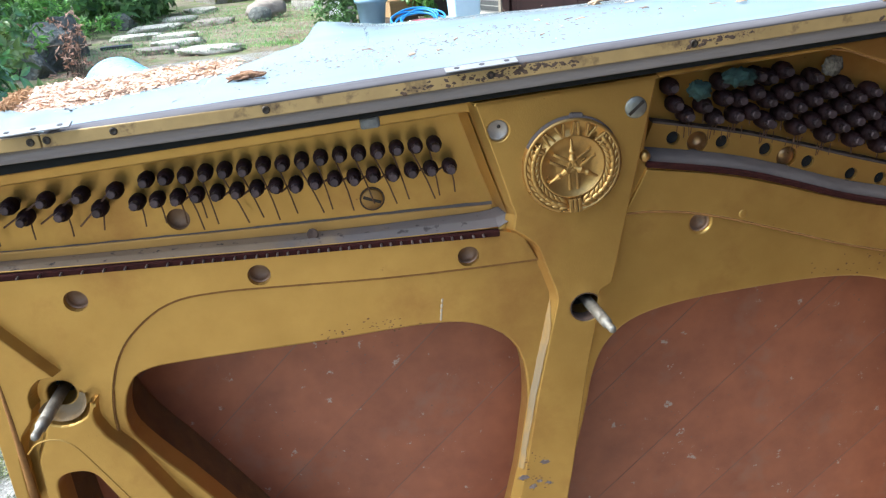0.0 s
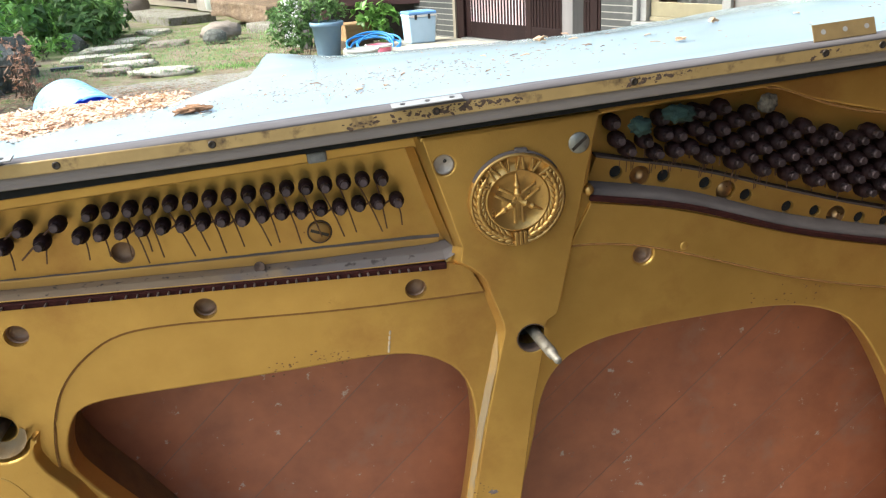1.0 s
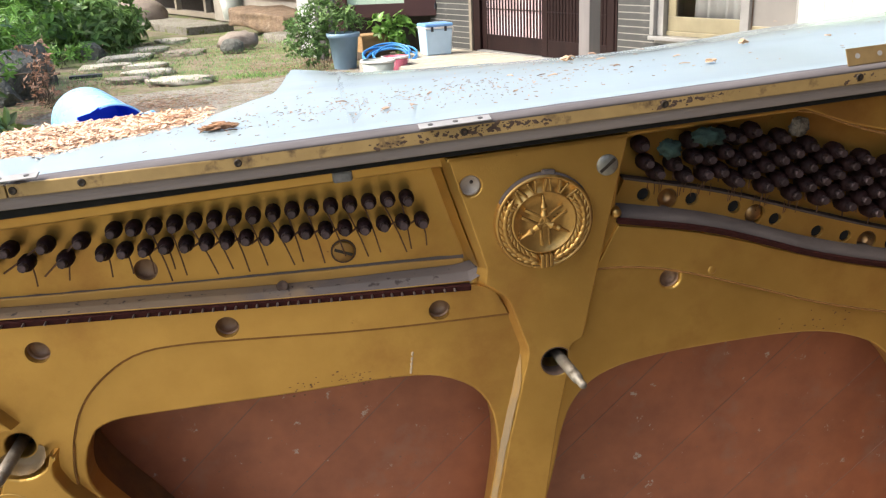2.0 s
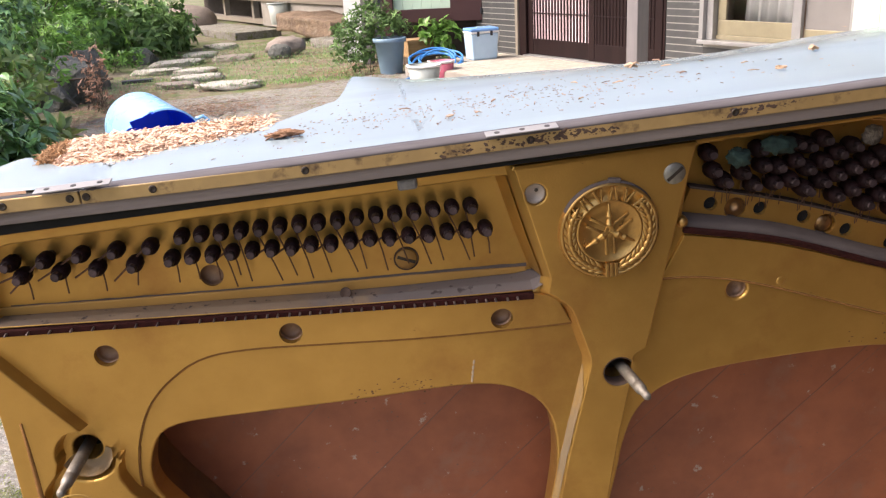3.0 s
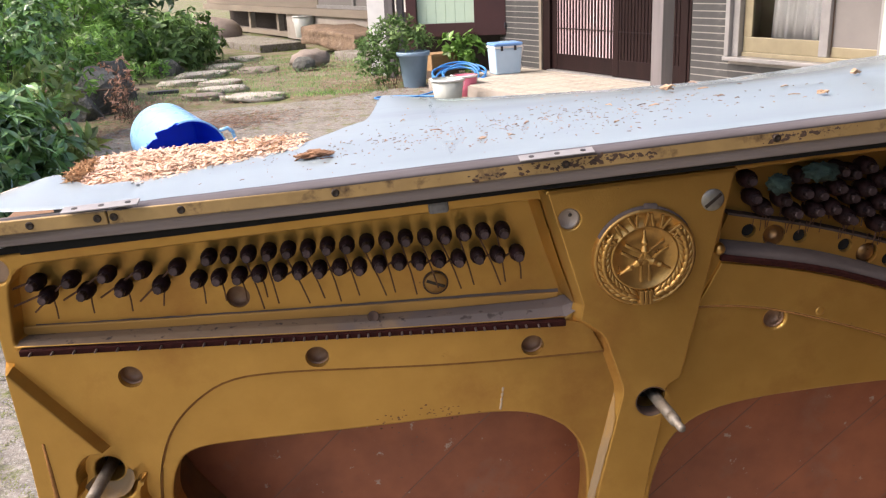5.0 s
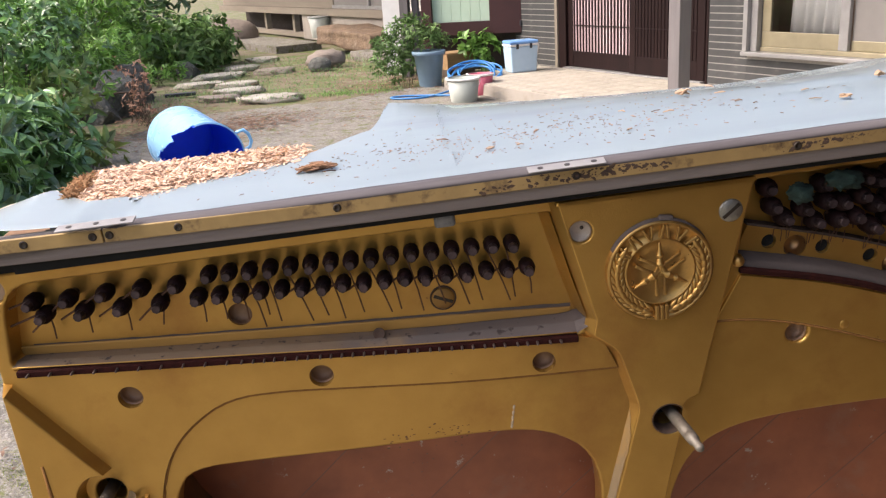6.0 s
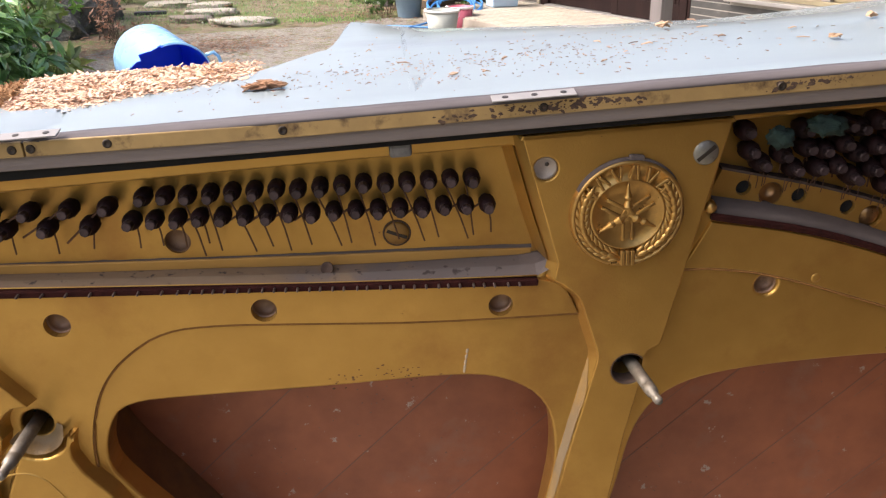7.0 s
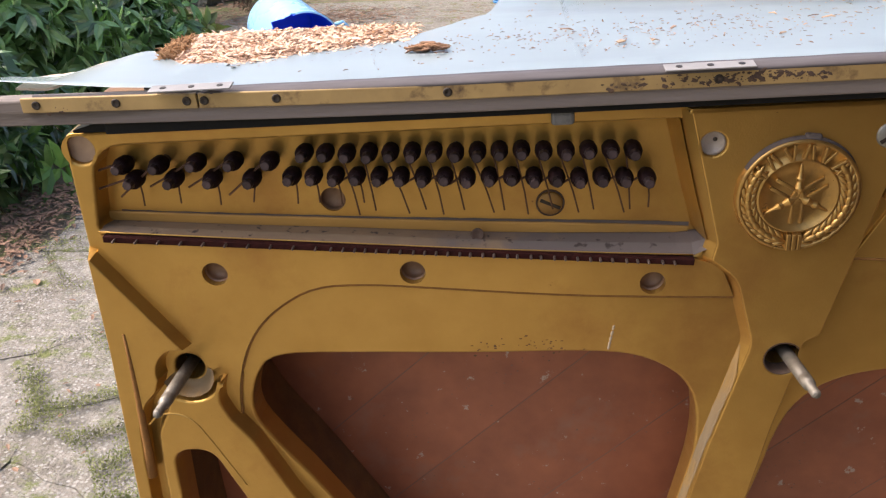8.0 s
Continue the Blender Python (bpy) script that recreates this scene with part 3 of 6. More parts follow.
# thin edges of the bass field: shaded left wall and bright right bevel
for nm, pts in (("recess_bevel", [((-0.0708, -0.001, 0.0475), (-0.0770, 0.0184, 0.0475)), ((-0.0593, -0.001, 0.0), (-0.0655, 0.0184, 0.0)), ((-0.0500, -0.001, -0.0345), (-0.0562, 0.0184, -0.0325))]),):
    part(nm, wedge([p[0] for p in pts], [p[1] for p in pts], 0.0205), GOLD, piano)

# guide pins on the bass felt
bm = bmesh.new()
lathe(bm, [(0.0009, -0.004), (0.0009, 0.0042), (0.0005, 0.005)], 6, pose(0, 0, 0, 90, 0, 0))
first = None
rs = random.Random(12)
for i in range(40):
    gx = -0.4355 + 0.01491 * i if i < 10 else -0.2913 + 0.00759 * (i - 10) + rs.uniform(-0.0008, 0.0008)
    s = (gx - a.x) / d.x
    p = a + d * s
    m = pose(p.x, -0.0055, p.z + 0.0005)
    if first is None:
        first = part("guide_pin", bm, GUIDE, piano, m=m)
    else:
        share("guide_pin", first.data, piano, m)

# screws with a slot
def slot_screw(name, r, material, x, y, z, turn, label):
    bm = bmesh.new()
    lathe(bm, [(r, -0.003), (r, 0.0008), (r * 0.88, 0.0018), (r * 0.3, 0.0022), (0.0001, 0.0022)], 24, cap=False)
    ob = part(name, bm, material, piano, label, smooth=True, m=pose(x, y, z, 90, 0, 0) @ pose(0, 0, 0, 0, 0, turn))
    bm = bmesh.new()
    box(bm, -r * 0.86, r * 0.86, -r * 0.13, r * 0.13, 0.0012, 0.0027)
    part("slot", bm, SCREW, ob)
    if material is GOLD_DULL:
        bm = bmesh.new()
        lathe(bm, [(r * 1.02, -0.001), (r * 1.02, 0.0005), (r * 1.16, 0.0003), (r * 1.16, -0.001)], 24, cap=False)
        part("ring", bm, HOLE_DARK, ob, smooth=True)


slot_screw("slotted_screw", 0.0082, STEEL, 0.0497, -0.0068, 0.0343, 38, "dull steel slotted screw")
slot_screw("slotted_screw", 0.0082, GOLD_DULL, -0.148, 0.0182, -0.0125, -25, "gold painted slotted screw in a worn ring")
bm = bmesh.new()
lump(bm, 0.0080, 0.0080, 0.0035, None, 0.35, 3, 3.0, 5.0)
part("corroded_screw", bm, CRUST, piano, "crusted corroded screw head", smooth=True, m=pose(0.2075, 0.0110, 0.0360, 90, 0, 0))
bm = bmesh.new()
lathe(bm, [(0.0076, -0.004), (0.0075, 0.0), (0.0062, -0.0012), (0.0001, -0.0016)], 20, pose(-0.0515, -0.0058, 0.0330, 90, 0, 0), cap=False)
sink = part("plug", bm, STEEL_PALE, piano, "pale steel plug in a round hole", smooth=True)
bm = bmesh.new()
lathe(bm, [(0.0014, 0.0), (0.0001, 0.0006)], 8, pose(-0.0505, -0.0052, 0.0355, 90, 0, 0), cap=False)
part("speck", bm, SCREW, sink)
# shallow dark cup drawn for a smudged hole in the bearing
bm = bmesh.new()
lathe(bm, [(0.0044, -0.001), (0.0042, 0.0004), (0.0032, -0.0004), (0.0001, -0.0010)], 16, pose(-0.1962, 0.0080, -0.0287, 60, 0, 0), cap=False)
part("bearing_screw", bm, HOLE_DARK, piano, smooth=True)

# studs that carried the action
for (x, z), tip, sx, sz in zip(BOLTS, (-0.0500, -0.0575), STUD_YAW, STUD_PITCH):
    bm = bmesh.new()
    ln = 0.018 - tip
    lathe(bm, [(0.0046, 0), (0.0046, ln * 0.70), (0.0040, ln * 0.71), (0.0046, ln * 0.73), (0.0043, ln * 0.83), (0.0031, ln * 0.84), (0.0032, ln * 0.97), (0.0023, ln)], 16, pose(x, 0.018, z, 90 + sz, 0, sx))
    part("action_stud", bm, STUD, piano, "grey steel stud with a stepped tip", smooth=True)
    # black disc paints the shade deep in the stud hole
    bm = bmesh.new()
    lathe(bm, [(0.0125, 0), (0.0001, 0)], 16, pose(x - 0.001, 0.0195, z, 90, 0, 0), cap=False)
    part("hole_bottom", bm, HOLE_GAP_BLACK, piano)

# medal on the panel: thick disc with a dusty upper rim, domed field, wreath, plain raised bars and three crossed bars
bm = bmesh.new()
lathe(bm, [(0.0388, -0.002), (0.0386, 0.0012), (0.0376, 0.0046), (0.0364, 0.0056), (0.0352, 0.0052), (0.0340, 0.0034), (0.0258, 0.0030), (0.0247, 0.0052), (0.0236, 0.0052), (0.0228, 0.0034), (0.012, 0.0046), (0.0001, 0.0050)], 72, cap=False)
medal = part("medal", bm, BRIGHT_GOLD, piano, "round gold medal with a wreath", smooth=True, m=pose(0.0000, -0.0068, -0.0014, 90, 0, 0) @ Matrix.Scale(0.97, 4))
bm = bmesh.new()
for i in range(28):
    t0, t1 = radians(32 + 118 * i / 28), radians(32 + 118 * (i + 1) / 28)
    k0, k1 = math.sin(math.pi * i / 28), math.sin(math.pi * (i + 1) / 28)
    q = [bm.verts.new((r * math.cos(t), r * math.sin(t), z)) for t, k in ((t0, k0), (t1, k1)) for r, z in ((0.0389, 0.0), (0.0389 + 0.0004 * k, 0.0034 * k), (0.0379, 0.0048))]
    bm.faces.new((q[0], q[1], q[4], q[3]))
    bm.faces.new((q[1], q[2], q[5], q[4]))
bmesh.ops.remove_doubles(bm, verts=bm.verts, dist=1e-6)
part("dusty_rim", bm, DUST_GREY, medal, "grey dust on the upper rim", smooth=True)
bm = bmesh.new()
box(bm, -0.0052, 0.0052, 0.0365, 0.0410, 0.0, 0.0046, 0.0016)
part("rim_tab", bm, DUST_GREY, medal, "small dusty tab on the rim", m=pose(0, 0, 0, 0, 0, -8))
LEAF_PROF = [(0.0001, -0.0060), (0.0013, -0.0046), (0.0023, -0.0012), (0.0020, 0.0020), (0.0010, 0.0048), (0.0001, 0.0062)]
bm = bmesh.new()
lathe(bm, LEAF_PROF, 8, cap=False)
leaf = None
for side in (-1, 1):
    for k in range(11):
        for row, rad in ((0, 0.0333), (1, 0.0281), (2, 0.0308)):
            ang = radians(-90 + side * (15 + k * 10.2 + row * 3.4))
            m = pose(rad * math.cos(ang), rad * math.sin(ang), 0.0050 if row == 2 else 0.0036) @ pose(0, 0, 0, 0, 0, math.degrees(ang) + side * (-26, 30, 0)[row]) @ pose(0, 0, 0, 90 if side < 0 else -90, 0, 0)
            leaf = part("leaf", bm, BRIGHT_GOLD, medal, smooth=True, m=m) if leaf is None else share("leaf", leaf.data, medal, m)
bm = bmesh.new()
for k in (-1, 0, 1):
    box(bm, -0.0015, 0.0015, -0.0056, 0.0056, 0, 0.0062, 0.0007, pose(k * 0.0034, -0.0312, 0.001))
part("ribbon", bm, BRIGHT_GOLD, medal)
first = None
for k in range(6):
    for e in (-1, 1):
        ang = radians(147 - k * 21.5 + e * 3.6)
        m = pose(0.0300 * math.cos(ang), 0.0300 * math.sin(ang), 0.0016, 0, 0, math.degrees(ang) - 90 + (15 if (k * 2 + e) % 4 == 1 else -12))
        if first is None:
            bm = bmesh.new()
            box(bm, -0.0010, 0.0010, -0.0050, 0.0050, 0, 0.0048, 0.0006)
            first = part("raised_bar", bm, BRIGHT_GOLD, medal, m=m)
        else:
            share("raised_bar", first.data, medal, m)
first = None
for ang in (0, 120, 240):
    m = pose(0, 0, 0.0040, 0, 0, ang)
    if first is None:
        bm = bmesh.new()
        for e in (-1, 1):
            box(bm, e * 0.0031 - 0.0012, e * 0.0031 + 0.0012, -0.0185, -0.0030, -0.0012, 0.0016, 0.0006)
        box(bm, -0.0040, 0.0040, -0.0045, -0.0015, -0.0010, 0.0018, 0.0006)
        lathe(bm, [(0.0014, -0.004), (0.0016, 0.002), (0.0034, 0.0060), (0.0020, 0.0100), (0.0028, 0.0125), (0.0014, 0.0160), (0.0010, 0.0205), (0.0001, 0.0222)], 10, pose(0, 0, 0.0002, -90, 0, 0), cap=False)
        first = part("crossed_bar", bm, BRIGHT_GOLD, medal, m=m, smooth=True)
        first.data.set_sharp_from_angle(angle=radians(35))
    else:
        share("crossed_bar", first.data, medal, m)

# tuning pins, each with its coil and a cut end of string
bm = bmesh.new()
lathe(bm, [(0.0034, 0.0), (0.0036, 0.018), (0.0035, 0.0185), (0.0034, 0.0245), (0.0028, 0.0255)], 8)
PIN_MESH = part("pin_source", bm, PIN_TIP, smooth=False)
bm = bmesh.new()
lathe(bm, [(0.0034, 0.004), (0.0056, 0.005), (0.0064, 0.0068), (0.0060, 0.0082), (0.0066, 0.010), (0.0061, 0.0117), (0.0066, 0.0135), (0.0062, 0.0155), (0.0052, 0.0180), (0.0040, 0.0192), (0.0034, 0.0194)], 12, cap=False)
COIL_MESH = part("coil_source", bm, RUST, smooth=True)
WIRE_SETS = {}
for kind, lo, hi, sa, sb in (("left", 0.013, 0.018, -0.30, -0.02), ("long", 0.036, 0.041, 0.16, 0.25), ("short", 0.006, 0.012, 0.0, 0.25), ("down", 0.014, 0.020, -0.05, 0.15), ("hair", 0.005, 0.011, -0.2, 0.2)):
    WIRE_SETS[kind] = []
    for k in range(4):
        r = random.Random(k + len(kind))
        bm = bmesh.new()
        ln, sl = r.uniform(lo, hi), r.uniform(sa, sb)
        y0 = -0.0040 if kind == "long" else 0.0026 if kind == "left" else 0.0010
        tube(bm, [(y0, -0.002, 0.011), (y0 + 0.35 * sl * ln, -0.35 * ln, 0.0100), (y0 + sl * ln * 0.75 + r.uniform(-0.0006, 0.0006), -0.72 * ln, 0.0085), (y0 + 1.05 * sl * ln, -0.004 - ln, 0.0070)], 0.00030 if kind == "hair" else 0.00062, 5)
        WIRE_SETS[kind].append(part("wire_source", bm, STRING if kind == "hair" else WIRE))
SIDE_WIRES = {}
for kind, ln in (("side", 0.031), ("stray", 0.030), ("hook", 0.009)):
    SIDE_WIRES[kind] = []
    for k in range(3):
        bm = bmesh.new()
        fall = {"side": 0.60, "stray": 0.25, "hook": 0.42}[kind] + 0.05 * k
        tube(bm, [(-0.003, 0.001, 0.011), (-0.003 - 0.5 * ln, 0.001 - 0.52 * fall * ln, 0.0115), (-0.003 - ln, 0.001 - fall * ln, 0.012 if kind != "side" else 0.0065)], 0.0008, 5)
        SIDE_WIRES[kind].append(part("wire_source", bm, WIRE))


def tuning_pin(x, z, floor, k, wire="", side="", fat=1.0):
    r = random.Random(k * 7 + 3)
    m = pose(x, floor, z, 90 + r.uniform(-2, 2) - 4, 0, 0) @ pose(0, 0, 0, 0, 0, r.uniform(-6, 6))
    pin = share("tuning_pin", PIN_MESH.data, piano, m)
    share("string_coil", COIL_MESH.data, pin, pose(0, 0, r.uniform(-0.001, 0.002), 0, 0, r.uniform(0, 360)) @ Matrix.Diagonal((fat, fat, 1, 1)))
    if wire:
        share("string_end", WIRE_SETS[wire][k % 4].data, pin, pose(0, 0, 0))
    if side:
        share("string_end", SIDE_WIRES[side][k % 3].data, pin, pose(0, 0, 0))
    return pin


k = 0
for i in range(5):
    tuning_pin(-0.4230 + 0.0243 * i, 0.0300 - 0.0003 * i, 0.0184, k, "", "side" if i else "stray", 0.90)
    tuning_pin(-0.4175 + 0.0260 * i, 0.0200 - 0.0007 * i, 0.0184, k + 1, "left", "stray" if i == 0 else "", 0.90)
    k += 2
for i in range(16):
    tuning_pin(-0.303 + 0.01373 * i, 0.0330 - 0.00047 * i, 0.0184, k, "long" if i > 1 else "", "", 0.86)
    tuning_pin(-0.2990 + 0.01407 * i, 0.0172 - 0.00068 * i, 0.0184, k + 1, "down" if i in (0, 1, 2, 15) else "", "hook" if i > 1 and i % 5 != 3 else "", 0.86)
    k += 2
SPOTS = [(0.0812, 0.0414), (0.085, 0.0269), (0.0935, 0.0183), (0.107, 0.0231), (0.1157, 0.0123), (0.1198, 0.0386), (0.1227, 0.0258), (0.1338, 0.0239), (0.1315, 0.0110), (0.1437, 0.0125), (0.1473, 0.0262), (0.1360, 0.0385), (0.1480, 0.0395), (0.1552, 0.0038)]
for n in range(-1, 12):
    for x0, zs in ((0.1803, (0.0445, 0.0277, 0.0107, -0.0063)), (0.1922, (0.0310, 0.0140, -0.0020))):
        SPOTS += [(x0 + 0.0234 * n, z - 0.0087 * n) for z in zs]
SPOTS = [(x, z - 0.0018) for x, z in SPOTS]
for x, z in SPOTS:
    low = np.interp(x, [0.069, 0.139, 0.187, 0.237, 0.326, 0.48], [0.0145, -0.005, -0.023, -0.043, -0.075, -0.113])
    high = np.interp(x, [0.08, 0.165, 0.19, 0.215, 0.24, 0.285, 0.48], [0.040, 0.043, 0.034, 0.024, 0.0155, -0.001, -0.055])
    if low + 0.0065 < z < high + 0.004 and x < 0.45:
        if z < low + 0.013:
            for q in range(4):
                share("string_end", WIRE_SETS["hair"][(k + q) % 4].data, piano, pose(x - 0.006 + 0.0036 * q, 0.0205, z - 0.004 - 0.002 * (q % 2), 90, 0, 0))
        tuning_pin(x, z, 0.0234, k, "short" if z < low + 0.026 else "", False, 1.0)
        k += 1
for ob in [PIN_MESH, COIL_MESH] + [w for g in (WIRE_SETS, SIDE_WIRES) for ws in g.values() for w in ws]:
    bpy.data.objects.remove(ob)

# scraps between the tenor pins, and a pad on the rim
for x, z, s, lab in ((0.0985, 0.0385, 0.0082, 0), (0.1290, 0.0430, 0.0125, 1)):
    bm = bmesh.new()
    lump(bm, s, 0.006, 0.0066, pose(x, -0.002 if lab else -0.004, z, 0, 12, 0), 0.5, 3, 2.2, 3.0 + lab)
    tagged(part("felt_scrap", bm, GREEN_FELT, None, smooth=True, m=PIANO), "torn dull green felt scrap among rusty pins", "scrap", "green scraps")
bm = bmesh.new()
box(bm, -0.1475, -0.1335, -0.0050, 0.004, 0.0480, 0.0565, 0.002)
part("rubber_pad", bm, PAD, piano, "small grey rubber pad")

DRIP = mat("pale_drip", (0.50, 0.40, 0.27), (0.40, 0.30, 0.19), 200, 0.7)
RUSTY = mat("rust_brown", (0.19, 0.095, 0.035), (0.12, 0.06, 0.028), 200, 0.8)
for dx, dz in ((-0.1075, 0.0985), (-0.1084, 0.1030), (-0.1092, 0.1072), (-0.1099, 0.1112), (-0.1104, 0.1140)):
    bm = bmesh.new()
    lump(bm, 0.0010, 0.0005, 0.0021, pose(dx, -0.0001, -dz, 0, 8, 0), 0.4, 2, 2.0, dz)
    part("paint_drop", bm, DRIP, piano, "pale dried drop")
for dz in (0.124, 0.1275, 0.1315, 0.137):
    bm = bmesh.new()
    lump(bm, 0.0016, 0.0006, 0.0019, pose(-0.1125 - (dz - 0.126) * 0.3, 0.0836, -dz - 0.019), 0.3, 2, 2.0, dz)
    part("paint_drop", bm, DRIP, piano, "pale dried drop")
spots = bmesh.new()
rs = random.Random(3)
for cx, cz, sx, sz, n in ((-0.185, -0.110, 0.018, 0.004, 26), (-0.150, -0.113, 0.012, 0.003, 14), (-0.050, -0.262, 0.006, 0.004, 12), (-0.052, -0.285, 0.008, 0.004, 22), (0.245, -0.128, 0.03, 0.006, 30)):
    for _ in range(n):
        x, z = rs.gauss(cx, sx), rs.gauss(cz, sz)
        y = -0.0004 if x < -0.062 or x > 0.03 else -0.0079
        lump(spots, rs.uniform(0.0003, 0.0013), 0.0002, rs.uniform(0.0002, 0.0008), pose(x, y, z), 0.4, 1, 2.0, rs.random() * 9)
tagged(part("rust_spots", spots, RUSTY, piano, "dark rust spots"), kind="stuff")

CHIPPED = mat("bare_iron", (0.20, 0.15, 0.13), (0.12, 0.085, 0.075), 200, 0.8)
rs = random.Random(17)
for cx, cz in ((-0.0400, -0.2660), (-0.0590, -0.2790), (-0.0460, -0.2855), (-0.0380, -0.2890), (-0.0520, -0.2900)):
    bm = bmesh.new()
    lump(bm, rs.uniform(0.0022, 0.0042), 0.00035, rs.uniform(0.0012, 0.0022), pose(cx, -0.0075, cz, 0, rs.uniform(-20, 20), 0), 0.9, 3, 3.0, rs.random() * 9)
    part("chipped_spot", bm, CHIPPED, piano, "bare grey spot of chipped paint")

# soundboard of diagonal boards
def clip(poly, x0, x1, z0, z1):
    for ax, lim, s in ((0, x0, 1), (0, x1, -1), (1, z0, 1), (1, z1, -1)):
        out = []
        for i in range(len(poly)):
            p, q = poly[i - 1], poly[i]
            a, b = (p[ax] - lim) * s, (q[ax] - lim) * s
            if a * b < 0:
                t = a / (a - b)
                out.append((p[0] + (q[0] - p[0]) * t, p[1] + (q[1] - p[1]) * t))
            if b >= 0:
                out.append(q)
        poly = out
        if not poly:
            return []
    return poly


soundboard = tagged(empty("soundboard", Matrix.Identity(4)), "red-brown varnished soundboard of diagonal boards")
soundboard.parent = piano
u, v = Vector((0.75, 0.66)).normalized(), Vector((0.66, -0.75)).normalized()
for i in range(-14, 16):
    o = Vector((0.14, -0.30)) + v * (i * 0.088)
    quad = [tuple(o - u * 2), tuple(o + u * 2), tuple(o + u * 2 + v * 0.088), tuple(o - u * 2 + v * 0.088)]
    q = clip(quad, -0.456, 0.90, -0.96, -0.09)
    if len(q) > 2 and abs(area(q)) > 1e-4:
        part("board", slab(q, [], 0.084, 0.092), SOUND, soundboard)
SCUFF = mat("pale_scuff", (0.26, 0.13, 0.085), (0.19, 0.085, 0.055), 60, 0.6)
rs = random.Random(21)
scr = bmesh.new()
for _ in range(46):
    o = Vector((rs.uniform(-0.33, 0.36), rs.uniform(-0.40, -0.13)))
    if rs.random() < 0.3 and o.x > 0.03:
        ln, w = rs.uniform(0.03, 0.16), rs.uniform(0.0001, 0.00035)
        p0, p1 = o - u * ln / 2, o + u * ln / 2
        mid = (p0 + p1) / 2 + v * rs.uniform(-0.002, 0.002)
        vs = [scr.verts.new((p.x + v.x * s, 0.0837, p.y + v.y * s)) for s in (-w, w) for p in (p0, mid, p1)]
        scr.faces.new((vs[0], vs[1], vs[4], vs[3]))
        scr.faces.new((vs[1], vs[2], vs[5], vs[4]))
    for _ in range(7):
        lump(scr, rs.uniform(0.0003, 0.0011), 0.0002, rs.uniform(0.0003, 0.0009), pose(rs.gauss(o.x, 0.02), 0.0838, rs.gauss(o.y, 0.012)), 0.5, 1, 2.0, rs.random() * 9)
# pale lines along the joints of the boards
for i in range(-14, 16):
    o = Vector((0.14, -0.30)) + v * (i * 0.088)
    quad = [tuple(o - u * 2), tuple(o + u * 2), tuple(o + u * 2 + v * 0.0009), tuple(o - u * 2 + v * 0.0009)]
    q = clip(quad, -0.42, 0.90, -0.96, -0.09)
    if len(q) > 2:
        part("glue_line", slab(q, [], 0.0837, 0.0845), SCUFF, soundboard, "thin pale line along a board joint")
tagged(part("scuffing", scr, SCUFF, soundboard, "fine pale scratches and specks"), kind="stuff")
# unseen liner added to stop light leaking in at the side between plate and soundboard
bm = bmesh.new()
box(bm, -0.4575, -0.4415, 0.0214, 0.0836, -0.975, -0.0805, 0.001)
part("liner", bm, PINBLOCK, piano, "brown wooden liner beside the soundboard")
# unseen deep walls added behind the plate to shade the soundboard beside the two large openings
for path in ([(-0.345, -0.0985), (-0.370, -0.113), (-0.381, -0.150), (-0.374, -0.187), (-0.328, -0.257), (-0.177, -0.541)], [(0.036, -0.1335), (0.0125, -0.152), (-0.0015, -0.188), (-0.009, -0.226), (-0.026, -0.286), (-0.14, -0.89)]):
    line = soften(path, 2, False)
    part("back_rib", slab(line + [(x - 0.004, z + 0.001) for x, z in reversed(line)], [], 0.0213, 0.0834), PINBLOCK, piano, "dark rib behind the plate")
# pin block and back frame
bm = bmesh.new()
box(bm, -0.45, 0.90, 0.0275, 0.0920, -0.08, 0.055, 0.003)
part("pin_block", bm, PINBLOCK, piano, "brown wooden pin block")
for x in (-0.44, -0.1, 0.22, 0.55, 0.86):
    bm = bmesh.new()
    box(bm, x - 0.04, x + 0.04, 0.0925, 0.17, -0.98, 0.05, 0.004)
    part("back_post", bm, PINBLOCK, piano)
bm = bmesh.new()
box(bm, -0.52, 0.92, 0.0, 0.16, -1.03, -0.985, 0.004)
part("bottom_board", bm, PINBLOCK, piano)
# black strip that fills the gap between plate and lid
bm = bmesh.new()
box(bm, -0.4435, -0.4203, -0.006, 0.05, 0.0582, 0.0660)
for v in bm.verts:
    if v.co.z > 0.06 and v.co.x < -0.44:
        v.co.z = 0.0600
part("gap_felt", bm, HOLE_GAP_BLACK, piano, "black felt strip under the lid")
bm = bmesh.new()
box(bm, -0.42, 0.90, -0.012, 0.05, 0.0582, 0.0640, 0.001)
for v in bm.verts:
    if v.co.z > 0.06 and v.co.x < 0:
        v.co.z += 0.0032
part("gap_felt", bm, HOLE_GAP_BLACK, piano, "black felt strip under the lid")

# ---- the lid: weathered board, torn laminate on top, brass hinge along the front edge ----
def warp(x):
    """The old lid has bent upwards at its left end."""
    return 0.0045 * max(0.0, (-0.20 - x) / 0.26) ** 1.2


def bend(bm, low=-1.0):
    es = [e for e in bm.edges if abs(e.verts[0].co.x - e.verts[1].co.x) > 0.05]
    if es:
        bmesh.ops.subdivide_edges(bm, edges=es, cuts=36)
    for v in bm.verts:
        if v.co.z > low:
            v.co.z += warp(v.co.x)
    return bm


lid = tagged(empty("piano_lid", PIANO), "piano lid with torn grey laminate and brass hinge strip", "lid")
bm = bmesh.new()
box(bm, -0.56, 0.95, -0.020, 0.022, 0.0640, 0.0800, 0.0012)
for v in bm.verts:
    if v.co.x < -0.5 and v.co.y > 0:
        v.co.y -= 0.030
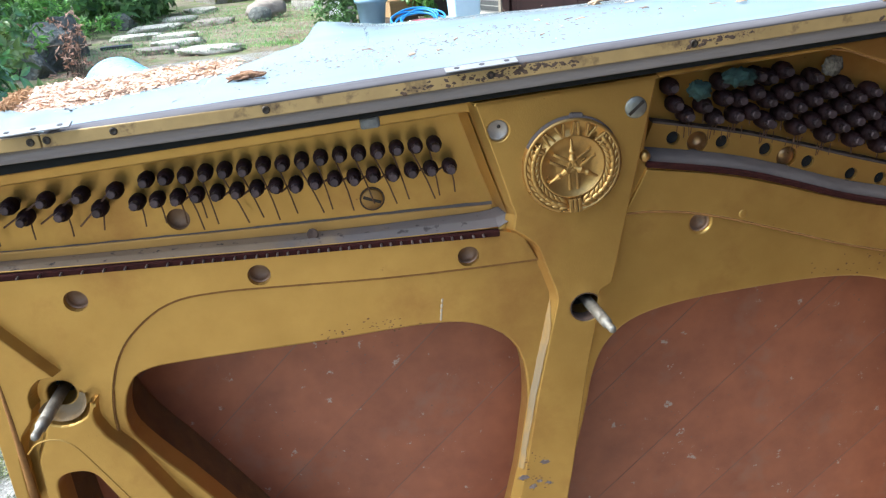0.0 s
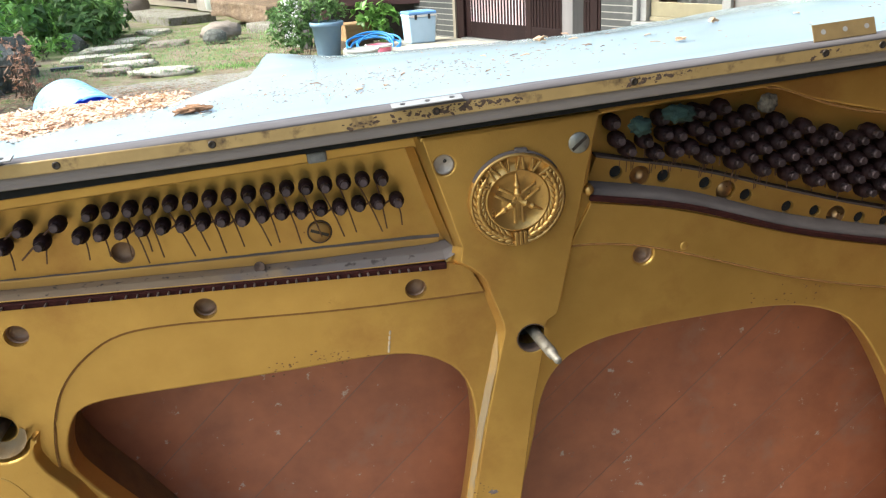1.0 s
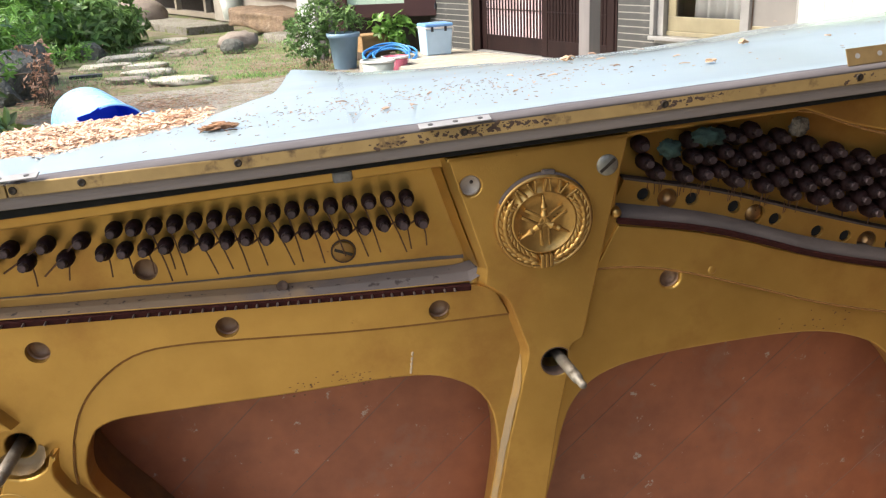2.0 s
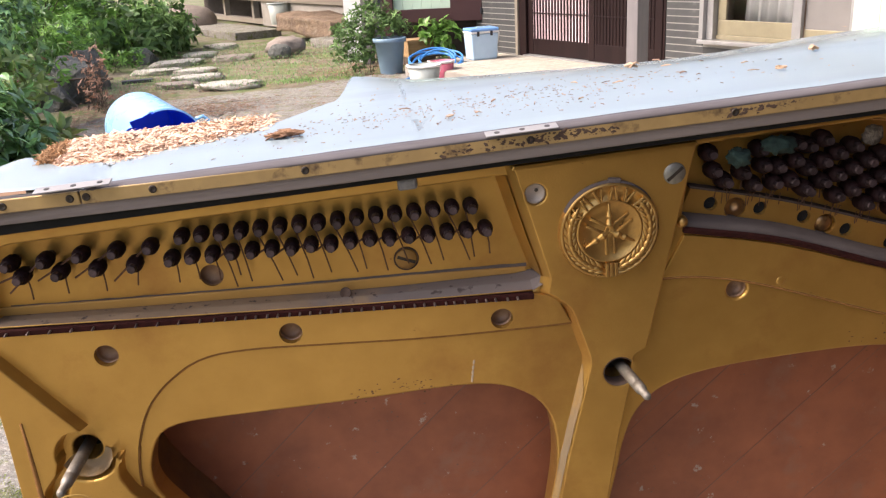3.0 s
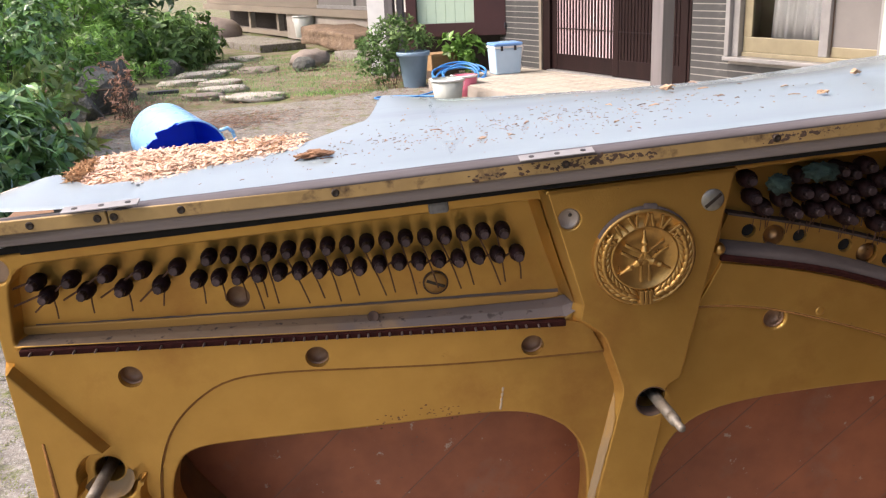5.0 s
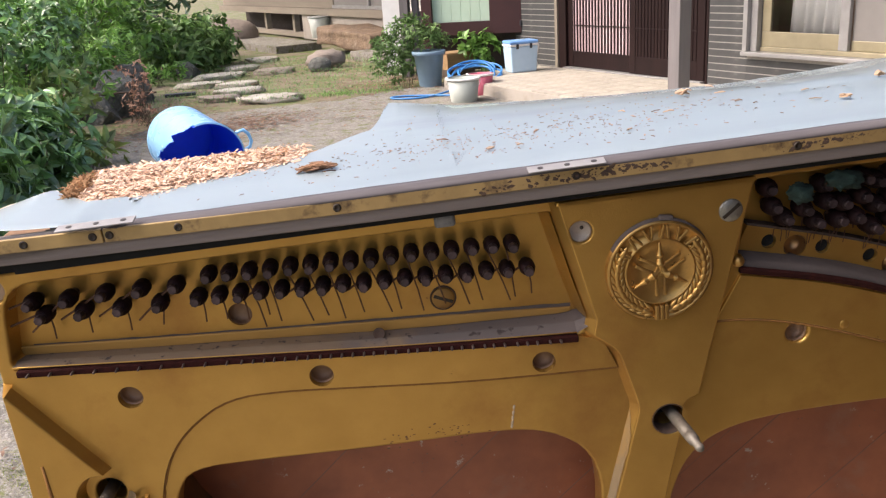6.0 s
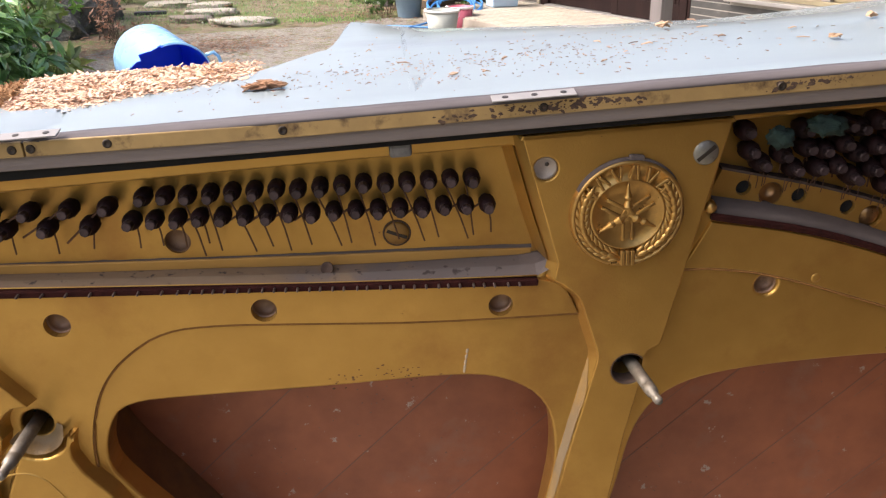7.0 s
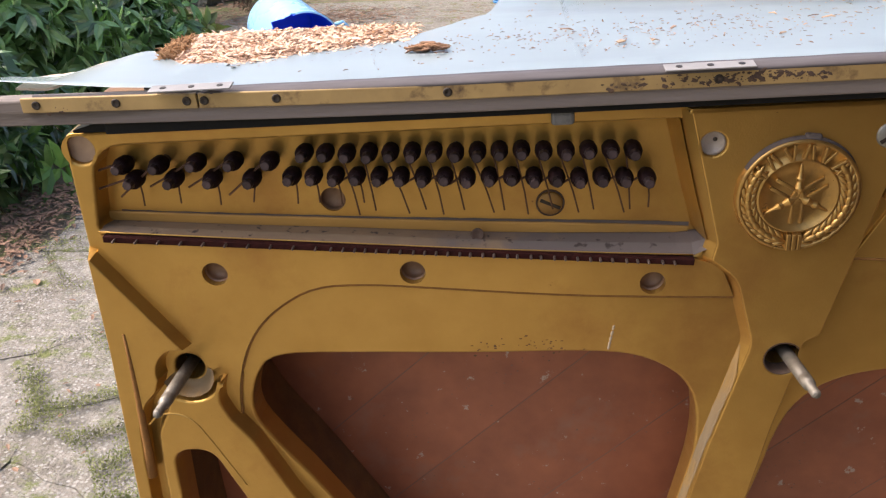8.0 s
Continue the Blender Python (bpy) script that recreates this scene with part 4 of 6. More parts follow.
part("lid_board", bend(bm), GREY_WOOD, lid, "grey weathered wooden lid board")
bm = bmesh.new()
box(bm, -0.4050, 0.95, 0.0223, 0.10, 0.0640, 0.0790, 0.0012)
part("lid_board", bend(bm), GREY_WOOD, lid, "grey weathered wooden lid board")
bm = bmesh.new()
box(bm, -0.15, 0.95, 0.1005, 0.15, 0.0600, 0.0790, 0.0015)
part("lid_board", bm, GREY_WOOD, lid)


def sheet_back(x):
    """Depth at which the torn laminate ends."""
    xs = [-0.60, -0.52, -0.495, -0.465, -0.442, -0.418, -0.398, -0.380, -0.362, -0.328, -0.284, -0.251, -0.228, -0.195, -0.186, -0.179, -0.174, -0.067, 0.026, 0.119, 0.218, 0.255, 0.40, 0.95]
    ys = [0.058, 0.052, 0.048, 0.042, 0.060, 0.078, 0.055, 0.034, 0.036, 0.048, 0.068, 0.078, 0.104, 0.139, 0.145, 0.185, 0.240, 0.209, 0.180, 0.167, 0.174, 0.181, 0.19, 0.20]
    return float(np.interp(x, xs, ys)) + 0.0022 * noise.noise(Vector((x * 90, 0, 0))) + 0.0015 * noise.noise(Vector((x * 260, 3, 0)))


bm = bmesh.new()
cols = []
xs = [-0.60 + i * 0.004 for i in range(119)] + [-0.128 + i * 0.012 for i in range(90)]
for x in xs:
    if x < -0.575 or x > 0.95:
        continue
    yb = sheet_back(x) + 0.046 * max(0, min(1, (x + 0.165) / 0.06))
    lift = 0.0035 * max(0, min(1, (-0.345 - x) / 0.03))
    col = []
    yf = float(np.interp(x, [-0.57, -0.4957, -0.4086, -0.371, -0.345], [0.034, 0.0161, -0.0118, -0.0186, -0.0205]))
    prof = [(0.0, -0.0037), (-0.0010, -0.0023), (0.0, -0.0007), (0.0030, 0.0)]
    thin = 0.1 if x < -0.345 else 1.0
    for y, z in prof:
        col.append((x, yf + y * thin, 0.0845 + z * thin + lift))
    yf += 0.003
    for s in (0.1, 0.25, 0.4, 0.55, 0.65, 0.75, 0.85, 0.93, 1.0):
        y = yf + (yb - yf) * s
        curl = -0.0165 * max(0, (y - yb + 0.13) / 0.13) ** 2 * max(0, min(1, (x + 0.165) / 0.06))
        wav = 0.0012 * noise.noise(Vector((x * 9, y * 14, 1.0)))
        tip = (0.0008 * max(0, 1 - abs(x + 0.425) / 0.03) - 0.0050 * max(0, min(1, (-0.425 - x) / 0.05)) - 0.0012 * max(0, min(1, (-0.36 - x) / 0.04))) * s
        col.append((x, y, 0.0845 + lift + curl + wav + tip))
    cols.append([bm.verts.new(c) for c in col])
for p, q in zip(cols, cols[1:]):
    for i in range(len(p) - 1):
        bm.faces.new((p[i], p[i + 1], q[i + 1], q[i]))
r = bmesh.ops.solidify(bm, geom=bm.faces[:], thickness=0.0011)
part("laminate_sheet", bm, SHEET, lid, "glossy blue-grey laminate with a torn back edge", smooth=True)
# rounded front edge: the laminate's shading put in as a darker colour
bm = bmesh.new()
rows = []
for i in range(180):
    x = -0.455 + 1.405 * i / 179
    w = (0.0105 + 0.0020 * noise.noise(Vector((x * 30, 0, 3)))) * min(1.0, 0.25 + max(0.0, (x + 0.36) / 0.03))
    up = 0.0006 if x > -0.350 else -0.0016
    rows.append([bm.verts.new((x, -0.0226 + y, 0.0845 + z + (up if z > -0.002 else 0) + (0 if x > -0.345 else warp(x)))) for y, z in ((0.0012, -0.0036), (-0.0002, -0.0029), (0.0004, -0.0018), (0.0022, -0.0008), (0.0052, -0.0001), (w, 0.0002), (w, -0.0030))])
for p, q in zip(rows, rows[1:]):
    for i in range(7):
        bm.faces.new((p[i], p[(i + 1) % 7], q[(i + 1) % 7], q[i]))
part("edge_strip", bm, SHEET_EDGE_SHADE, lid, "worn grey-brown rounded front edge", smooth=True)
PLY = mat("torn_ply", (0.62, 0.52, 0.41), (0.50, 0.39, 0.29), 60, 0.85, 0, 0.5, 300, (0.34, 0.22, 0.13), 20, 0.6, stretch=(0.3, 1, 1))
bm = bmesh.new()
rows = []
for i in range(40):
    x = -0.492 + 0.078 * i / 39
    yb = sheet_back(x) + 0.013 * math.sin(math.pi * i / 39) ** 0.7 + 0.003 * noise.noise(Vector((x * 160, 2, 0)))
    rows.append([bm.verts.new((x, y, 0.0848 - 0.0050 * max(0, min(1, (-0.425 - x) / 0.05)) + 0.0012 * noise.noise(Vector((x * 60, y * 60, 4))) + z)) for y, z in ((sheet_back(x) - 0.02, 0), (yb, 0.0008), (yb, -0.0016), (sheet_back(x) - 0.02, -0.0016))])
for p, q in zip(rows, rows[1:]):
    for i in range(4):
        bm.faces.new((p[i], p[(i + 1) % 4], q[(i + 1) % 4], q[i]))
part("torn_ply", bm, PLY, lid, "cream torn wood ply under the laminate")
# brass leaf segments with their screws
for x0, x1 in ((-0.462, -0.3545), (-0.3535, 0.283), (0.284, 0.94)):
    bm = bmesh.new()
    box(bm, x0, x1, -0.0228, -0.0198, 0.0730, 0.0820, 0.0006)
    part("hinge_leaf", bend(bm), BRASS, lid, "stained brass hinge leaf")
bm = bmesh.new()
lathe(bm, [(0.0027, -0.001), (0.0027, 0.0004), (0.0019, 0.0006), (0.0012, 0.0001), (0.0001, 0.0)], 12, pose(0, 0, 0, 90, 0, 0), cap=False)
first = None
for x in (-0.4525, -0.4035, -0.3605, -0.3500, -0.307, -0.207, -0.055, 0.087, 0.232, 0.2765, 0.2905, 0.36, 0.45):
    m = pose(x, -0.0229, 0.0777 + warp(x))
    first = part("hinge_screw", bm, SCREW, lid, smooth=True, m=m) if first is None else share("hinge_screw", first.data, lid, m)
TARNISH = mat("tarnish", (0.10, 0.058, 0.036), (0.05, 0.032, 0.024), 300, 0.85)
bm = bmesh.new()
rs = random.Random(8)
for cx, cz, sx, sz, n in ((-0.064, 0.0785, 0.009, 0.0022, 34), (-0.030, 0.0795, 0.013, 0.0018, 46), (-0.006, 0.0780, 0.007, 0.0012, 16), (0.087, 0.0785, 0.004, 0.0020, 14), (0.115, 0.0800, 0.009, 0.0014, 30), (-0.106, 0.0775, 0.006, 0.0014, 12), (0.235, 0.0785, 0.005, 0.0018, 8), (-0.44, 0.079, 0.004, 0.0015, 5)):
    for _ in range(n * 2):
        x, z = rs.gauss(cx, sx * 1.2), rs.gauss(cz - 0.0010, sz * 1.2)
        big = rs.random() ** 4
        if 0.0738 < z < 0.0812:
            lump(bm, 0.0003 + 0.0022 * big, 0.00018, 0.0002 + 0.0011 * big, pose(x, -0.02285, z, 0, rs.uniform(-40, 40), 0), 0.9, 2 if big > 0.2 else 1, 2.5, rs.random() * 9)
tagged(part("tarnish", bm, TARNISH, lid, "dark tarnish specks on the brass"), kind="stuff")
# three short plates of the old hinge
for x0, ya, tilt, material, lab in ((-0.3805, -0.0290, 6, PLATE_STEEL, "pale steel hinge plate"), (-0.0855, -0.0290, 6, PLATE_STEEL, "pale steel hinge plate"), (0.2255, -0.0170, 68, OLD_BRASS, "upright brown brass hinge plate")):
    bm = bmesh.new()
    box(bm, 0, 0.049, 0, 0.0125 if tilt > 20 else 0.0095, 0, 0.0010, 0.0003)
    hp = part("hinge_plate", bm, material, lid, lab, m=pose(x0, ya, 0.0850 if tilt > 20 else 0.0848 + warp(x0), tilt, 0, 0))
    for k in range(3):
        bm = bmesh.new()
        lathe(bm, [(0.0019, 0.0008), (0.0019, 0.00125), (0.0001, 0.00125)], 10, pose(0.008 + 0.017 * k, 0.0065 if tilt > 20 else 0.0048, 0), cap=False)
        part("hole_rim", bm, SCREW if tilt < 20 else PLATE_STEEL, hp)

# crumbled wood core and flakes in the torn corner
bm = bmesh.new()
nx, ny = 40, 24
grid = []
for i in range(nx + 1):
    row = []
    for j in range(ny + 1):
        x, y = -0.405 + 0.165 * i / nx, 0.020 + 0.112 * j / ny
        e = min(1, i / 4) * min(1, (nx - i) / 14) * min(1, (ny - j) / 4) * max(0, min(1, (y - sheet_back(x)) / 0.008))
        row.append(bm.verts.new((x, y, 0.0785 + e * (0.0035 + 0.003 * noise.noise(Vector((x * 40, y * 40, 0)))))))
    grid.append(row)
for i in range(nx):
    for j in range(ny):
        bm.faces.new((grid[i][j], grid[i + 1][j], grid[i + 1][j + 1], grid[i][j + 1]))
part("crumbled_core", bm, CORE, lid, "crumbled orange-brown wood core", smooth=True)
bm = bmesh.new()
box(bm, -0.405, -0.15, 0.1005, 0.132, 0.0600, 0.0780, 0.002)
part("lid_board", bm, CORE, lid)


def flake(bm, p, ln, w, th, rng, tilt=25, yaw=180):
    m = Matrix.Translation(p) @ pose(0, 0, 0, rng.uniform(-tilt, tilt), rng.uniform(-tilt, tilt), rng.uniform(-yaw, yaw))
    pts = [(-ln / 2, -w * rng.uniform(0.2, 0.5), 0), (ln * rng.uniform(-0.1, 0.2), -w / 2, th * rng.uniform(0, 2)), (ln / 2, w * rng.uniform(-0.3, 0.1), 0), (ln * rng.uniform(0.0, 0.3), w / 2, th * rng.uniform(0, 2)), (-ln / 2, w * rng.uniform(0.1, 0.4), 0)]
    lo = [bm.verts.new(m @ Vector(q)) for q in pts]
    hi = [bm.verts.new(m @ (Vector(q) + Vector((0, 0, th)))) for q in pts]
    bm.faces.new(hi)
    bm.faces.new(lo[::-1])
    for i in range(5):
        bm.faces.new((lo[i], lo[(i + 1) % 5], hi[(i + 1) % 5], hi[i]))


rng = random.Random(5)
bm = bmesh.new()
for k in range(15000):
    x, y = rng.uniform(-0.402, -0.235), rng.uniform(0.030, 0.130)
    e = min(1, (x + 0.405) / 0.016) * max(0, min(1, (-0.245 - x) / 0.07)) * min(1, (0.136 - y) / 0.02)
    if rng.random() > e + 0.25 or y < sheet_back(x) - 0.012 * rng.random():
        continue
    e *= max(0.0, min(1, (y - sheet_back(x) + 0.006) / 0.016))
    z = 0.0828 + e * (0.0022 + 0.0042 * noise.noise(Vector((x * 45, y * 45, 0)))) + rng.uniform(0, 0.0022)
    big = rng.random() ** 2.6
    flake(bm, (x, y, z), 0.0018 + 0.0105 * big, 0.0007 + 0.0028 * big * rng.uniform(0.3, 1), 0.0002, rng, 24)
tagged(part("wood_flakes", bm, FLAKE, None, m=PIANO, keep=True), "heap of loose pale orange wood flakes on the lid", "wood flakes", kind="stuff")
bm = bmesh.new()
for k in range(700):
    x = -0.398 + rng.gauss(0, 0.0035)
    flake(bm, (x, rng.uniform(0.050, 0.100), 0.082 + rng.uniform(0, 0.009)), rng.uniform(0.003, 0.012), 0.0006, 0.0004, rng, 55)
for k in range(260):
    x = rng.uniform(-0.400, -0.25)
    flake(bm, (x, rng.uniform(sheet_back(x), 0.125), 0.0848 + rng.uniform(0, 0.003)), rng.uniform(0.002, 0.006), 0.0007, 0.0004, rng, 25)
tagged(part("wood_splinters", bm, CORE, None, m=PIANO, keep=True), "tuft of dark orange wood splinters on the lid", "wood splinters", kind="stuff")
# fine debris on the sheet
bm = bmesh.new()
for k in range(430):
    if k < 300:
        x, y = rng.gauss(-0.03, 0.07), rng.gauss(0.075, 0.03)
    else:
        x, y = rng.uniform(-0.37, 0.5), rng.uniform(0.0, 0.19)
    if y < 0.0 or y > sheet_back(x) - 0.006:
        continue
    s = rng.uniform(0.3, 1.0) ** 2
    flake(bm, (x, y, 0.0850), 0.0006 + 0.0036 * s, 0.0003 + 0.0009 * s, 0.0002, rng, 4)
for k in range(240):
    x, y = rng.gauss(-0.16, 0.07), rng.gauss(0.062, 0.02)
    if 0.0 < y < sheet_back(x) - 0.004:
        s = rng.uniform(0.2, 1.0) ** 2
        flake(bm, (x, y, 0.0850), 0.0006 + 0.0030 * s, 0.0003 + 0.0009 * s, 0.0002, rng, 4)
tagged(part("wood_debris", bm, DEBRIS, None, m=PIANO, keep=True), "fine dark wood crumbs scattered on the lid", "debris", kind="stuff")
CHIPS = [(0.0595, 0.1195, 0.019, 0.009, 0.007), (0.0251, 0.081, 0.013, 0.004, 0.001), (0.0329, 0.0744, 0.013, 0.005, 0.002), (0.1529, 0.0475, 0.013, 0.008, 0.005), (0.2034, 0.096, 0.014, 0.009, 0.006), (-0.1361, 0.0799, 0.024, 0.003, 0.001),
         (-0.1005, 0.0392, 0.011, 0.007, 0.003), (-0.0826, 0.0389, 0.010, 0.005, 0.002), (0.0868, 0.1101, 0.016, 0.004, 0.001), (0.0840, 0.1342, 0.012, 0.003, 0.001), (0.0889, 0.0788, 0.010, 0.005, 0.001), (0.1409, 0.0841, 0.012, 0.004, 0.001),
         (0.1358, 0.0555, 0.015, 0.003, 0.001), (0.1141, 0.1103, 0.007, 0.004, 0.001), (-0.0657, 0.0701, 0.008, 0.005, 0.002), (-0.0027, 0.0408, 0.010, 0.006, 0.002), (0.0028, 0.0914, 0.010, 0.005, 0.001), (-0.1562, 0.1234, 0.010, 0.004, 0.001), (0.096, 0.066, 0.008, 0.005, 0.001), (0.27, 0.085, 0.014, 0.008, 0.003)]
for k, (x, y, ln, w, th) in enumerate(CHIPS):
    ln, w, th = ln * 0.72, w * 0.72, th * 0.65
    bm = bmesh.new()
    for q in range(1 if th < 0.003 else 4):
        flake(bm, (rng.uniform(-0.2, 0.2) * ln, rng.uniform(-0.2, 0.2) * w, q * th / 6), ln * rng.uniform(0.5, 0.85), w * 0.7, th / 6 + 0.0004, rng, 12, 35)
    tagged(part("wood_chip", bm, CHIP if k not in (1, 5, 9, 10, 13, 14, 18) else DEBRIS, None, m=PIANO @ pose(x, y, 0.0856)), "small splintered wood chip on the lid", "wood chip", "chips on the lid")
bm = bmesh.new()
for k in range(120):
    t = rng.uniform(-1, 1)
    flake(bm, (0.0115 * t, rng.gauss(0, 0.0020), 0.0003 + 0.0040 * rng.random() * (1 - 0.6 * t * t)), rng.uniform(0.004, 0.012), rng.uniform(0.0006, 0.0019), 0.0005, rng, 16, 20)
tagged(part("bark_piece", bm, BARK, None, m=PIANO @ pose(-0.223, 0.044, 0.0854, 0, 0, -10), keep=True), "splintered brown bark piece on the lid", "bark")


# ---- ground, paving, garden ----
def ground_material():
    m = mat("garden_ground", (0.15, 0.115, 0.075), (0.24, 0.195, 0.13), 7, 0.95, 0, 0.8, 25, (0.115, 0.145, 0.038), 2.3, 0.43, coord="Object")
    return m


def concrete_material():
    m = mat("old_concrete", (0.27, 0.245, 0.205), (0.11, 0.096, 0.077), 24, 0.9, 0, 0.9, 90, (0.12, 0.10, 0.075), 3.4, 0.52)
    n, l = m.node_tree.nodes, m.node_tree.links
    p = n["Principled BSDF"]
    src = p.inputs["Base Color"].links[0].from_socket
    tc = n.new("ShaderNodeTexCoord")
    # pale aggregate
    ag = n.new("ShaderNodeTexVoronoi")
    ag.inputs["Scale"].default_value = 95
    l.new(tc.outputs["Object"], ag.inputs["Vector"])
    ar = n.new("ShaderNodeMapRange")
    ar.inputs["From Min"].default_value, ar.inputs["From Max"].default_value = 0.50, 0.30
    l.new(ag.outputs["Distance"], ar.inputs["Value"])
    sep = n.new("ShaderNodeSeparateColor")
    l.new(ag.outputs["Color"], sep.inputs[0])
    ml = n.new("ShaderNodeMath")
    ml.operation = "MULTIPLY"
    l.new(ar.outputs[0], ml.inputs[0])
    l.new(sep.outputs[0], ml.inputs[1])
    k1 = n.new("ShaderNodeMix")
    k1.data_type = "RGBA"
    k1.inputs["B"].default_value = (0.32, 0.305, 0.275, 1)
    l.new(ml.outputs[0], k1.inputs["Factor"])
    l.new(src, k1.inputs["A"])
    # moss in patches
    nz = n.new("ShaderNodeTexNoise")
    nz.inputs["Scale"].default_value, nz.inputs["Detail"].default_value = 7.5, 12
    nz.inputs["Roughness"].default_value = 0.8
    l.new(tc.outputs["Object"], nz.inputs["Vector"])
    mr = n.new("ShaderNodeMapRange")
    mr.inputs["From Min"].default_value, mr.inputs["From Max"].default_value = 0.525, 0.60
    l.new(nz.outputs["Fac"], mr.inputs["Value"])
    k2 = n.new("ShaderNodeMix")
    k2.data_type = "RGBA"
    k2.inputs["B"].default_value = (0.115, 0.125, 0.035, 1)
    l.new(mr.outputs[0], k2.inputs["Factor"])
    l.new(k1.outputs["Result"], k2.inputs["A"])
    l.new(k2.outputs["Result"], p.inputs["Base Color"])
    return m


GROUND = ground_material()
CONCRETE = concrete_material()
STONE = mat("step_stone", (0.44, 0.40, 0.34), (0.30, 0.27, 0.225), 9, 0.85, 0, 0.5, 40, (0.20, 0.20, 0.11), 4, 0.62)
STONE_BROWN = mat("brown_stone", (0.24, 0.16, 0.10), (0.12, 0.08, 0.05), 8, 0.85, 0, 0.9, 20, (0.32, 0.25, 0.18), 3, 0.58)
ROCK = mat("grey_rock", (0.150, 0.148, 0.128), (0.060, 0.061, 0.052), 15, 0.85, 0, 0.9, 25, (0.26, 0.26, 0.23), 4, 0.60, specks=((0.38, 0.37, 0.33), 40, 0.66))
BOULDER = mat("tan_boulder", (0.27, 0.22, 0.18), (0.18, 0.145, 0.12), 7, 0.85, 0, 0.6, 35, (0.13, 0.12, 0.10), 4, 0.6)
LEAF = mat("leaf_dark", (0.036, 0.088, 0.027), (0.080, 0.155, 0.045), 7, 0.30, 0, 0, 50, (0.025, 0.06, 0.022), 5, 0.6, island=0.6, spec=0.8)
LEAF_LIGHT = mat("leaf_light", (0.120, 0.260, 0.050), (0.205, 0.360, 0.075), 9, 0.40, 0, 0, 50, (0.05, 0.11, 0.03), 5, 0.60, island=0.55)
LEAF_MID = mat("leaf_mid", (0.098, 0.205, 0.062), (0.185, 0.315, 0.102), 7, 0.27, 0, 0, 50, (0.035, 0.08, 0.028), 5, 0.6, island=0.6, spec=0.8)
LEAF_YOUNG = mat("leaf_young", (0.12, 0.18, 0.045), (0.19, 0.25, 0.07), 9, 0.40, 0, 0, 50, (0.14, 0.10, 0.04), 5, 0.58, island=0.5)
LEAF_BUSH = mat("leaf_bush", (0.085, 0.165, 0.045), (0.17, 0.27, 0.085), 9, 0.5, 0, 0, 50, (0.045, 0.09, 0.03), 5, 0.6, island=0.55, spec=0.4)
LEAF_RED = mat("leaf_dry", (0.28, 0.135, 0.085), (0.42, 0.27, 0.19), 9, 0.7, 0, 0, 50, island=0.4)
LITTER = mat("leaf_litter", (0.14, 0.075, 0.045), (0.22, 0.13, 0.08), 9, 0.8, 0, 0, 50, island=0.5)
TWIG = mat("twig", (0.08, 0.055, 0.035), (0.05, 0.035, 0.025), 20, 0.85)



def leafy(m, amount=0.35):
    """Lets some light through thin leaves."""
    n, l = m.node_tree.nodes, m.node_tree.links
    p, out = n["Principled BSDF"], n["Material Output"]
    t = n.new("ShaderNodeBsdfTranslucent")
    x = n.new("ShaderNodeMixShader")
    x.inputs[0].default_value = amount
    l.new(p.inputs["Base Color"].links[0].from_socket, t.inputs["Color"])
    l.new(p.outputs[0], x.inputs[1])
    l.new(t.outputs[0], x.inputs[2])
    l.new(x.outputs[0], out.inputs["Surface"])


for m, k in ((LEAF, 0.22), (LEAF_MID, 0.22), (LEAF_LIGHT, 0.35), (LEAF_YOUNG, 0.35), (LEAF_BUSH, 0.3), (LEAF_RED, 0.3)):
    leafy(m, k)

bm = bmesh.new()
rings = [0, 1, 2, 3, 4, 5, 6, 7, 8, 9, 10, 11, 12, 13, 14, 15, 16, 18, 20, 24, 30, 45, 80, 200, 900]
vs = [[bm.verts.new((0.5 + r * math.cos(2 * math.pi * i / 72), 7 + r * math.sin(2 * math.pi * i / 72),
                     -0.035 + (0.03 * noise.noise(Vector((r * math.cos(i / 11.46), r * math.sin(i / 11.46), 0))) if 0 < r < 20 else 0))) for i in range(72)] for r in rings[1:]]
c0 = bm.verts.new((0.5, 7, -0.03))
for i in range(72):
    bm.faces.new((c0, vs[0][i], vs[0][(i + 1) % 72]))
    for p, q in zip(vs, vs[1:]):
        bm.faces.new((p[i], q[i], q[(i + 1) % 72], p[(i + 1) % 72]))
tagged(part("ground", bm, GROUND, None, smooth=True), "mossy bare garden soil", "ground", kind="structure")

# broken concrete paving round the piano, in uneven slabs
paving = tagged(empty("pavement", Matrix.Identity(4)), "old cracked concrete paving with moss in the joints", "pavement", kind="structure")
PAVE = [(-2.45, -4.0), (-1.95, 1.2), (-1.86, 2.08), (-1.76, 2.3), (-1.80, 2.6), (-1.98, 3.1), (-2.35, 5.2), (-2.6, 6.8), (-2.25, 8.05), (-1.32, 8.25), (-0.76, 8.40), (-0.3, 8.75), (0.35, 9.25), (2.0, 9.3), (6.0, 6.0), (6.0, -4.0)]


MOSS = mat("joint_moss", (0.14, 0.16, 0.045), (0.22, 0.23, 0.085), 30, 0.95, 0, 0.8, 60, (0.10, 0.08, 0.05), 6, 0.55)
bm = bmesh.new()
bm.faces.new([bm.verts.new((x, y, -0.0062)) for x, y in PAVE])
part("joint_moss", bm, MOSS, paving, "moss and soil in the joints", keep=True)


def inside(x, y, poly):
    c = False
    for i in range(len(poly)):
        (x1, y1), (x2, y2) = poly[i - 1], poly[i]
        if (y1 > y) != (y2 > y) and x < (x2 - x1) * (y - y1) / (y2 - y1) + x1:
            c = not c
    return c


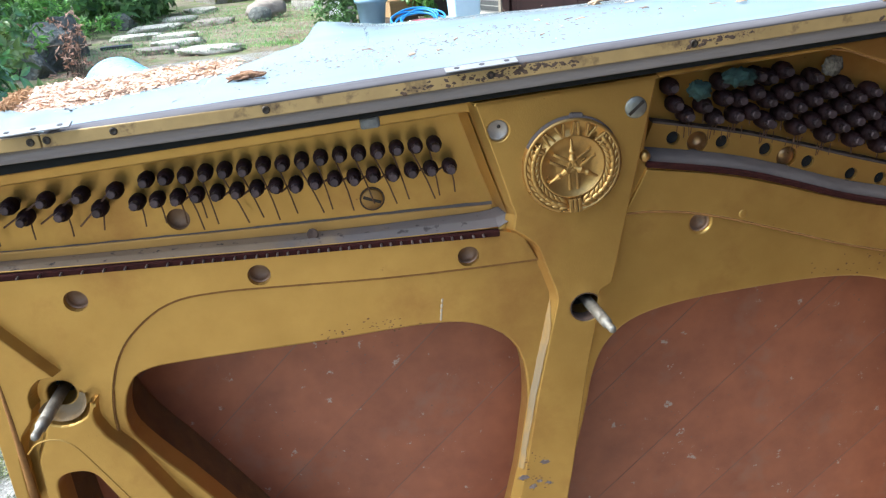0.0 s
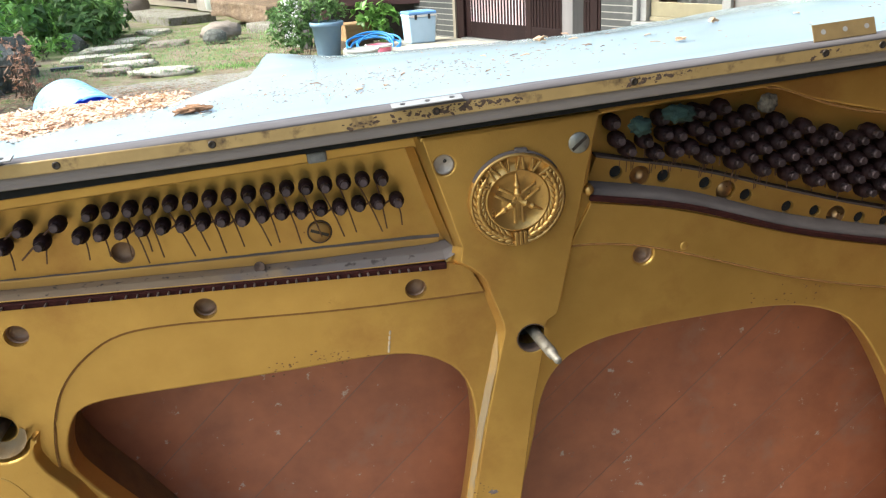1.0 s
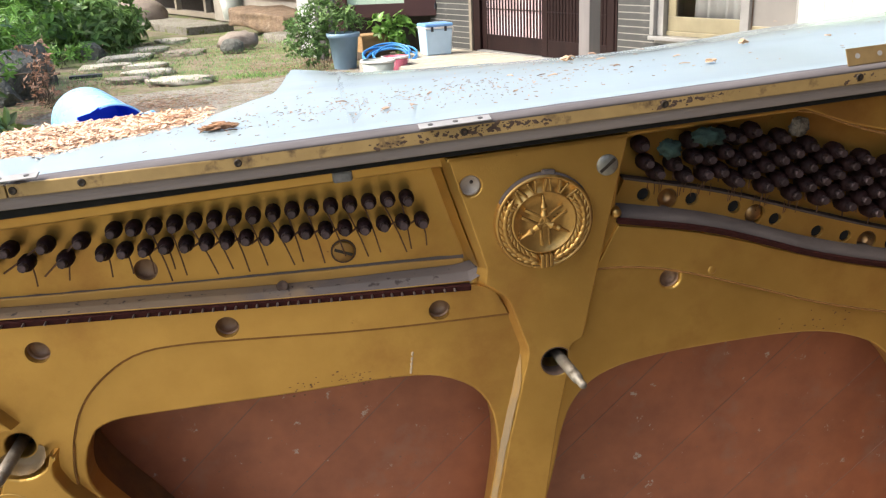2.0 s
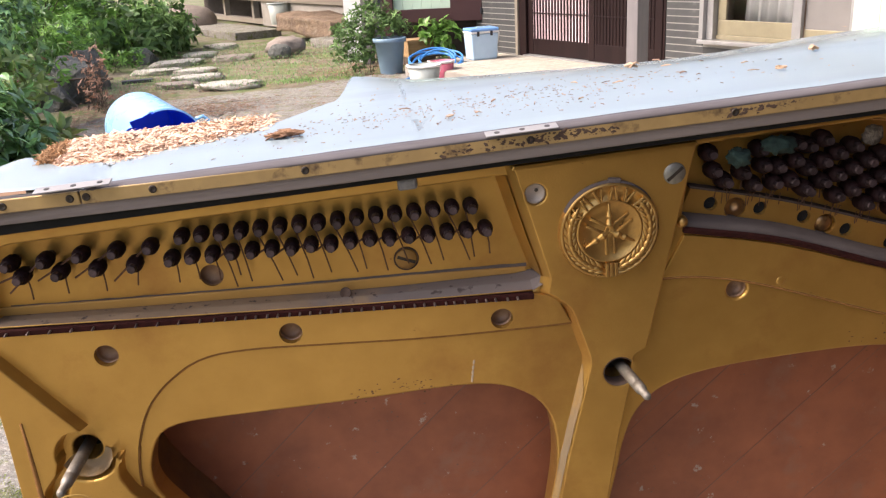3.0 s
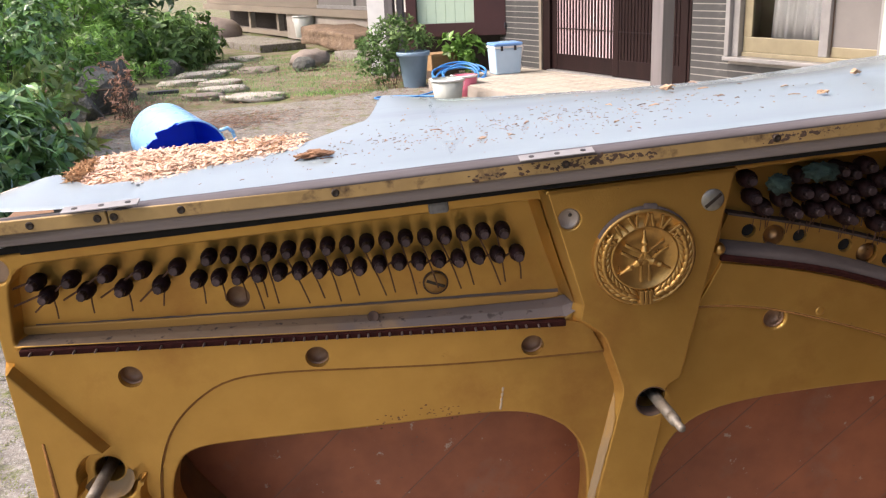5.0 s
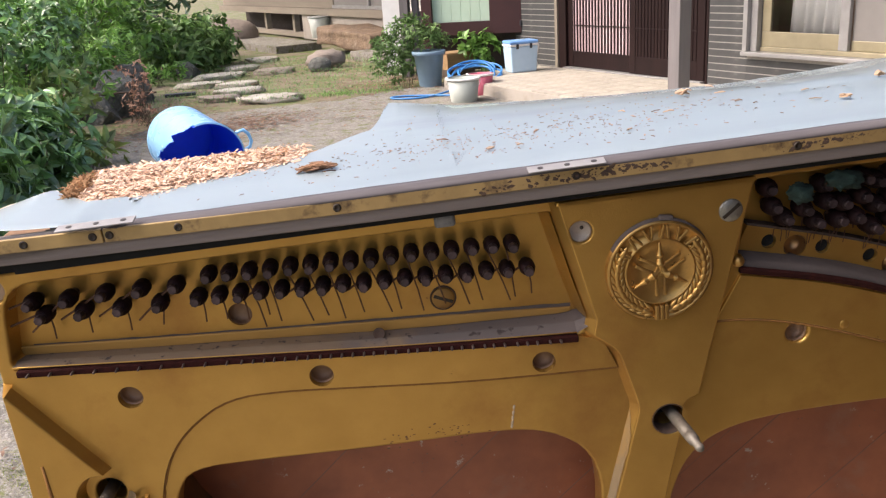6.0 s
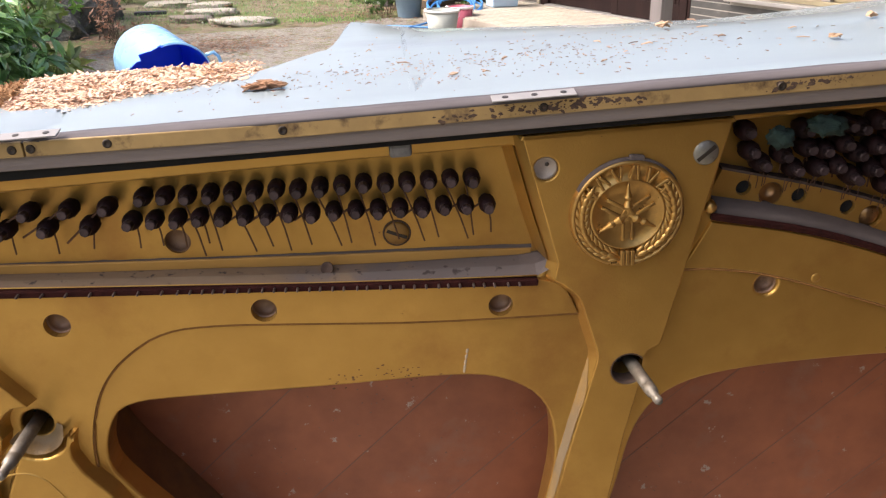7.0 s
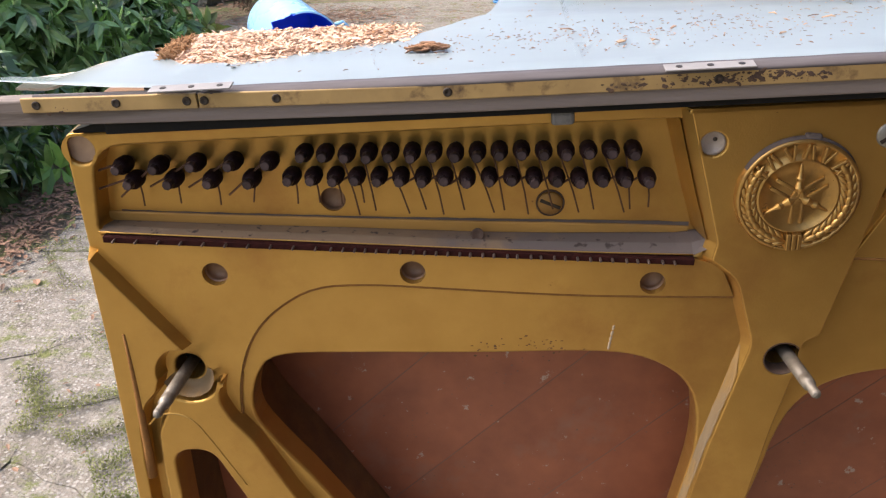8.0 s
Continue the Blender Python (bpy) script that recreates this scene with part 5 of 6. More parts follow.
def half(poly, p, n):
    """Keeps the side of a polygon that lies behind p along n."""
    out = []
    for i in range(len(poly)):
        a, b = Vector(poly[i - 1]), Vector(poly[i])
        da, db = (a - p).dot(n), (b - p).dot(n)
        if da * db < 0:
            out.append(tuple(a.lerp(b, da / (da - db))))
        if db <= 0:
            out.append(tuple(b))
    return out


rng = random.Random(11)
seeds = [(rng.uniform(-2.6, -0.6), rng.uniform(0.2, 3.4)) for _ in range(34)] + [(rng.uniform(-2.6, 6), rng.uniform(-4, 9.5)) for _ in range(36)]
rb = random.Random(17)
seeds += [(rb.uniform(-1.5, -0.75), rb.uniform(0.6, 1.35)) for _ in range(13)]
for i, s in enumerate(seeds):
    poly = PAVE
    sv = Vector(s)
    for j, q in enumerate(seeds):
        if j != i and poly:
            qv = Vector(q)
            n = (qv - sv).normalized()
            poly = half(poly, (sv + qv) / 2 - n * 0.0007, n)
    if len(poly) < 3:
        continue
    pts = []
    for a, b in zip(poly, poly[1:] + poly[:1]):
        a, b = Vector(a), Vector(b)
        k = max(1, int((b - a).length / 0.03))
        for t in range(k):
            p = a.lerp(b, t / k)
            pts.append(p + Vector((noise.noise(Vector((p.x * 6, p.y * 6, 0))), noise.noise(Vector((p.x * 6, p.y * 6, 5))))) * 0.04 + Vector((noise.noise(Vector((p.x * 25, p.y * 25, 0))), noise.noise(Vector((p.x * 25, p.y * 25, 5))))) * 0.012)
    bm = bmesh.new()
    top = rng.uniform(-0.0025, 0.003)
    hi = [bm.verts.new((p.x, p.y, top)) for p in pts]
    lo = [bm.verts.new((p.x, p.y, -0.08)) for p in pts]
    bm.faces.new(hi)
    for t in range(len(hi)):
        bm.faces.new((hi[t], hi[(t + 1) % len(hi)], lo[(t + 1) % len(hi)], lo[t]))
    part("concrete_slab", bm, CONCRETE, paving)


def near_joint(r, x0=-2.3, x1=-0.55, y0=0.05, y1=3.2, wide=0.035):
    """A spot on a joint of the paving near the piano."""
    while True:
        p = Vector((r.uniform(x0, x1), r.uniform(y0, y1)))
        d = sorted((p - Vector(q)).length for q in seeds)
        if d[1] - d[0] < wide * r.random() and noise.noise(Vector((p.x * 1.7, p.y * 1.7, 2))) > -0.15:
            return p.x, p.y


def stone(name, x, y, rx, ry, rz, material, label, cat, seed, turn=0, z=0.0, rough=0.2, flat=None, group="", lean=0):
    bm = bmesh.new()
    lump(bm, rx, ry, rz, None, rough, 4 if rough > 0.3 else 3, 1.6, seed, flat, 0.14 if rough > 0.3 else 0.0)
    return tagged(part(name, bm, material, None, smooth=True, m=pose(x, y, z, lean, 0, turn)), label, cat, group)


STEPS = [(-1.50, 8.98, 0.35, 0.20), (-2.00, 9.80, 0.29, 0.16), (-2.12, 10.45, 0.26, 0.18), (-2.60, 10.66, 0.33, 0.20), (-1.83, 11.75, 0.29, 0.28), (-2.22, 13.6, 0.25, 0.3), (-2.13, 9.25, 0.25, 0.16), (-2.38, 12.45, 0.25, 0.22), (-2.55, 11.55, 0.36, 0.28)]
for i, (x, y, rx, ry) in enumerate(STEPS):
    stone("stepping_stone", x, y, rx, ry, 0.09, STONE if i not in (4, 6) else BOULDER, "flat pale stepping stone in moss" if i not in (4, 6) else "flat brownish stepping stone in moss", "stone", i * 2.3, i * 40 % 30, -0.010, 0.3, 0.028, "stepping stones")
stone("boulder", -1.12, 11.95, 0.27, 0.20, 0.15, BOULDER, "rounded brown garden boulder", "boulder", 3.3, 10, 0.07, 0.22)
stone("boulder", -1.18, 11.5, 0.16, 0.13, 0.11, ROCK, "small dark garden stone", "boulder", 8.1, 10, 0.05, 0.15)
def crag(x, y, rx, ry, rz, seed, turn, lean, material, label, z=0.1):
    """A broken rock with flat faces."""
    r = random.Random(seed)
    bm = bmesh.new()
    lump(bm, rx, ry, rz, None, 0.10, 4, 1.4, seed)
    for _ in range(9):
        n = Vector((r.gauss(0, 1), r.gauss(0, 1), r.gauss(0.2, 0.8))).normalized()
        d = r.uniform(0.48, 0.80) * math.sqrt((rx * n.x) ** 2 + (ry * n.y) ** 2 + (rz * n.z) ** 2)
        for v in bm.verts:
            k = v.co.dot(n) - d
            if k > 0:
                v.co -= n * k * 0.98
    for v in bm.verts:
        v.co += noise.noise_vector(v.co * 11) * 0.018 + noise.noise_vector(v.co * 30) * 0.011
    return tagged(part("boulder", bm, material, None, m=pose(x, y, z, 0, lean, turn)), label, "rock")


crag(-3.04, 8.62, 0.34, 0.28, 0.47, 5, 20, 24, ROCK, "broken slanting grey garden rock", 0.12)
crag(-3.06, 9.40, 0.16, 0.17, 0.50, 31, 50, -8, ROCK, "upright grey garden rock", 0.14)
crag(-3.02, 8.14, 0.20, 0.17, 0.17, 12, 80, 8, ROCK, "low dark grey garden rock", 0.05)
crag(-3.00, 11.9, 0.20, 0.18, 0.13, 15, 30, 0, ROCK, "small grey garden rock", 0.04)
stone("boulder", -3.45, 17.6, 0.62, 0.5, 0.36, BOULDER, "large rounded boulder beside the house", "boulder", 2.2, 0, 0.12, 0.12)
bm = bmesh.new()
box(bm, -0.95, 0.95, -0.42, 0.42, 0.0, 0.30, 0.05)
bmesh.ops.subdivide_edges(bm, edges=bm.edges[:], cuts=3, use_grid_fill=True)
for v in bm.verts:
    v.co += noise.noise_vector(v.co * 3.0) * 0.06 + noise.noise_vector(v.co * 9.0) * 0.03
tagged(part("step_slab", bm, STONE_BROWN, None, smooth=True, m=pose(-0.62, 13.9, 0.06, 0, 2, -60)), "thick brown natural stone step", "stone step")
bm = bmesh.new()
box(bm, -0.9, 0.7, -0.3, 0.3, -0.05, 0.10, 0.02)
tagged(part("kerb_slab", bm, CONCRETE, None, m=pose(-0.12, 12.2, 0.0, 0, 0, -60)), "low grey concrete slab at the step", "slab")
bm = bmesh.new()
box(bm, -3.8, 0.5, -0.75, 0.1, -0.05, 0.09, 0.015)
tagged(part("concrete_walk", bm, CONCRETE, None, m=pose(-1.75, 15.6, 0.0, 0, 0, -61)), "pale concrete walk along the house", "walk", kind="structure")


# ---- plants ----
def add_leaf(vl, fl, p, d, up, ln, w):
    """A pointed, folded leaf of eight triangles."""
    d = d.normalized()
    s = d.cross(up)
    if s.length < 1e-3:
        s = d.orthogonal()
    s.normalize()
    u = s.cross(d)
    b = len(vl)
    for q in (p, p + d * ln * 0.3 + s * w * 0.5 + u * w * 0.12, p + d * ln * 0.68 + s * w * 0.40 + u * w * 0.06, p + d * ln - u * ln * 0.12,
              p + d * ln * 0.68 - s * w * 0.40 + u * w * 0.06, p + d * ln * 0.3 - s * w * 0.5 + u * w * 0.12, p + d * ln * 0.35, p + d * ln * 0.7 - u * ln * 0.03):
        vl.append(tuple(q))
    for f in ((0, 1, 6), (1, 2, 7, 6), (2, 3, 7), (0, 6, 5), (6, 7, 4, 5), (7, 3, 4)):
        fl.append(tuple(b + i for i in f))


def plant(name, x, y, balls, n, ln, w, material, label, cat, seed, group="", stems=10, droop=0.3, z=0.0):
    """Stems from the ground and leaf whorls through a cloud of balls (dx, dy, dz, radius)."""
    r = random.Random(seed)
    root = tagged(empty(name, pose(x, y, z)), label, cat, group)
    vl, fl = [], []
    tot = sum(b[3] ** 2 for b in balls)
    for bx, by, bz, br in balls:
        for _ in range(max(1, int(n / 5 * br ** 2 / tot))):
            o = Vector((r.gauss(0, 1), r.gauss(0, 1), r.gauss(0, 1))).normalized() * br * (1 - 0.55 * r.random() ** 2.0)
            o *= 1 + 0.35 * noise.noise(o * (2.2 / br) + Vector((seed, 0, 0)))
            c = Vector((bx, by, bz)) + o
            if c.z < 0.03:
                continue
            out = (o.normalized() + Vector((r.uniform(-.4, .4), r.uniform(-.4, .4), r.uniform(0.0, .8)))).normalized()
            for k in range(5):
                a = r.uniform(0, 6.283)
                t = out.orthogonal().normalized()
                side = (t * math.cos(a) + out.cross(t) * math.sin(a))
                dr = (side + out * r.uniform(0.1, 0.7) - Vector((0, 0, droop * r.random()))).normalized()
                add_leaf(vl, fl, c, dr, out, ln * r.uniform(0.6, 1.15), w * r.uniform(0.7, 1.1))
    me = bpy.data.meshes.new("foliage")
    me.from_pydata(vl, [], fl)
    me.materials.append(material)
    ob = new("foliage", me)
    ob.parent = root
    ob["kind"] = "stuff"
    bm = bmesh.new()
    for _ in range(stems):
        b = r.choice(balls)
        e = Vector(b[:3]) + Vector((r.uniform(-.6, .6), r.uniform(-.6, .6), r.uniform(-.5, .5))) * b[3]
        s = Vector((r.uniform(-.08, .08), r.uniform(-.08, .08), -0.03))
        mid = s.lerp(e, 0.5) + Vector((r.uniform(-.06, .06), r.uniform(-.06, .06), 0.06))
        tube(bm, [s, mid, e], 0.012 * min(1, b[3] * 2), 5, 0.35)
    part("branchwork", bm, TWIG, root)
    return root


def cloud(w, d, h, k, seed, br):
    r = random.Random(seed)
    return [(r.uniform(-w, w), r.uniform(-d, d), r.uniform(br * 0.6, max(h - br * 0.6, br)), br * r.uniform(0.7, 1.2)) for _ in range(k)]


LONG, BROAD = "dense evergreen shrub with long glossy leaves", "leafy shrub with broad bright green leaves"
plant("evergreen_shrub", -2.62, 3.2, cloud(0.36, 0.85, 1.05, 26, 1, 0.25), 4600, 0.145, 0.044, LEAF_MID, LONG, "shrub", 1, "hedge", 14, 0.8)
plant("evergreen_shrub", -2.78, 4.7, cloud(0.36, 0.75, 0.62, 26, 2, 0.20), 3400, 0.18, 0.055, LEAF_MID, LONG, "shrub", 2, "hedge", 14, 0.8)
plant("evergreen_shrub", -3.20, 6.4, cloud(0.40, 0.70, 1.35, 24, 3, 0.26), 4600, 0.085, 0.038, LEAF_MID, BROAD, "shrub", 3, "hedge", 14, 0.5)
plant("evergreen_shrub", -4.2, 8.5, cloud(0.6, 0.8, 1.7, 22, 4, 0.36), 4600, 0.11, 0.042, LEAF_LIGHT, "leafy shrub behind rocks", "shrub", 4, "hedge", 14, 0.5)
plant("evergreen_shrub", -3.25, 12.9, cloud(0.55, 0.7, 0.75, 20, 5, 0.31), 3600, 0.15, 0.060, LEAF_BUSH, "rounded green shrub in the garden", "shrub", 5, "hedge", 14, 0.6)
plant("evergreen_shrub", -4.4, 11.6, cloud(0.9, 0.8, 1.7, 20, 6, 0.44), 4600, 0.14, 0.048, LEAF_LIGHT, "rounded green shrub in the garden", "shrub", 6, "hedge", 14, 0.6)
plant("evergreen_shrub", -4.8, 14.8, cloud(1.3, 1.0, 2.0, 18, 7, 0.6), 3600, 0.18, 0.06, LEAF, "dark green shrub in the garden", "shrub", 7, "hedge", 14)
plant("evergreen_shrub", -6.0, 6.5, cloud(1.0, 4.5, 2.6, 30, 8, 0.8), 4000, 0.2, 0.08, LEAF, "tall dark green hedge", "hedge", 8, "hedge", 14)
plant("evergreen_shrub", -2.28, 2.75, cloud(0.14, 0.45, 0.55, 12, 41, 0.17), 1300, 0.145, 0.044, LEAF, "low evergreen shrub with long glossy leaves", "shrub", 41, "hedge", 8, 0.8)
plant("evergreen_shrub", -2.50, 4.6, cloud(0.16, 0.7, 0.50, 16, 42, 0.16), 1500, 0.18, 0.055, LEAF_MID, "low evergreen shrub with long glossy leaves", "shrub", 42, "hedge", 8, 0.8)
plant("evergreen_shrub", -5.6, 16.6, cloud(0.8, 0.6, 1.4, 14, 43, 0.45), 2600, 0.18, 0.06, LEAF_LIGHT, "rounded green shrub in the garden", "shrub", 43, "hedge", 8)
plant("fern", -3.5, 9.6, cloud(0.35, 0.35, 0.75, 8, 9, 0.26), 1500, 0.13, 0.024, LEAF_LIGHT, "light green feathery fern behind rocks", "fern", 9, "", 8)
plant("dry_plant", -2.68, 8.05, cloud(0.13, 0.14, 0.62, 9, 10, 0.10), 300, 0.042, 0.016, LEAF_RED, "withered reddish brown plant beside rocks", "plant", 10, "", 26)
plant("dry_plant", -3.35, 8.35, cloud(0.2, 0.14, 0.6, 5, 12, 0.13), 360, 0.05, 0.03, LEAF_RED, "withered orange-brown plant beside rocks", "plant", 12, "", 8)
plant("young_shoots", -2.45, 3.7, cloud(0.16, 0.5, 0.70, 9, 51, 0.16), 420, 0.15, 0.055, LEAF_LIGHT, "young light green shoots in the hedge", "shoots", 51, "hedge", 6, 0.5)
plant("young_shoots", -2.75, 5.9, cloud(0.2, 0.5, 0.75, 7, 52, 0.13), 170, 0.11, 0.045, LEAF_YOUNG, "yellow-green young shoots in the hedge", "shoots", 52, "hedge", 6, 0.5)
plant("young_shoots", -2.45, 5.0, cloud(0.2, 0.5, 0.60, 12, 81, 0.15), 420, 0.16, 0.050, LEAF_MID, "green shoots with long leaves in the hedge", "shoots", 81, "hedge", 8, 0.5)
plant("young_shoots", -2.95, 6.3, cloud(0.25, 0.4, 1.15, 12, 82, 0.15), 420, 0.10, 0.040, LEAF_LIGHT, "young light green shoots in the hedge", "shoots", 82, "hedge", 8, 0.5)
plant("young_shoots", -3.05, 7.2, cloud(0.2, 0.3, 0.75, 9, 83, 0.13), 260, 0.09, 0.040, LEAF_YOUNG, "yellow-green leaves beside the rocks", "shoots", 83, "hedge", 8, 0.5)
plant("fern", -3.62, 9.9, cloud(0.30, 0.3, 0.85, 8, 53, 0.24), 1300, 0.12, 0.022, LEAF_LIGHT, "light green feathery fern behind rocks", "fern", 53, "", 8)
plant("ground_plant", -3.25, 8.2, cloud(0.25, 0.2, 0.50, 7, 71, 0.15), 360, 0.11, 0.035, LEAF_LIGHT, "leafy green plant in front of rocks", "plant", 71, "", 6)
plant("dry_plant", -2.55, 7.80, cloud(0.12, 0.14, 0.45, 9, 72, 0.09), 260, 0.04, 0.014, LEAF_RED, "withered reddish brown plant beside rocks", "plant", 72, "", 26)
plant("ground_plant", -3.15, 10.9, cloud(0.25, 0.2, 0.30, 7, 73, 0.12), 360, 0.08, 0.025, LEAF_LIGHT, "low green plant among garden rocks", "plant", 73, "", 6)
plant("ground_plant", -2.15, 2.65, cloud(0.12, 0.35, 0.22, 6, 13, 0.12), 130, 0.15, 0.055, LEAF_LIGHT, "low leafy plant at the edge of the paving", "plant", 13, "", 5)
plant("ground_plant", -2.30, 5.7, cloud(0.15, 0.3, 0.2, 6, 14, 0.13), 90, 0.13, 0.05, LEAF_YOUNG, "yellow-green leafy plant at the edge of the paving", "plant", 14, "", 5)

# fallen leaves and tufts of grass
def scatter(name, n, pick, ln, w, material, label, cat, seed, stand=0.0):
    r = random.Random(seed)
    vl, fl = [], []
    for _ in range(n):
        x, y = pick(r)
        a = r.uniform(0, 6.283)
        add_leaf(vl, fl, Vector((x, y, 0.006 + r.uniform(0, 0.015))), Vector((math.cos(a), math.sin(a), stand * r.uniform(0.5, 2) + r.uniform(0, 0.15))), Vector((0, 0, 1)), ln * r.uniform(0.5, 1.2), w * r.uniform(0.6, 1.2))
    me = bpy.data.meshes.new(name)
    me.from_pydata(vl, [], fl)
    me.materials.append(material)
    return tagged(new(name, me), label, cat, kind="stuff")


def near_hedge(r):
    y = r.uniform(1.5, 7.5)
    return np.interp(y, [1.5, 3.0, 5.2, 6.8, 7.5], [-2.05, -2.05, -2.4, -2.62, -2.5]) + r.gauss(0, 0.13), y


scatter("fallen_leaves", 700, near_hedge, 0.06, 0.025, LITTER, "brown fallen leaves along the hedge", "leaves", 21)
scatter("fallen_leaves", 1100, lambda r: (-1.90 + r.gauss(0, 0.09), r.uniform(1.6, 3.4)), 0.05, 0.014, LITTER, "reddish brown leaf litter below the hedge", "leaves", 29)
scatter("fallen_leaves", 420, lambda r: (r.gauss(-1.75, 0.45), r.gauss(7.2, 0.5)), 0.05, 0.02, LITTER, "brown fallen leaves on the paving", "leaves", 22)
scatter("fallen_leaves", 160, lambda r: (r.uniform(-1.4, 0.2), r.uniform(7.0, 10.4)), 0.06, 0.025, LITTER, "brown fallen leaves on the paving", "leaves", 23)
scatter("fallen_leaves", 1500, lambda r: (r.uniform(-2.7, 0.3), r.uniform(8.4, 13.2)), 0.06, 0.022, LITTER, "brown fallen leaves among moss and stones", "leaves", 26)
scatter("fallen_leaves", 900, lambda r: (r.gauss(-2.45, 0.22), r.gauss(7.9, 0.55)), 0.05, 0.02, LITTER, "reddish brown leaf litter below rocks", "leaves", 27)
scatter("fallen_leaves", 500, lambda r: (r.gauss(-0.25, 0.35), r.gauss(9.35, 0.22)), 0.05, 0.02, LITTER, "reddish brown leaf litter beside the pot", "leaves", 28)
scatter("fallen_leaves", 800, lambda r: (r.gauss(-1.50, 0.30), r.gauss(7.35, 0.25)), 0.045, 0.018, LITTER, "brown fallen leaves beside the tub", "leaves", 63)
scatter("moss", 15000, lambda r: near_joint(r, -1.45, -0.75, 0.65, 1.40, 0.085), 0.0055, 0.004, MOSS, "thick tufts of moss in the broken paving", "moss", 64, 1.2)
scatter("moss", 12000, near_joint, 0.0065, 0.0045, MOSS, "tufts of moss along the paving joints", "moss", 61, 1.2)
scatter("fallen_leaves", 130, lambda r: (r.uniform(-2.2, -0.6), r.uniform(0.2, 3.2)), 0.03, 0.010, LITTER, "small dry leaves on the paving", "leaves", 62)
scatter("grass", 7000, lambda r: (r.uniform(-2.9, -0.1), r.uniform(8.6, 13.5)), 0.030, 0.007, LEAF_MID, "short moss and grass between stones", "grass", 24, 1.5)
scatter("grass", 500, lambda r: (r.gauss(-0.75, 0.25), r.gauss(8.75, 0.10)), 0.035, 0.006, LEAF_LIGHT, "bright green moss at the paving edge", "moss", 25, 1.5)

# ---- things on the ground ----
BLUE = mat("blue_plastic", (0.36, 0.66, 0.92), (0.30, 0.60, 0.88), 8, 0.28, 0, 0.03, 60, (0.48, 0.70, 0.90), 3, 0.60, spec=0.7)
BLUE_IN = mat("blue_plastic_inside", (0.016, 0.10, 0.80), (0.014, 0.08, 0.70), 8, 0.4)
for m in (BLUE, BLUE_IN):
    leafy(m, 0.25)
# the tub lies on its side: local z runs towards its mouth, local y points down
AXIS = Vector((math.cos(-1.094) * math.cos(0.06), math.sin(-1.094) * math.cos(0.06), -math.sin(0.06)))
SIDE = AXIS.cross(Vector((0, 0, 1))).normalized()
bucket = tagged(empty("blue_tub", Matrix.Translation((-1.494, 5.06, 0.226)) @ Matrix((SIDE, AXIS.cross(SIDE), AXIS)).transposed().to_4x4()), "large blue plastic tub lying broken on its side", "tub")


def tub_shell(prof):
    """A turned shell whose wall is broken away near the mouth."""
    bm = bmesh.new()
    lathe(bm, prof, 240, cap=False)
    bmesh.ops.subdivide_edges(bm, edges=[e for e in bm.edges if e.calc_length() > 0.2], cuts=100)
    gone = []
    for f in bm.faces:
        c = f.calc_center_median()
        a = math.degrees(math.atan2(c.y, c.x))
        edge = float(np.interp(a, [-79, -73, -64, -57, -47, -39, -37, -34, -28, -15, -7, 5, 20, 40, 60], [0.45, 0.325, 0.300, 0.297, 0.231, 0.165, 0.200, 0.262, 0.20, 0.13, 0.04, 0.0, 0.05, 0.2, 0.45]))
        if c.z > edge + 0.008 * noise.noise(Vector((a * 0.11, 0, 2.0))):
            gone.append(f)
    bmesh.ops.delete(bm, geom=gone, context="FACES")
    return bm


part("shell", tub_shell([(0.0001, -0.335), (0.195, -0.335), (0.214, -0.325), (0.222, -0.295), (0.219, 0.305), (0.226, 0.310), (0.227, 0.335), (0.216, 0.338)]), BLUE, bucket, smooth=True)
part("inside", tub_shell([(0.216, 0.338), (0.2145, 0.300), (0.2175, -0.29), (0.205, -0.318), (0.0001, -0.320)]), BLUE_IN, bucket, "deep blue inside", smooth=True)
bm = bmesh.new()
tube(bm, [(0.222, -0.062, 0.322), (0.262, -0.058, 0.324), (0.285, -0.03, 0.326), (0.288, 0.02, 0.326), (0.270, 0.056, 0.324), (0.222, 0.062, 0.322)], 0.011, 8)
part("handle", bm, BLUE, bucket, smooth=True, m=pose(0, 0, 0, 0, 0, -160))
# bent shards of the broken wall
for a0, z0, ln, wd, tip in ((-14, 0.10, 0.10, 0.030, 0.03), (4, -0.02, 0.06, 0.022, 0.02)):
    bm = bmesh.new()
    rows = []
    for i in range(7):
        t = i / 6
        rows.append([bm.verts.new(((0.222 + tip * t * t + e) * math.cos(radians(a0) + w * (1 - 0.8 * t) / 0.22), (0.222 + tip * t * t + e) * math.sin(radians(a0) + w * (1 - 0.8 * t) / 0.22), z0 + ln * t)) for w, e in ((-wd / 2, 0), (wd / 2, 0), (wd / 2, 0.004), (-wd / 2, 0.004))])
    for p, q in zip(rows, rows[1:]):
        for i in range(4):
            bm.faces.new((p[i], p[(i + 1) % 4], q[(i + 1) % 4], q[i]))
    part("shard", bm, BLUE, bucket, "bent shard of the broken wall", smooth=True)

POT_BLUE = mat("blue_grey_plastic", (0.19, 0.28, 0.36), (0.15, 0.23, 0.30), 6, 0.5, 0, 0.1, 60, (0.22, 0.27, 0.32), 5, 0.58)
SOIL_AND_VOID = mat("soil", (0.05, 0.035, 0.025), (0.03, 0.022, 0.016), 20, 0.95, 0, 0.6, 60)
pot = tagged(empty("plant_pot", pose(0.20, 9.02, 0.0)), "blue-grey plastic pot with a leafy green plant", "plant pot")
bm = bmesh.new()
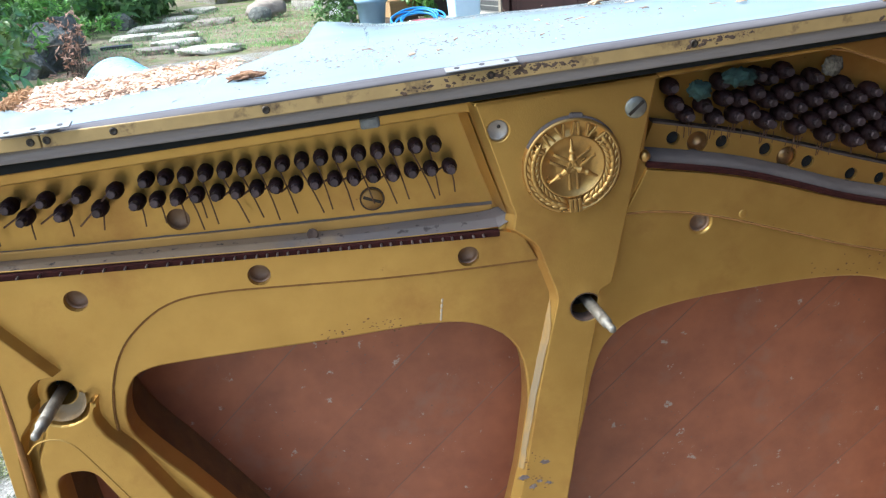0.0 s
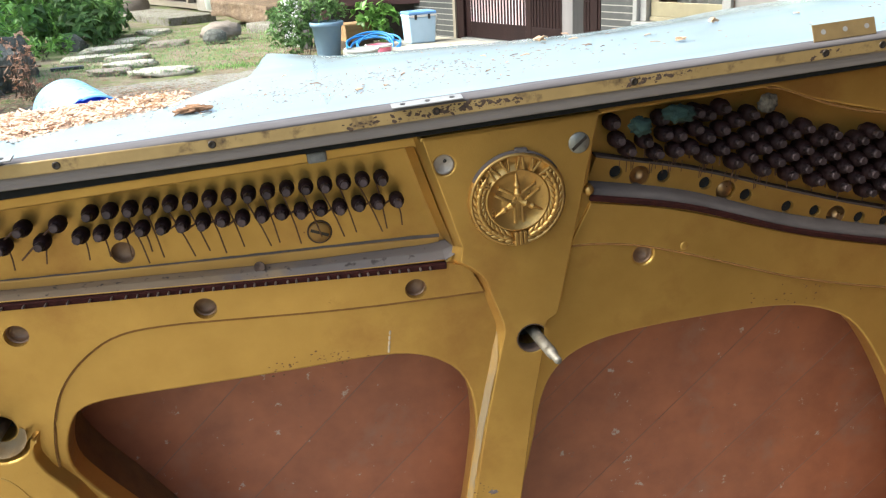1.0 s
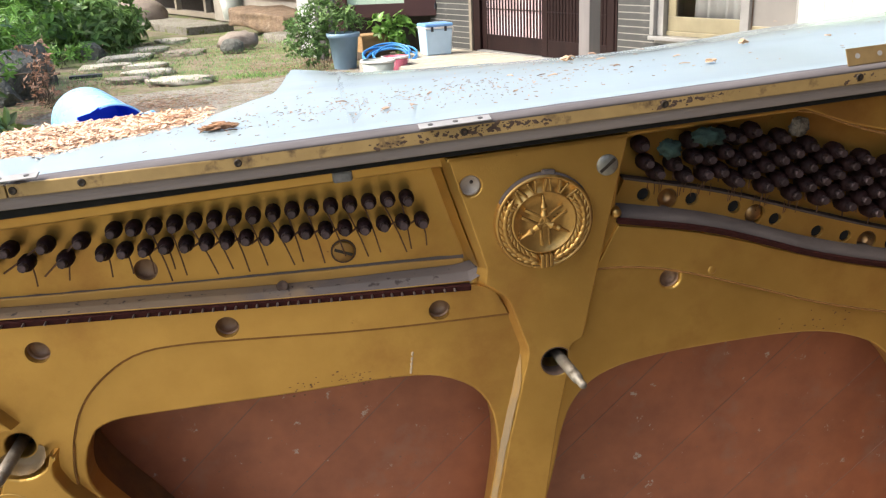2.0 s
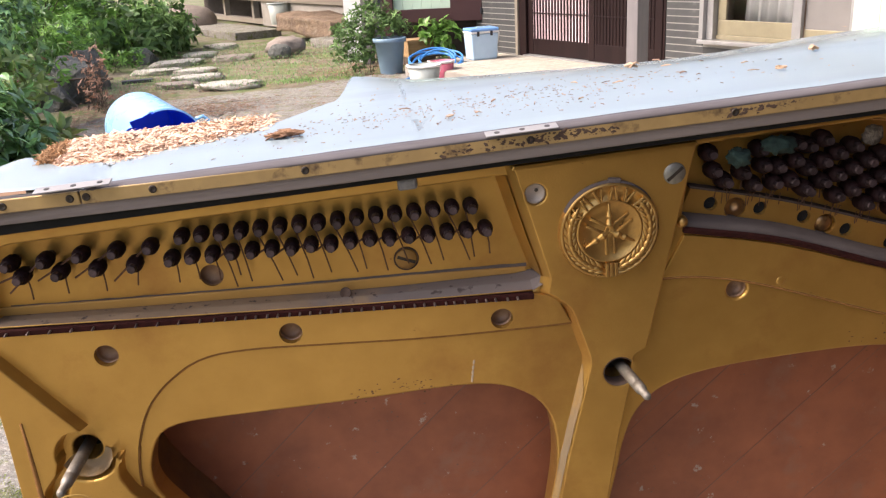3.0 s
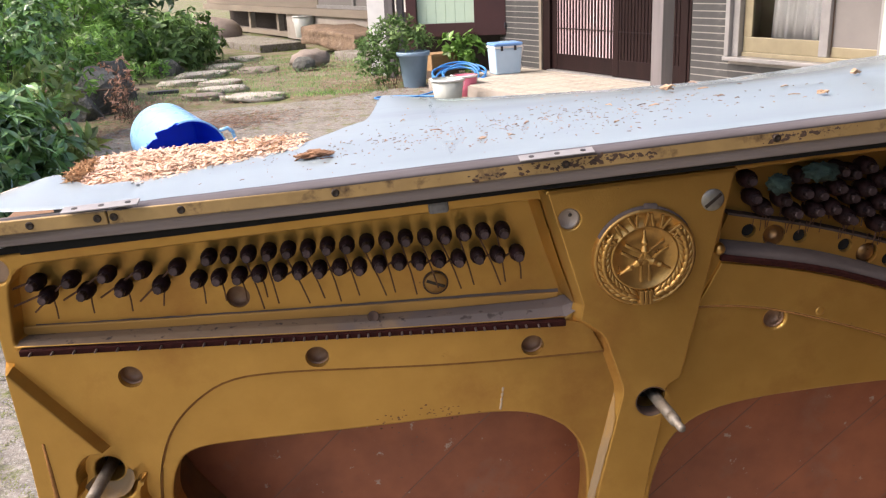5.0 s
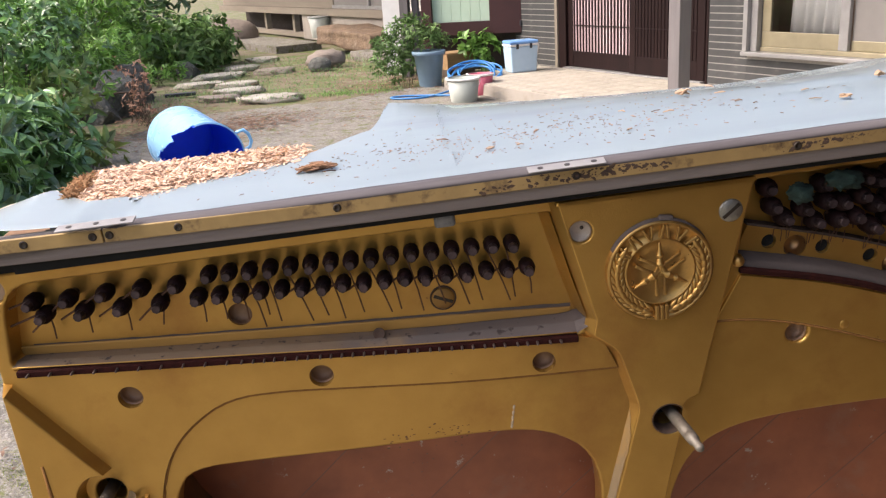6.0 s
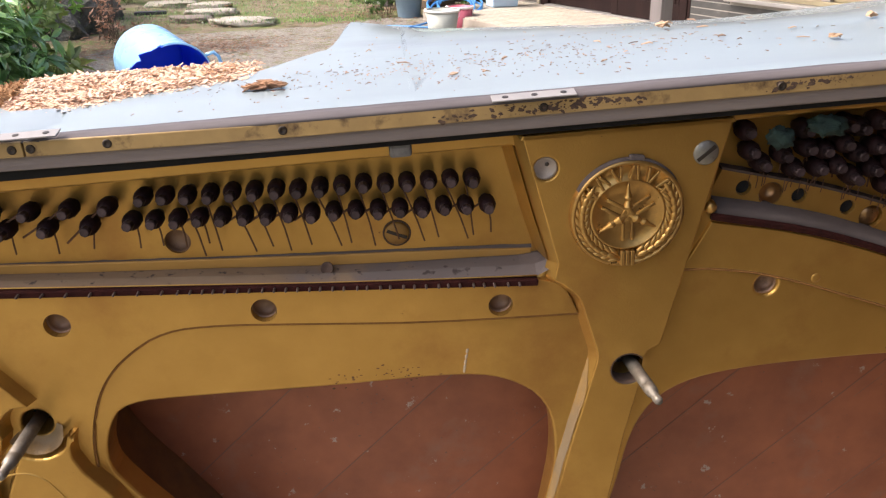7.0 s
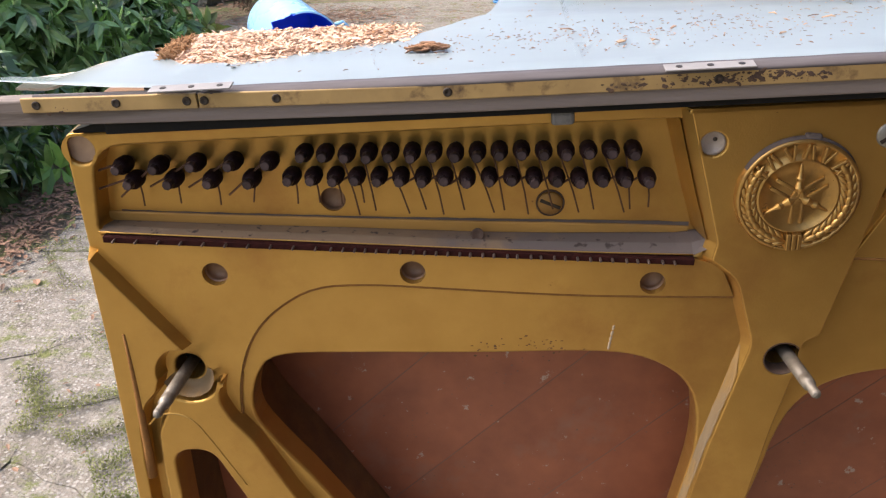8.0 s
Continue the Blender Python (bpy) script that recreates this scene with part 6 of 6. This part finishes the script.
lathe(bm, [(0.115, 0), (0.12, 0.01), (0.158, 0.33), (0.178, 0.335), (0.182, 0.375), (0.172, 0.38), (0.150, 0.34)], 32, cap=False)
part("pot", bm, POT_BLUE, pot, smooth=True)
bm = bmesh.new()
lathe(bm, [(0.153, 0.335), (0.08, 0.345), (0.0001, 0.35)], 24, cap=False)
part("soil", bm, SOIL_AND_VOID, pot, smooth=True)
plant("potted_bush", -0.05, 9.15, [(-0.05, 0, 0.45, 0.14), (0.12, -0.05, 0.55, 0.14), (0.25, -0.05, 0.50, 0.12), (-0.22, 0.05, 0.40, 0.13), (0.02, 0, 0.25, 0.13), (0.02, 0, 0.68, 0.08), (0.40, 0, 0.48, 0.08), (-0.1, 0.05, 0.18, 0.13), (-0.28, 0.05, 0.24, 0.11), (-0.14, 0, 0.58, 0.10), (0.22, 0, 0.66, 0.07), (0.10, 0, 0.72, 0.06), (-0.30, 0, 0.48, 0.07), (-0.06, 0, 0.70, 0.05), (0.34, -0.05, 0.58, 0.06)], 3000, 0.062, 0.019, LEAF_BUSH, "small-leaved green bush beside the pot", "bush", 31, "", 10)
plant("leafy_plant", 0.80, 9.65, [(0, 0, 0.28, 0.14), (0.1, 0, 0.40, 0.12), (-0.12, -0.03, 0.36, 0.12), (0.02, -0.08, 0.2, 0.12), (0.16, 0, 0.3, 0.1)], 330, 0.10, 0.055, LEAF_LIGHT, "fresh green broad-leaved plant beside the cooler", "plant", 32, "", 6)

CRATE = mat("tan_wood", (0.34, 0.215, 0.10), (0.26, 0.155, 0.07), 12, 0.7, 0, 0.2, 90, stretch=(0.3, 1, 3))
crate = tagged(empty("wooden_crate", pose(0.545, 9.75, 0, 0, 0, 20)), "small tan wooden crate", "crate")
for nm, q in (("side", (-0.17, 0.17, -0.13, -0.118, 0.09, 0.27)), ("side", (-0.17, 0.17, 0.118, 0.13, 0.09, 0.27)), ("side", (-0.17, -0.158, -0.1175, 0.1175, 0.09, 0.27)), ("side", (0.158, 0.17, -0.1175, 0.1175, 0.09, 0.27)), ("rim", (-0.18, 0.18, -0.142, -0.1305, 0.235, 0.275)), ("lid", (-0.178, 0.178, -0.13, 0.138, 0.2705, 0.282)), ("foot", (-0.17, 0.17, -0.13, 0.13, 0.0, 0.0895))):
    bm = bmesh.new()
    box(bm, *q, 0.003)
    part(nm, bm, CRATE if nm != "foot" else TWIG, crate)

COOL = mat("cooler_plastic", (0.44, 0.58, 0.70), (0.38, 0.52, 0.64), 6, 0.4, 0, 0.05, 60, (0.55, 0.62, 0.68), 3, 0.6)
COOL_LID = mat("cooler_lid_blue", (0.18, 0.36, 0.68), (0.15, 0.31, 0.60), 6, 0.4)
WHITE = mat("white_plastic", (0.74, 0.73, 0.70), (0.66, 0.65, 0.62), 8, 0.5, 0, 0.05, 60, (0.5, 0.48, 0.44), 4, 0.62)
DARK = mat("dark_plastic", (0.03, 0.03, 0.035), (0.02, 0.02, 0.025), 20, 0.5)
cooler = tagged(empty("cooler_box", pose(1.16, 8.80, 0.12, 0, 0, 14)), "pale blue cool box with a blue lid", "cool box")
bm = bmesh.new()
box(bm, -0.155, 0.155, -0.115, 0.115, 0.0, 0.27, 0.015)
for v in bm.verts:
    k = 1 - 0.10 * (0.27 - v.co.z) / 0.27
    v.co.x *= k
    v.co.y *= k
part("body", bm, COOL, cooler)
bm = bmesh.new()
box(bm, -0.160, 0.160, -0.120, 0.120, 0.2705, 0.292, 0.006)
part("rim", bm, WHITE, cooler, "white rim")
bm = bmesh.new()
box(bm, -0.160, 0.160, -0.120, 0.120, 0.2925, 0.325, 0.012)
part("lid", bm, COOL_LID, cooler, "blue lid")
bm = bmesh.new()
box(bm, -0.05, 0.05, -0.02, 0.02, 0.3252, 0.334, 0.004)
part("grip", bm, COOL, cooler)
for s in (-0.08, 0.07):
    bm = bmesh.new()
    box(bm, s - 0.014, s + 0.014, -0.128, -0.1205, 0.245, 0.295, 0.003)
    part("latch", bm, DARK, cooler, "dark latch")
bm = bmesh.new()
tube(bm, [(0.163, -0.10, 0.27), (0.170, -0.05, 0.20), (0.168, -0.02, 0.10), (0.166, -0.05, 0.05)], 0.010, 6)
part("strap", bm, WHITE, cooler, "white carrying strap")

PINK = mat("pink_plastic", (0.62, 0.16, 0.22), (0.54, 0.13, 0.18), 8, 0.45)
PAILM = mat("pail_plastic", (0.42, 0.44, 0.39), (0.35, 0.37, 0.33), 6, 0.5, 0, 0.05, 50, (0.34, 0.35, 0.29), 4, 0.6)


def pail(name, x, y, r, h, material, rim, label):
    p = tagged(empty(name, pose(x, y, 0.0)), label, "pail")
    bm = bmesh.new()
    lathe(bm, [(r * 0.78, 0), (r * 0.8, 0.006), (r, h), (r * 0.97, h), (r * 0.77, 0.012), (0.001, 0.012)], 32, cap=False)
    part("shell", bm, material, p, smooth=True)
    bm = bmesh.new()
    lathe(bm, [(r * 0.98, h - 0.012), (r * 1.06, h - 0.012), (r * 1.07, h + 0.006), (r * 0.98, h + 0.008)], 32, cap=False)
    part("rim", bm, rim, p, smooth=True)
    bm = bmesh.new()
    tube(bm, [(r * 1.02 * math.cos(a), r * 1.02 * math.sin(a) * 0.3 - 0.35 * r, h - 0.02 - 0.5 * h * math.sin(a)) for a in [math.pi * i / 10 for i in range(11)]], 0.003, 5)
    part("bail", bm, rim, p)
    return p


pail("plastic_pail", 0.46, 7.75, 0.155, 0.22, PAILM, WHITE, "pale grey-green plastic pail")
pail("plastic_pail", 0.66, 8.15, 0.13, 0.20, PINK, WHITE, "pink plastic pail behind the grey one")
HOSEM = mat("blue_hose", (0.045, 0.22, 0.52), (0.035, 0.18, 0.45), 20, 0.4)
cu = bpy.data.curves.new("garden_hose", "CURVE")
cu.dimensions, cu.bevel_depth, cu.bevel_resolution = "3D", 0.010, 3
sp = cu.splines.new("NURBS")
hp = [(0.42, 8.05, 0.02), (0.1, 8.25, 0.015), (-0.22, 8.35, 0.013), (-0.28, 8.15, 0.013), (0.1, 8.02, 0.013), (0.35, 8.35, 0.02)]
for k in range(60):
    a = k * 0.63
    w = 0.80 + 0.22 * math.sin(k * 0.37)
    hp.append((0.66 + 0.30 * w * math.cos(a), 8.66 + 0.27 * w * math.sin(a), 0.145 + 0.085 * math.sin(a) + 0.03 * math.sin(k * 0.71)))
sp.points.add(len(hp) - 1)
for p, q in zip(sp.points, hp):
    p.co = (*q, 1)
sp.use_endpoint_u, sp.order_u = True, 4
hose = new("garden_hose", cu)
cu.materials.append(HOSEM)
tagged(hose, "coiled blue garden hose on the paving", "hose")
wp = pail("white_pot", -2.05 + 0.55, 16.3, 0.21, 0.38, PAILM, WHITE, "pale grey plastic pot against the house base")
wp.location.z = 0.09
bm = bmesh.new()
box(bm, -0.17, 0.17, -0.05, 0.05, 0.0, 0.035, 0.006)
tagged(part("dark_strip", bm, DARK, None, m=pose(-2.63, 9.62, 0.0, 0, 0, 12)), "black plastic strip lying in grass", "strip")
bm = bmesh.new()
tube(bm, [(0, 0, 0), (0.3, -0.05, 0.02), (0.62, -0.03, 0.0)], 0.012, 6)
tagged(part("stick", bm, TWIG, None, m=pose(-3.15, 8.3, 0.22)), "thin dark stick leaning on rocks", "stick")

# ---- the house: local x along the wall, y into it ----
HOUSE = pose(1.671, 8.898, 0, 0, 0, -64)
TILE = mat("grey_wall_tile", (0.062, 0.062, 0.059), (0.046, 0.046, 0.045), 14, 0.6, 0, 0.2, 120, (0.11, 0.108, 0.10), 5, 0.6, island=0.14)
JOINT = mat("pale_joint", (0.34, 0.32, 0.29), (0.28, 0.265, 0.24), 30, 0.9, 0, 0.2, 200)
DARK_WOOD = mat("dark_stained_wood", (0.020, 0.010, 0.009), (0.012, 0.006, 0.006), 10, 0.5, 0, 0.15, 120, (0.026, 0.014, 0.012), 6, 0.6, stretch=(1, 1, 0.1), spec=0.15)
RED_WOOD = mat("red_brown_wood", (0.050, 0.014, 0.013), (0.032, 0.009, 0.009), 10, 0.6, 0, 0.2, 120, (0.10, 0.04, 0.03), 5, 0.6, stretch=(0.2, 1, 0.2))
POSTM = mat("grey_post_wood", (0.165, 0.148, 0.145), (0.115, 0.103, 0.10), 14, 0.75, 0, 0.2, 150, stretch=(1, 1, 0.08))
MINT = mat("mint_paint", (0.50, 0.64, 0.50), (0.46, 0.59, 0.46), 6, 0.6, 0, 0.1, 80, (0.40, 0.50, 0.40), 3, 0.64)
PLASTER = mat("plaster", (0.66, 0.63, 0.57), (0.58, 0.55, 0.50), 6, 0.9, 0, 0.2, 90, (0.44, 0.41, 0.36), 2, 0.62)
CONC_BASE = mat("base_render", (0.36, 0.32, 0.27), (0.29, 0.26, 0.22), 5, 0.9, 0, 0.3, 90, (0.25, 0.21, 0.16), 2, 0.6)
SASH = mat("bronze_sash", (0.36, 0.31, 0.20), (0.30, 0.26, 0.17), 10, 0.4, 0.4)
ALU = mat("grey_aluminium", (0.36, 0.35, 0.34), (0.30, 0.29, 0.28), 10, 0.45, 0.5)
CURTAIN = mat("white_curtain", (0.86, 0.86, 0.84), (0.80, 0.80, 0.78), 5, 0.9)
PAPER = mat("pale_backing", (0.58, 0.44, 0.45), (0.52, 0.39, 0.40), 5, 0.7)
ROOM = mat("room_brown", (0.30, 0.21, 0.15), (0.20, 0.14, 0.10), 3, 0.9)
TERRACE = mat("terrace_tile", (0.42, 0.38, 0.31), (0.34, 0.305, 0.25), 9, 0.7, 0, 0.2, 90, (0.36, 0.31, 0.25), 2.5, 0.6, island=0.1)
ROOFM = mat("roof_tile", (0.10, 0.10, 0.105), (0.07, 0.07, 0.075), 6, 0.6)
SILLW = mat("weathered_beam", (0.26, 0.22, 0.165), (0.20, 0.165, 0.125), 8, 0.8, 0, 0.2, 90, stretch=(0.1, 1, 1))
GLASS = bpy.data.materials.new("window_glass")
GLASS.use_nodes = True
GLASS.node_tree.nodes["Principled BSDF"].inputs["Transmission Weight"].default_value = 1.0
GLASS.node_tree.nodes["Principled BSDF"].inputs["Roughness"].default_value = 0.02
GLASS.node_tree.nodes["Principled BSDF"].inputs["IOR"].default_value = 1.45
FROST = mat("frosted_pane", (0.22, 0.205, 0.19), (0.19, 0.175, 0.165), 4, 0.35, spec=0.5)

house = tagged(empty("house", HOUSE), "old single-storey house with grey tiled wall and lattice door", "house")


def hbox(name, q, material, parent=house, label="", bev=0.004):
    bm = bmesh.new()
    box(bm, *q, bev)
    return part(name, bm, material, parent, label)


# wall backing behind tiles, left and right of the entrance
wall_a = hbox("wall", (-0.96, -0.172, 0.0, 0.12, 0.0, 2.6), JOINT, house, "grey tiled wall with pale joints")
wall_b = hbox("wall", (2.03, 2.455, 0.0, 0.12, 0.0, 2.6), JOINT, house, "grey tiled wall with pale joints")
wall_c = hbox("wall", (2.457, 4.9, 0.0, 0.12, 0.0, 0.385), JOINT, house, "grey tiled wall with pale joints")
hbox("wall", (2.457, 4.9, 0.0, 0.12, 1.85, 2.6), PLASTER)
hbox("wall", (4.9, 9.0, 0.0, 0.12, 0.0, 2.6), PLASTER)
hbox("wall", (-0.17, 2.028, 0.02, 0.12, 2.05, 2.6), PLASTER)
for wall, x0, x1, zt in ((wall_a, -0.96, -0.172, 1.0), (wall_b, 2.03, 2.455, 1.0), (wall_c, 2.457, 4.3, 0.38)):
    rows = int(zt / 0.06)
    bm = bmesh.new()
    w = x1 - x0
    box(bm, 0, w, -0.0035, 0.004, 0.0, 0.051, 0.0)
    first = None
    for i in range(rows):
        m = pose(x0, 0, i * 0.06)
        first = part("tile_course", bm, TILE, wall, m=m) if first is None else share("tile_course", first.data, wall, m)
    hb = bmesh.new()
    if zt > 0.5:
        box(hb, x0, x1, -0.0035, 0.004, rows * 0.06, 2.6)
        part("tile_field", hb, TILE, wall)
bm = bmesh.new()
lathe(bm, [(0.022, 0), (0.022, 0.012), (0.0001, 0.012)], 14, pose(-0.83, -0.012, 0.56, 90, 0, 0) @ Matrix.Diagonal((0.7, 1.6, 1, 1)), cap=False)
part("wall_vent", bm, DARK, house, "small black oval vent")
# entrance: trims, jamb, two sliding lattice doors
hbox("corner_trim", (-0.171, -0.125, -0.03, 0.10, 0.0, 2.2), SILLW, house, "weathered wooden trim")
hbox("door_jamb", (-0.124, -0.0, -0.01, 0.10, 0.0, 2.2), DARK_WOOD)
hbox("door_jamb", (2.0, 2.029, -0.01, 0.10, 0.0, 2.2), DARK_WOOD)
hbox("threshold", (0.0, 2.0, -0.06, 0.10, 0.1, 0.128), ALU, house, "grey door threshold")


def lattice(x0, x1, y, back, label):
    d = tagged(empty("door", Matrix.Identity(4)), label)
    d.parent = house
    hbox("stile", (x0, x0 + 0.085, y, y + 0.035, 0.13, 2.05), DARK_WOOD, d)
    hbox("stile", (x1 - 0.085, x1, y, y + 0.035, 0.13, 2.05), DARK_WOOD, d)
    hbox("rail", (x0 + 0.086, x1 - 0.086, y + 0.002, y + 0.033, 0.13, 0.295), DARK_WOOD, d)
    hbox("rail", (x0 + 0.086, x1 - 0.086, y + 0.002, y + 0.033, 1.95, 2.05), DARK_WOOD, d)
    hbox("rail", (x0 + 0.086, x1 - 0.086, y - 0.004, y - 0.0005, 0.555, 0.565), DARK_WOOD, d)
    hbox("backing", (x0 + 0.086, x1 - 0.086, y + 0.0062, y + 0.0105, 0.2955, 1.9495), back, d, "", 0)
    n = 18
    w = (x1 - x0 - 0.172) / n
    bm = bmesh.new()
    box(bm, -w * 0.25, w * 0.25, 0.0, 0.0055, 0.296, 1.949, 0.0)
    first = None
    for i in range(n):
        m = pose(x0 + 0.086 + w * (i + 0.5), y, 0)
        first = part("slat", bm, DARK_WOOD, d, m=m) if first is None else share("slat", first.data, d, m)


lattice(0.0, 1.06, 0.02, PAPER, "dark wooden lattice sliding door with pale backing")
lattice(1.02, 2.0, -0.02, DARK_WOOD, "dark wooden lattice sliding door")
# porch post
hbox("porch_post", (2.52, 2.64, -0.93, -0.81, 0.1, 2.5), POSTM, house, "grey weathered wooden porch post", 0.006)
# window with sash, frosted pane, curtain behind the glass
win = tagged(empty("window", Matrix.Identity(4)), "aluminium sliding window with a white curtain")
win.parent = house
hbox("window_frame", (2.455, 2.50, -0.06, 0.10, 0.42, 1.85), ALU, win)
hbox("window_frame", (3.84, 3.885, -0.06, 0.10, 0.42, 1.85), ALU, win)
hbox("window_sill", (2.455, 3.885, -0.08, 0.10, 0.386, 0.418), ALU, win)
hbox("reveal", (2.501, 2.57, -0.02, 0.10, 0.42, 1.85), ALU, win)
hbox("window_frame", (2.571, 3.839, 0.02, 0.09, 0.419, 0.455), SASH, win)
hbox("window_frame", (2.571, 3.839, 0.02, 0.09, 1.80, 1.85), SASH, win)
sash = hbox("sash", (2.575, 3.36, 0.03, 0.06, 0.4565, 0.575), SASH, win)
hbox("sash_stile", (2.575, 2.66, 0.03, 0.06, 0.576, 1.79), SASH, sash)
hbox("sash_stile", (3.30, 3.38, 0.025, 0.062, 0.4565, 1.79), ALU, sash)
g = hbox("pane", (2.6605, 3.2995, 0.042, 0.046, 0.5755, 1.79), GLASS, sash, "", 0)
g.visible_shadow = False
sash2 = hbox("sash", (3.385, 3.838, 0.063, 0.088, 0.4565, 0.53), SASH, win)
hbox("pane", (3.385, 3.838, 0.072, 0.078, 0.5305, 1.79), FROST, sash2, "grey frosted pane", 0)
hbox("room_back", (2.3, 4.6, 0.55, 0.60, 0.2, 2.3), ROOM)
hbox("room_side", (2.25, 2.299, 0.13, 0.60, 0.2, 2.3), ROOM)
hbox("room_floor", (2.3, 4.6, 0.13, 0.549, 0.2, 0.3), ROOM)
bm = bmesh.new()
rows = []
for i in range(41):
    x = 2.79 + 0.51 * i / 40
    rows.append([bm.verts.new((x + 0.05 * (z - 0.5), 0.105 + 0.020 * math.sin(i * 0.9) + 0.009 * math.sin(i * 2.3), z)) for z in (0.50, 0.8, 1.2, 1.8)])
for p, q in zip(rows, rows[1:]):
    for i in range(3):
        bm.faces.new((p[i], q[i], q[i + 1], p[i + 1]))
bmesh.ops.solidify(bm, geom=bm.faces[:], thickness=0.003)
part("curtain", bm, CURTAIN, house, "white net curtain", smooth=True)
# mint boards to the side of the window
for i in range(8):
    hbox("mint_board", (3.888 + i * 0.20, 3.886 + (i + 1) * 0.20, -0.10, -0.02, 0.42, 2.2), MINT, house, "pale mint painted board")
# long wing further back
OFFY = 0.54
hbox("wing_base", (-9.35, -4.3, OFFY, OFFY + 0.15, 0.0, 0.47), CONC_BASE, house, "pale rendered base")
hbox("sill_beam", (-15.0, -4.3, OFFY - 0.06, OFFY + 0.2, 0.4705, 0.60), SILLW, house, "weathered wooden sill beam")
hbox("wing_wall", (-15.0, -7.8, OFFY + 0.05, OFFY + 0.2, 0.601, 2.6), SILLW)
hbox("wing_wall", (-4.95, -4.3, OFFY + 0.02, OFFY + 0.2, 0.601, 2.6), PLASTER)
hbox("wing_pane", (-7.79, -4.96, OFFY + 0.06, OFFY + 0.10, 0.66, 2.2), FROST)
hbox("wing_wall", (-7.79, -4.96, OFFY + 0.05, OFFY + 0.2, 2.201, 2.6), PLASTER)
hbox("wing_frame", (-7.79, -4.96, OFFY + 0.02, OFFY + 0.0595, 0.601, 0.66), ALU)
hbox("wing_stile", (-6.25, -6.18, OFFY + 0.02, OFFY + 0.0595, 0.661, 2.2), ALU)
# dark panel puts the shade of the crawlspace into colour
hbox("dark_crawlspace", (-15.0, -9.36, OFFY + 0.6, OFFY + 0.7, 0.0, 0.47), SOIL_AND_VOID)
hbox("ground_beam", (-15.0, -9.36, OFFY + 0.1, OFFY + 0.25, 0.0, 0.10), SILLW)
for x in (-10.2, -12.0):
    hbox("crawl_post", (x, x + 0.12, OFFY + 0.1, OFFY + 0.22, 0.101, 0.47), SILLW)
# roof with eaves
bm = bmesh.new()
rv = [bm.verts.new(c) for c in ((-15.5, -1.35, 2.72), (9.3, -1.35, 2.72), (9.3, 4.5, 4.6), (-15.5, 4.5, 4.6))]
bm.faces.new(rv)
bmesh.ops.solidify(bm, geom=bm.faces[:], thickness=0.12)
part("roof", bm, ROOFM, house, "grey tiled roof")
# tiled terrace in front of the entrance
terrace = hbox("terrace", (-0.45, 4.6, -1.27, -0.013, -0.02, 0.108), CONC_BASE, house, "beige tiled entrance terrace")
bm = bmesh.new()
box(bm, 0.006, 0.194, 0.006, 0.094, 0, 0.012, 0.002)
first = None
for i in range(13):
    for j in range(12):
        m = pose(-0.45 + i * 0.2, -1.265 + j * 0.1, 0.108)
        first = part("tile", bm, TERRACE, terrace, m=m) if first is None else share("tile", first.data, terrace, m)
hb = bmesh.new()
box(hb, 2.152, 4.6, -1.263, -0.067, 0.108, 0.12)
part("tile_field", hb, TERRACE, terrace)

# bay that turns towards the garden: mint shutter in a red-brown frame, dark panel painted for the shade underneath
bay = tagged(empty("shutter_bay", pose(0.32, 9.92, 0, 0, 0, -14)), "raised bay with mint shutter in red-brown wooden frame", "bay")
hbox("beam", (-0.06, 0.654, 0.0, 0.12, 0.455, 0.600), RED_WOOD, bay, "red-brown wooden beam")
hbox("frame_post", (0.655, 1.02, -0.03, 0.14, 0.455, 2.6), RED_WOOD, bay)
hbox("frame_post", (-0.14, -0.02, -0.03, 0.14, 0.0, 2.6), RED_WOOD, bay)
for i in range(6):
    hbox("shutter_board", (-0.019 + i * 0.1123, -0.021 + (i + 1) * 0.1123, 0.03, 0.06, 0.601, 2.4), MINT, bay, "", 0.003)
hbox("under_back", (-0.14, 1.02, 0.5, 0.55, 0.0, 0.454), SOIL_AND_VOID, bay)
hbox("white_wall", (-0.66, -0.40, 0.2, 0.3, 0.0, 2.6), WHITE, bay)
hbox("grey_post", (-0.40, -0.30, -0.02, 0.12, 0.0, 2.6), POSTM, bay)
hbox("grey_post", (-0.27, -0.20, 0.06, 0.16, 0.0, 2.6), POSTM, bay)

DARK_WALL = mat("blocker_brown", (0.095, 0.055, 0.034), (0.06, 0.036, 0.024), 8, 0.8, 0, 0.2, 90, stretch=(1, 1, 0.1))
# unseen plain walls and a lean-to roof, added to block light behind the camera and on the near right
bm = bmesh.new()
box(bm, 0.12, 1.20, -1.20, -1.05, 0.0, 2.7, 0.01)
tagged(part("wall_south", bm, DARK_WALL, None), "plain weathered wall behind the yard", "wall", kind="structure")
bm = bmesh.new()
box(bm, 1.03, 1.20, -1.045, 0.75, 0.0, 2.7, 0.01)
tagged(part("wall_east", bm, DARK_WALL, None), "plain weathered wall beside the yard", "wall", kind="structure")
bm = bmesh.new()
box(bm, 0.10, 1.025, -1.045, 0.06, 1.88, 1.96, 0.01)
tagged(part("ceiling", bm, DARK_WALL, None), "plain boarded lean-to roof over the piano end", "roof", kind="structure")
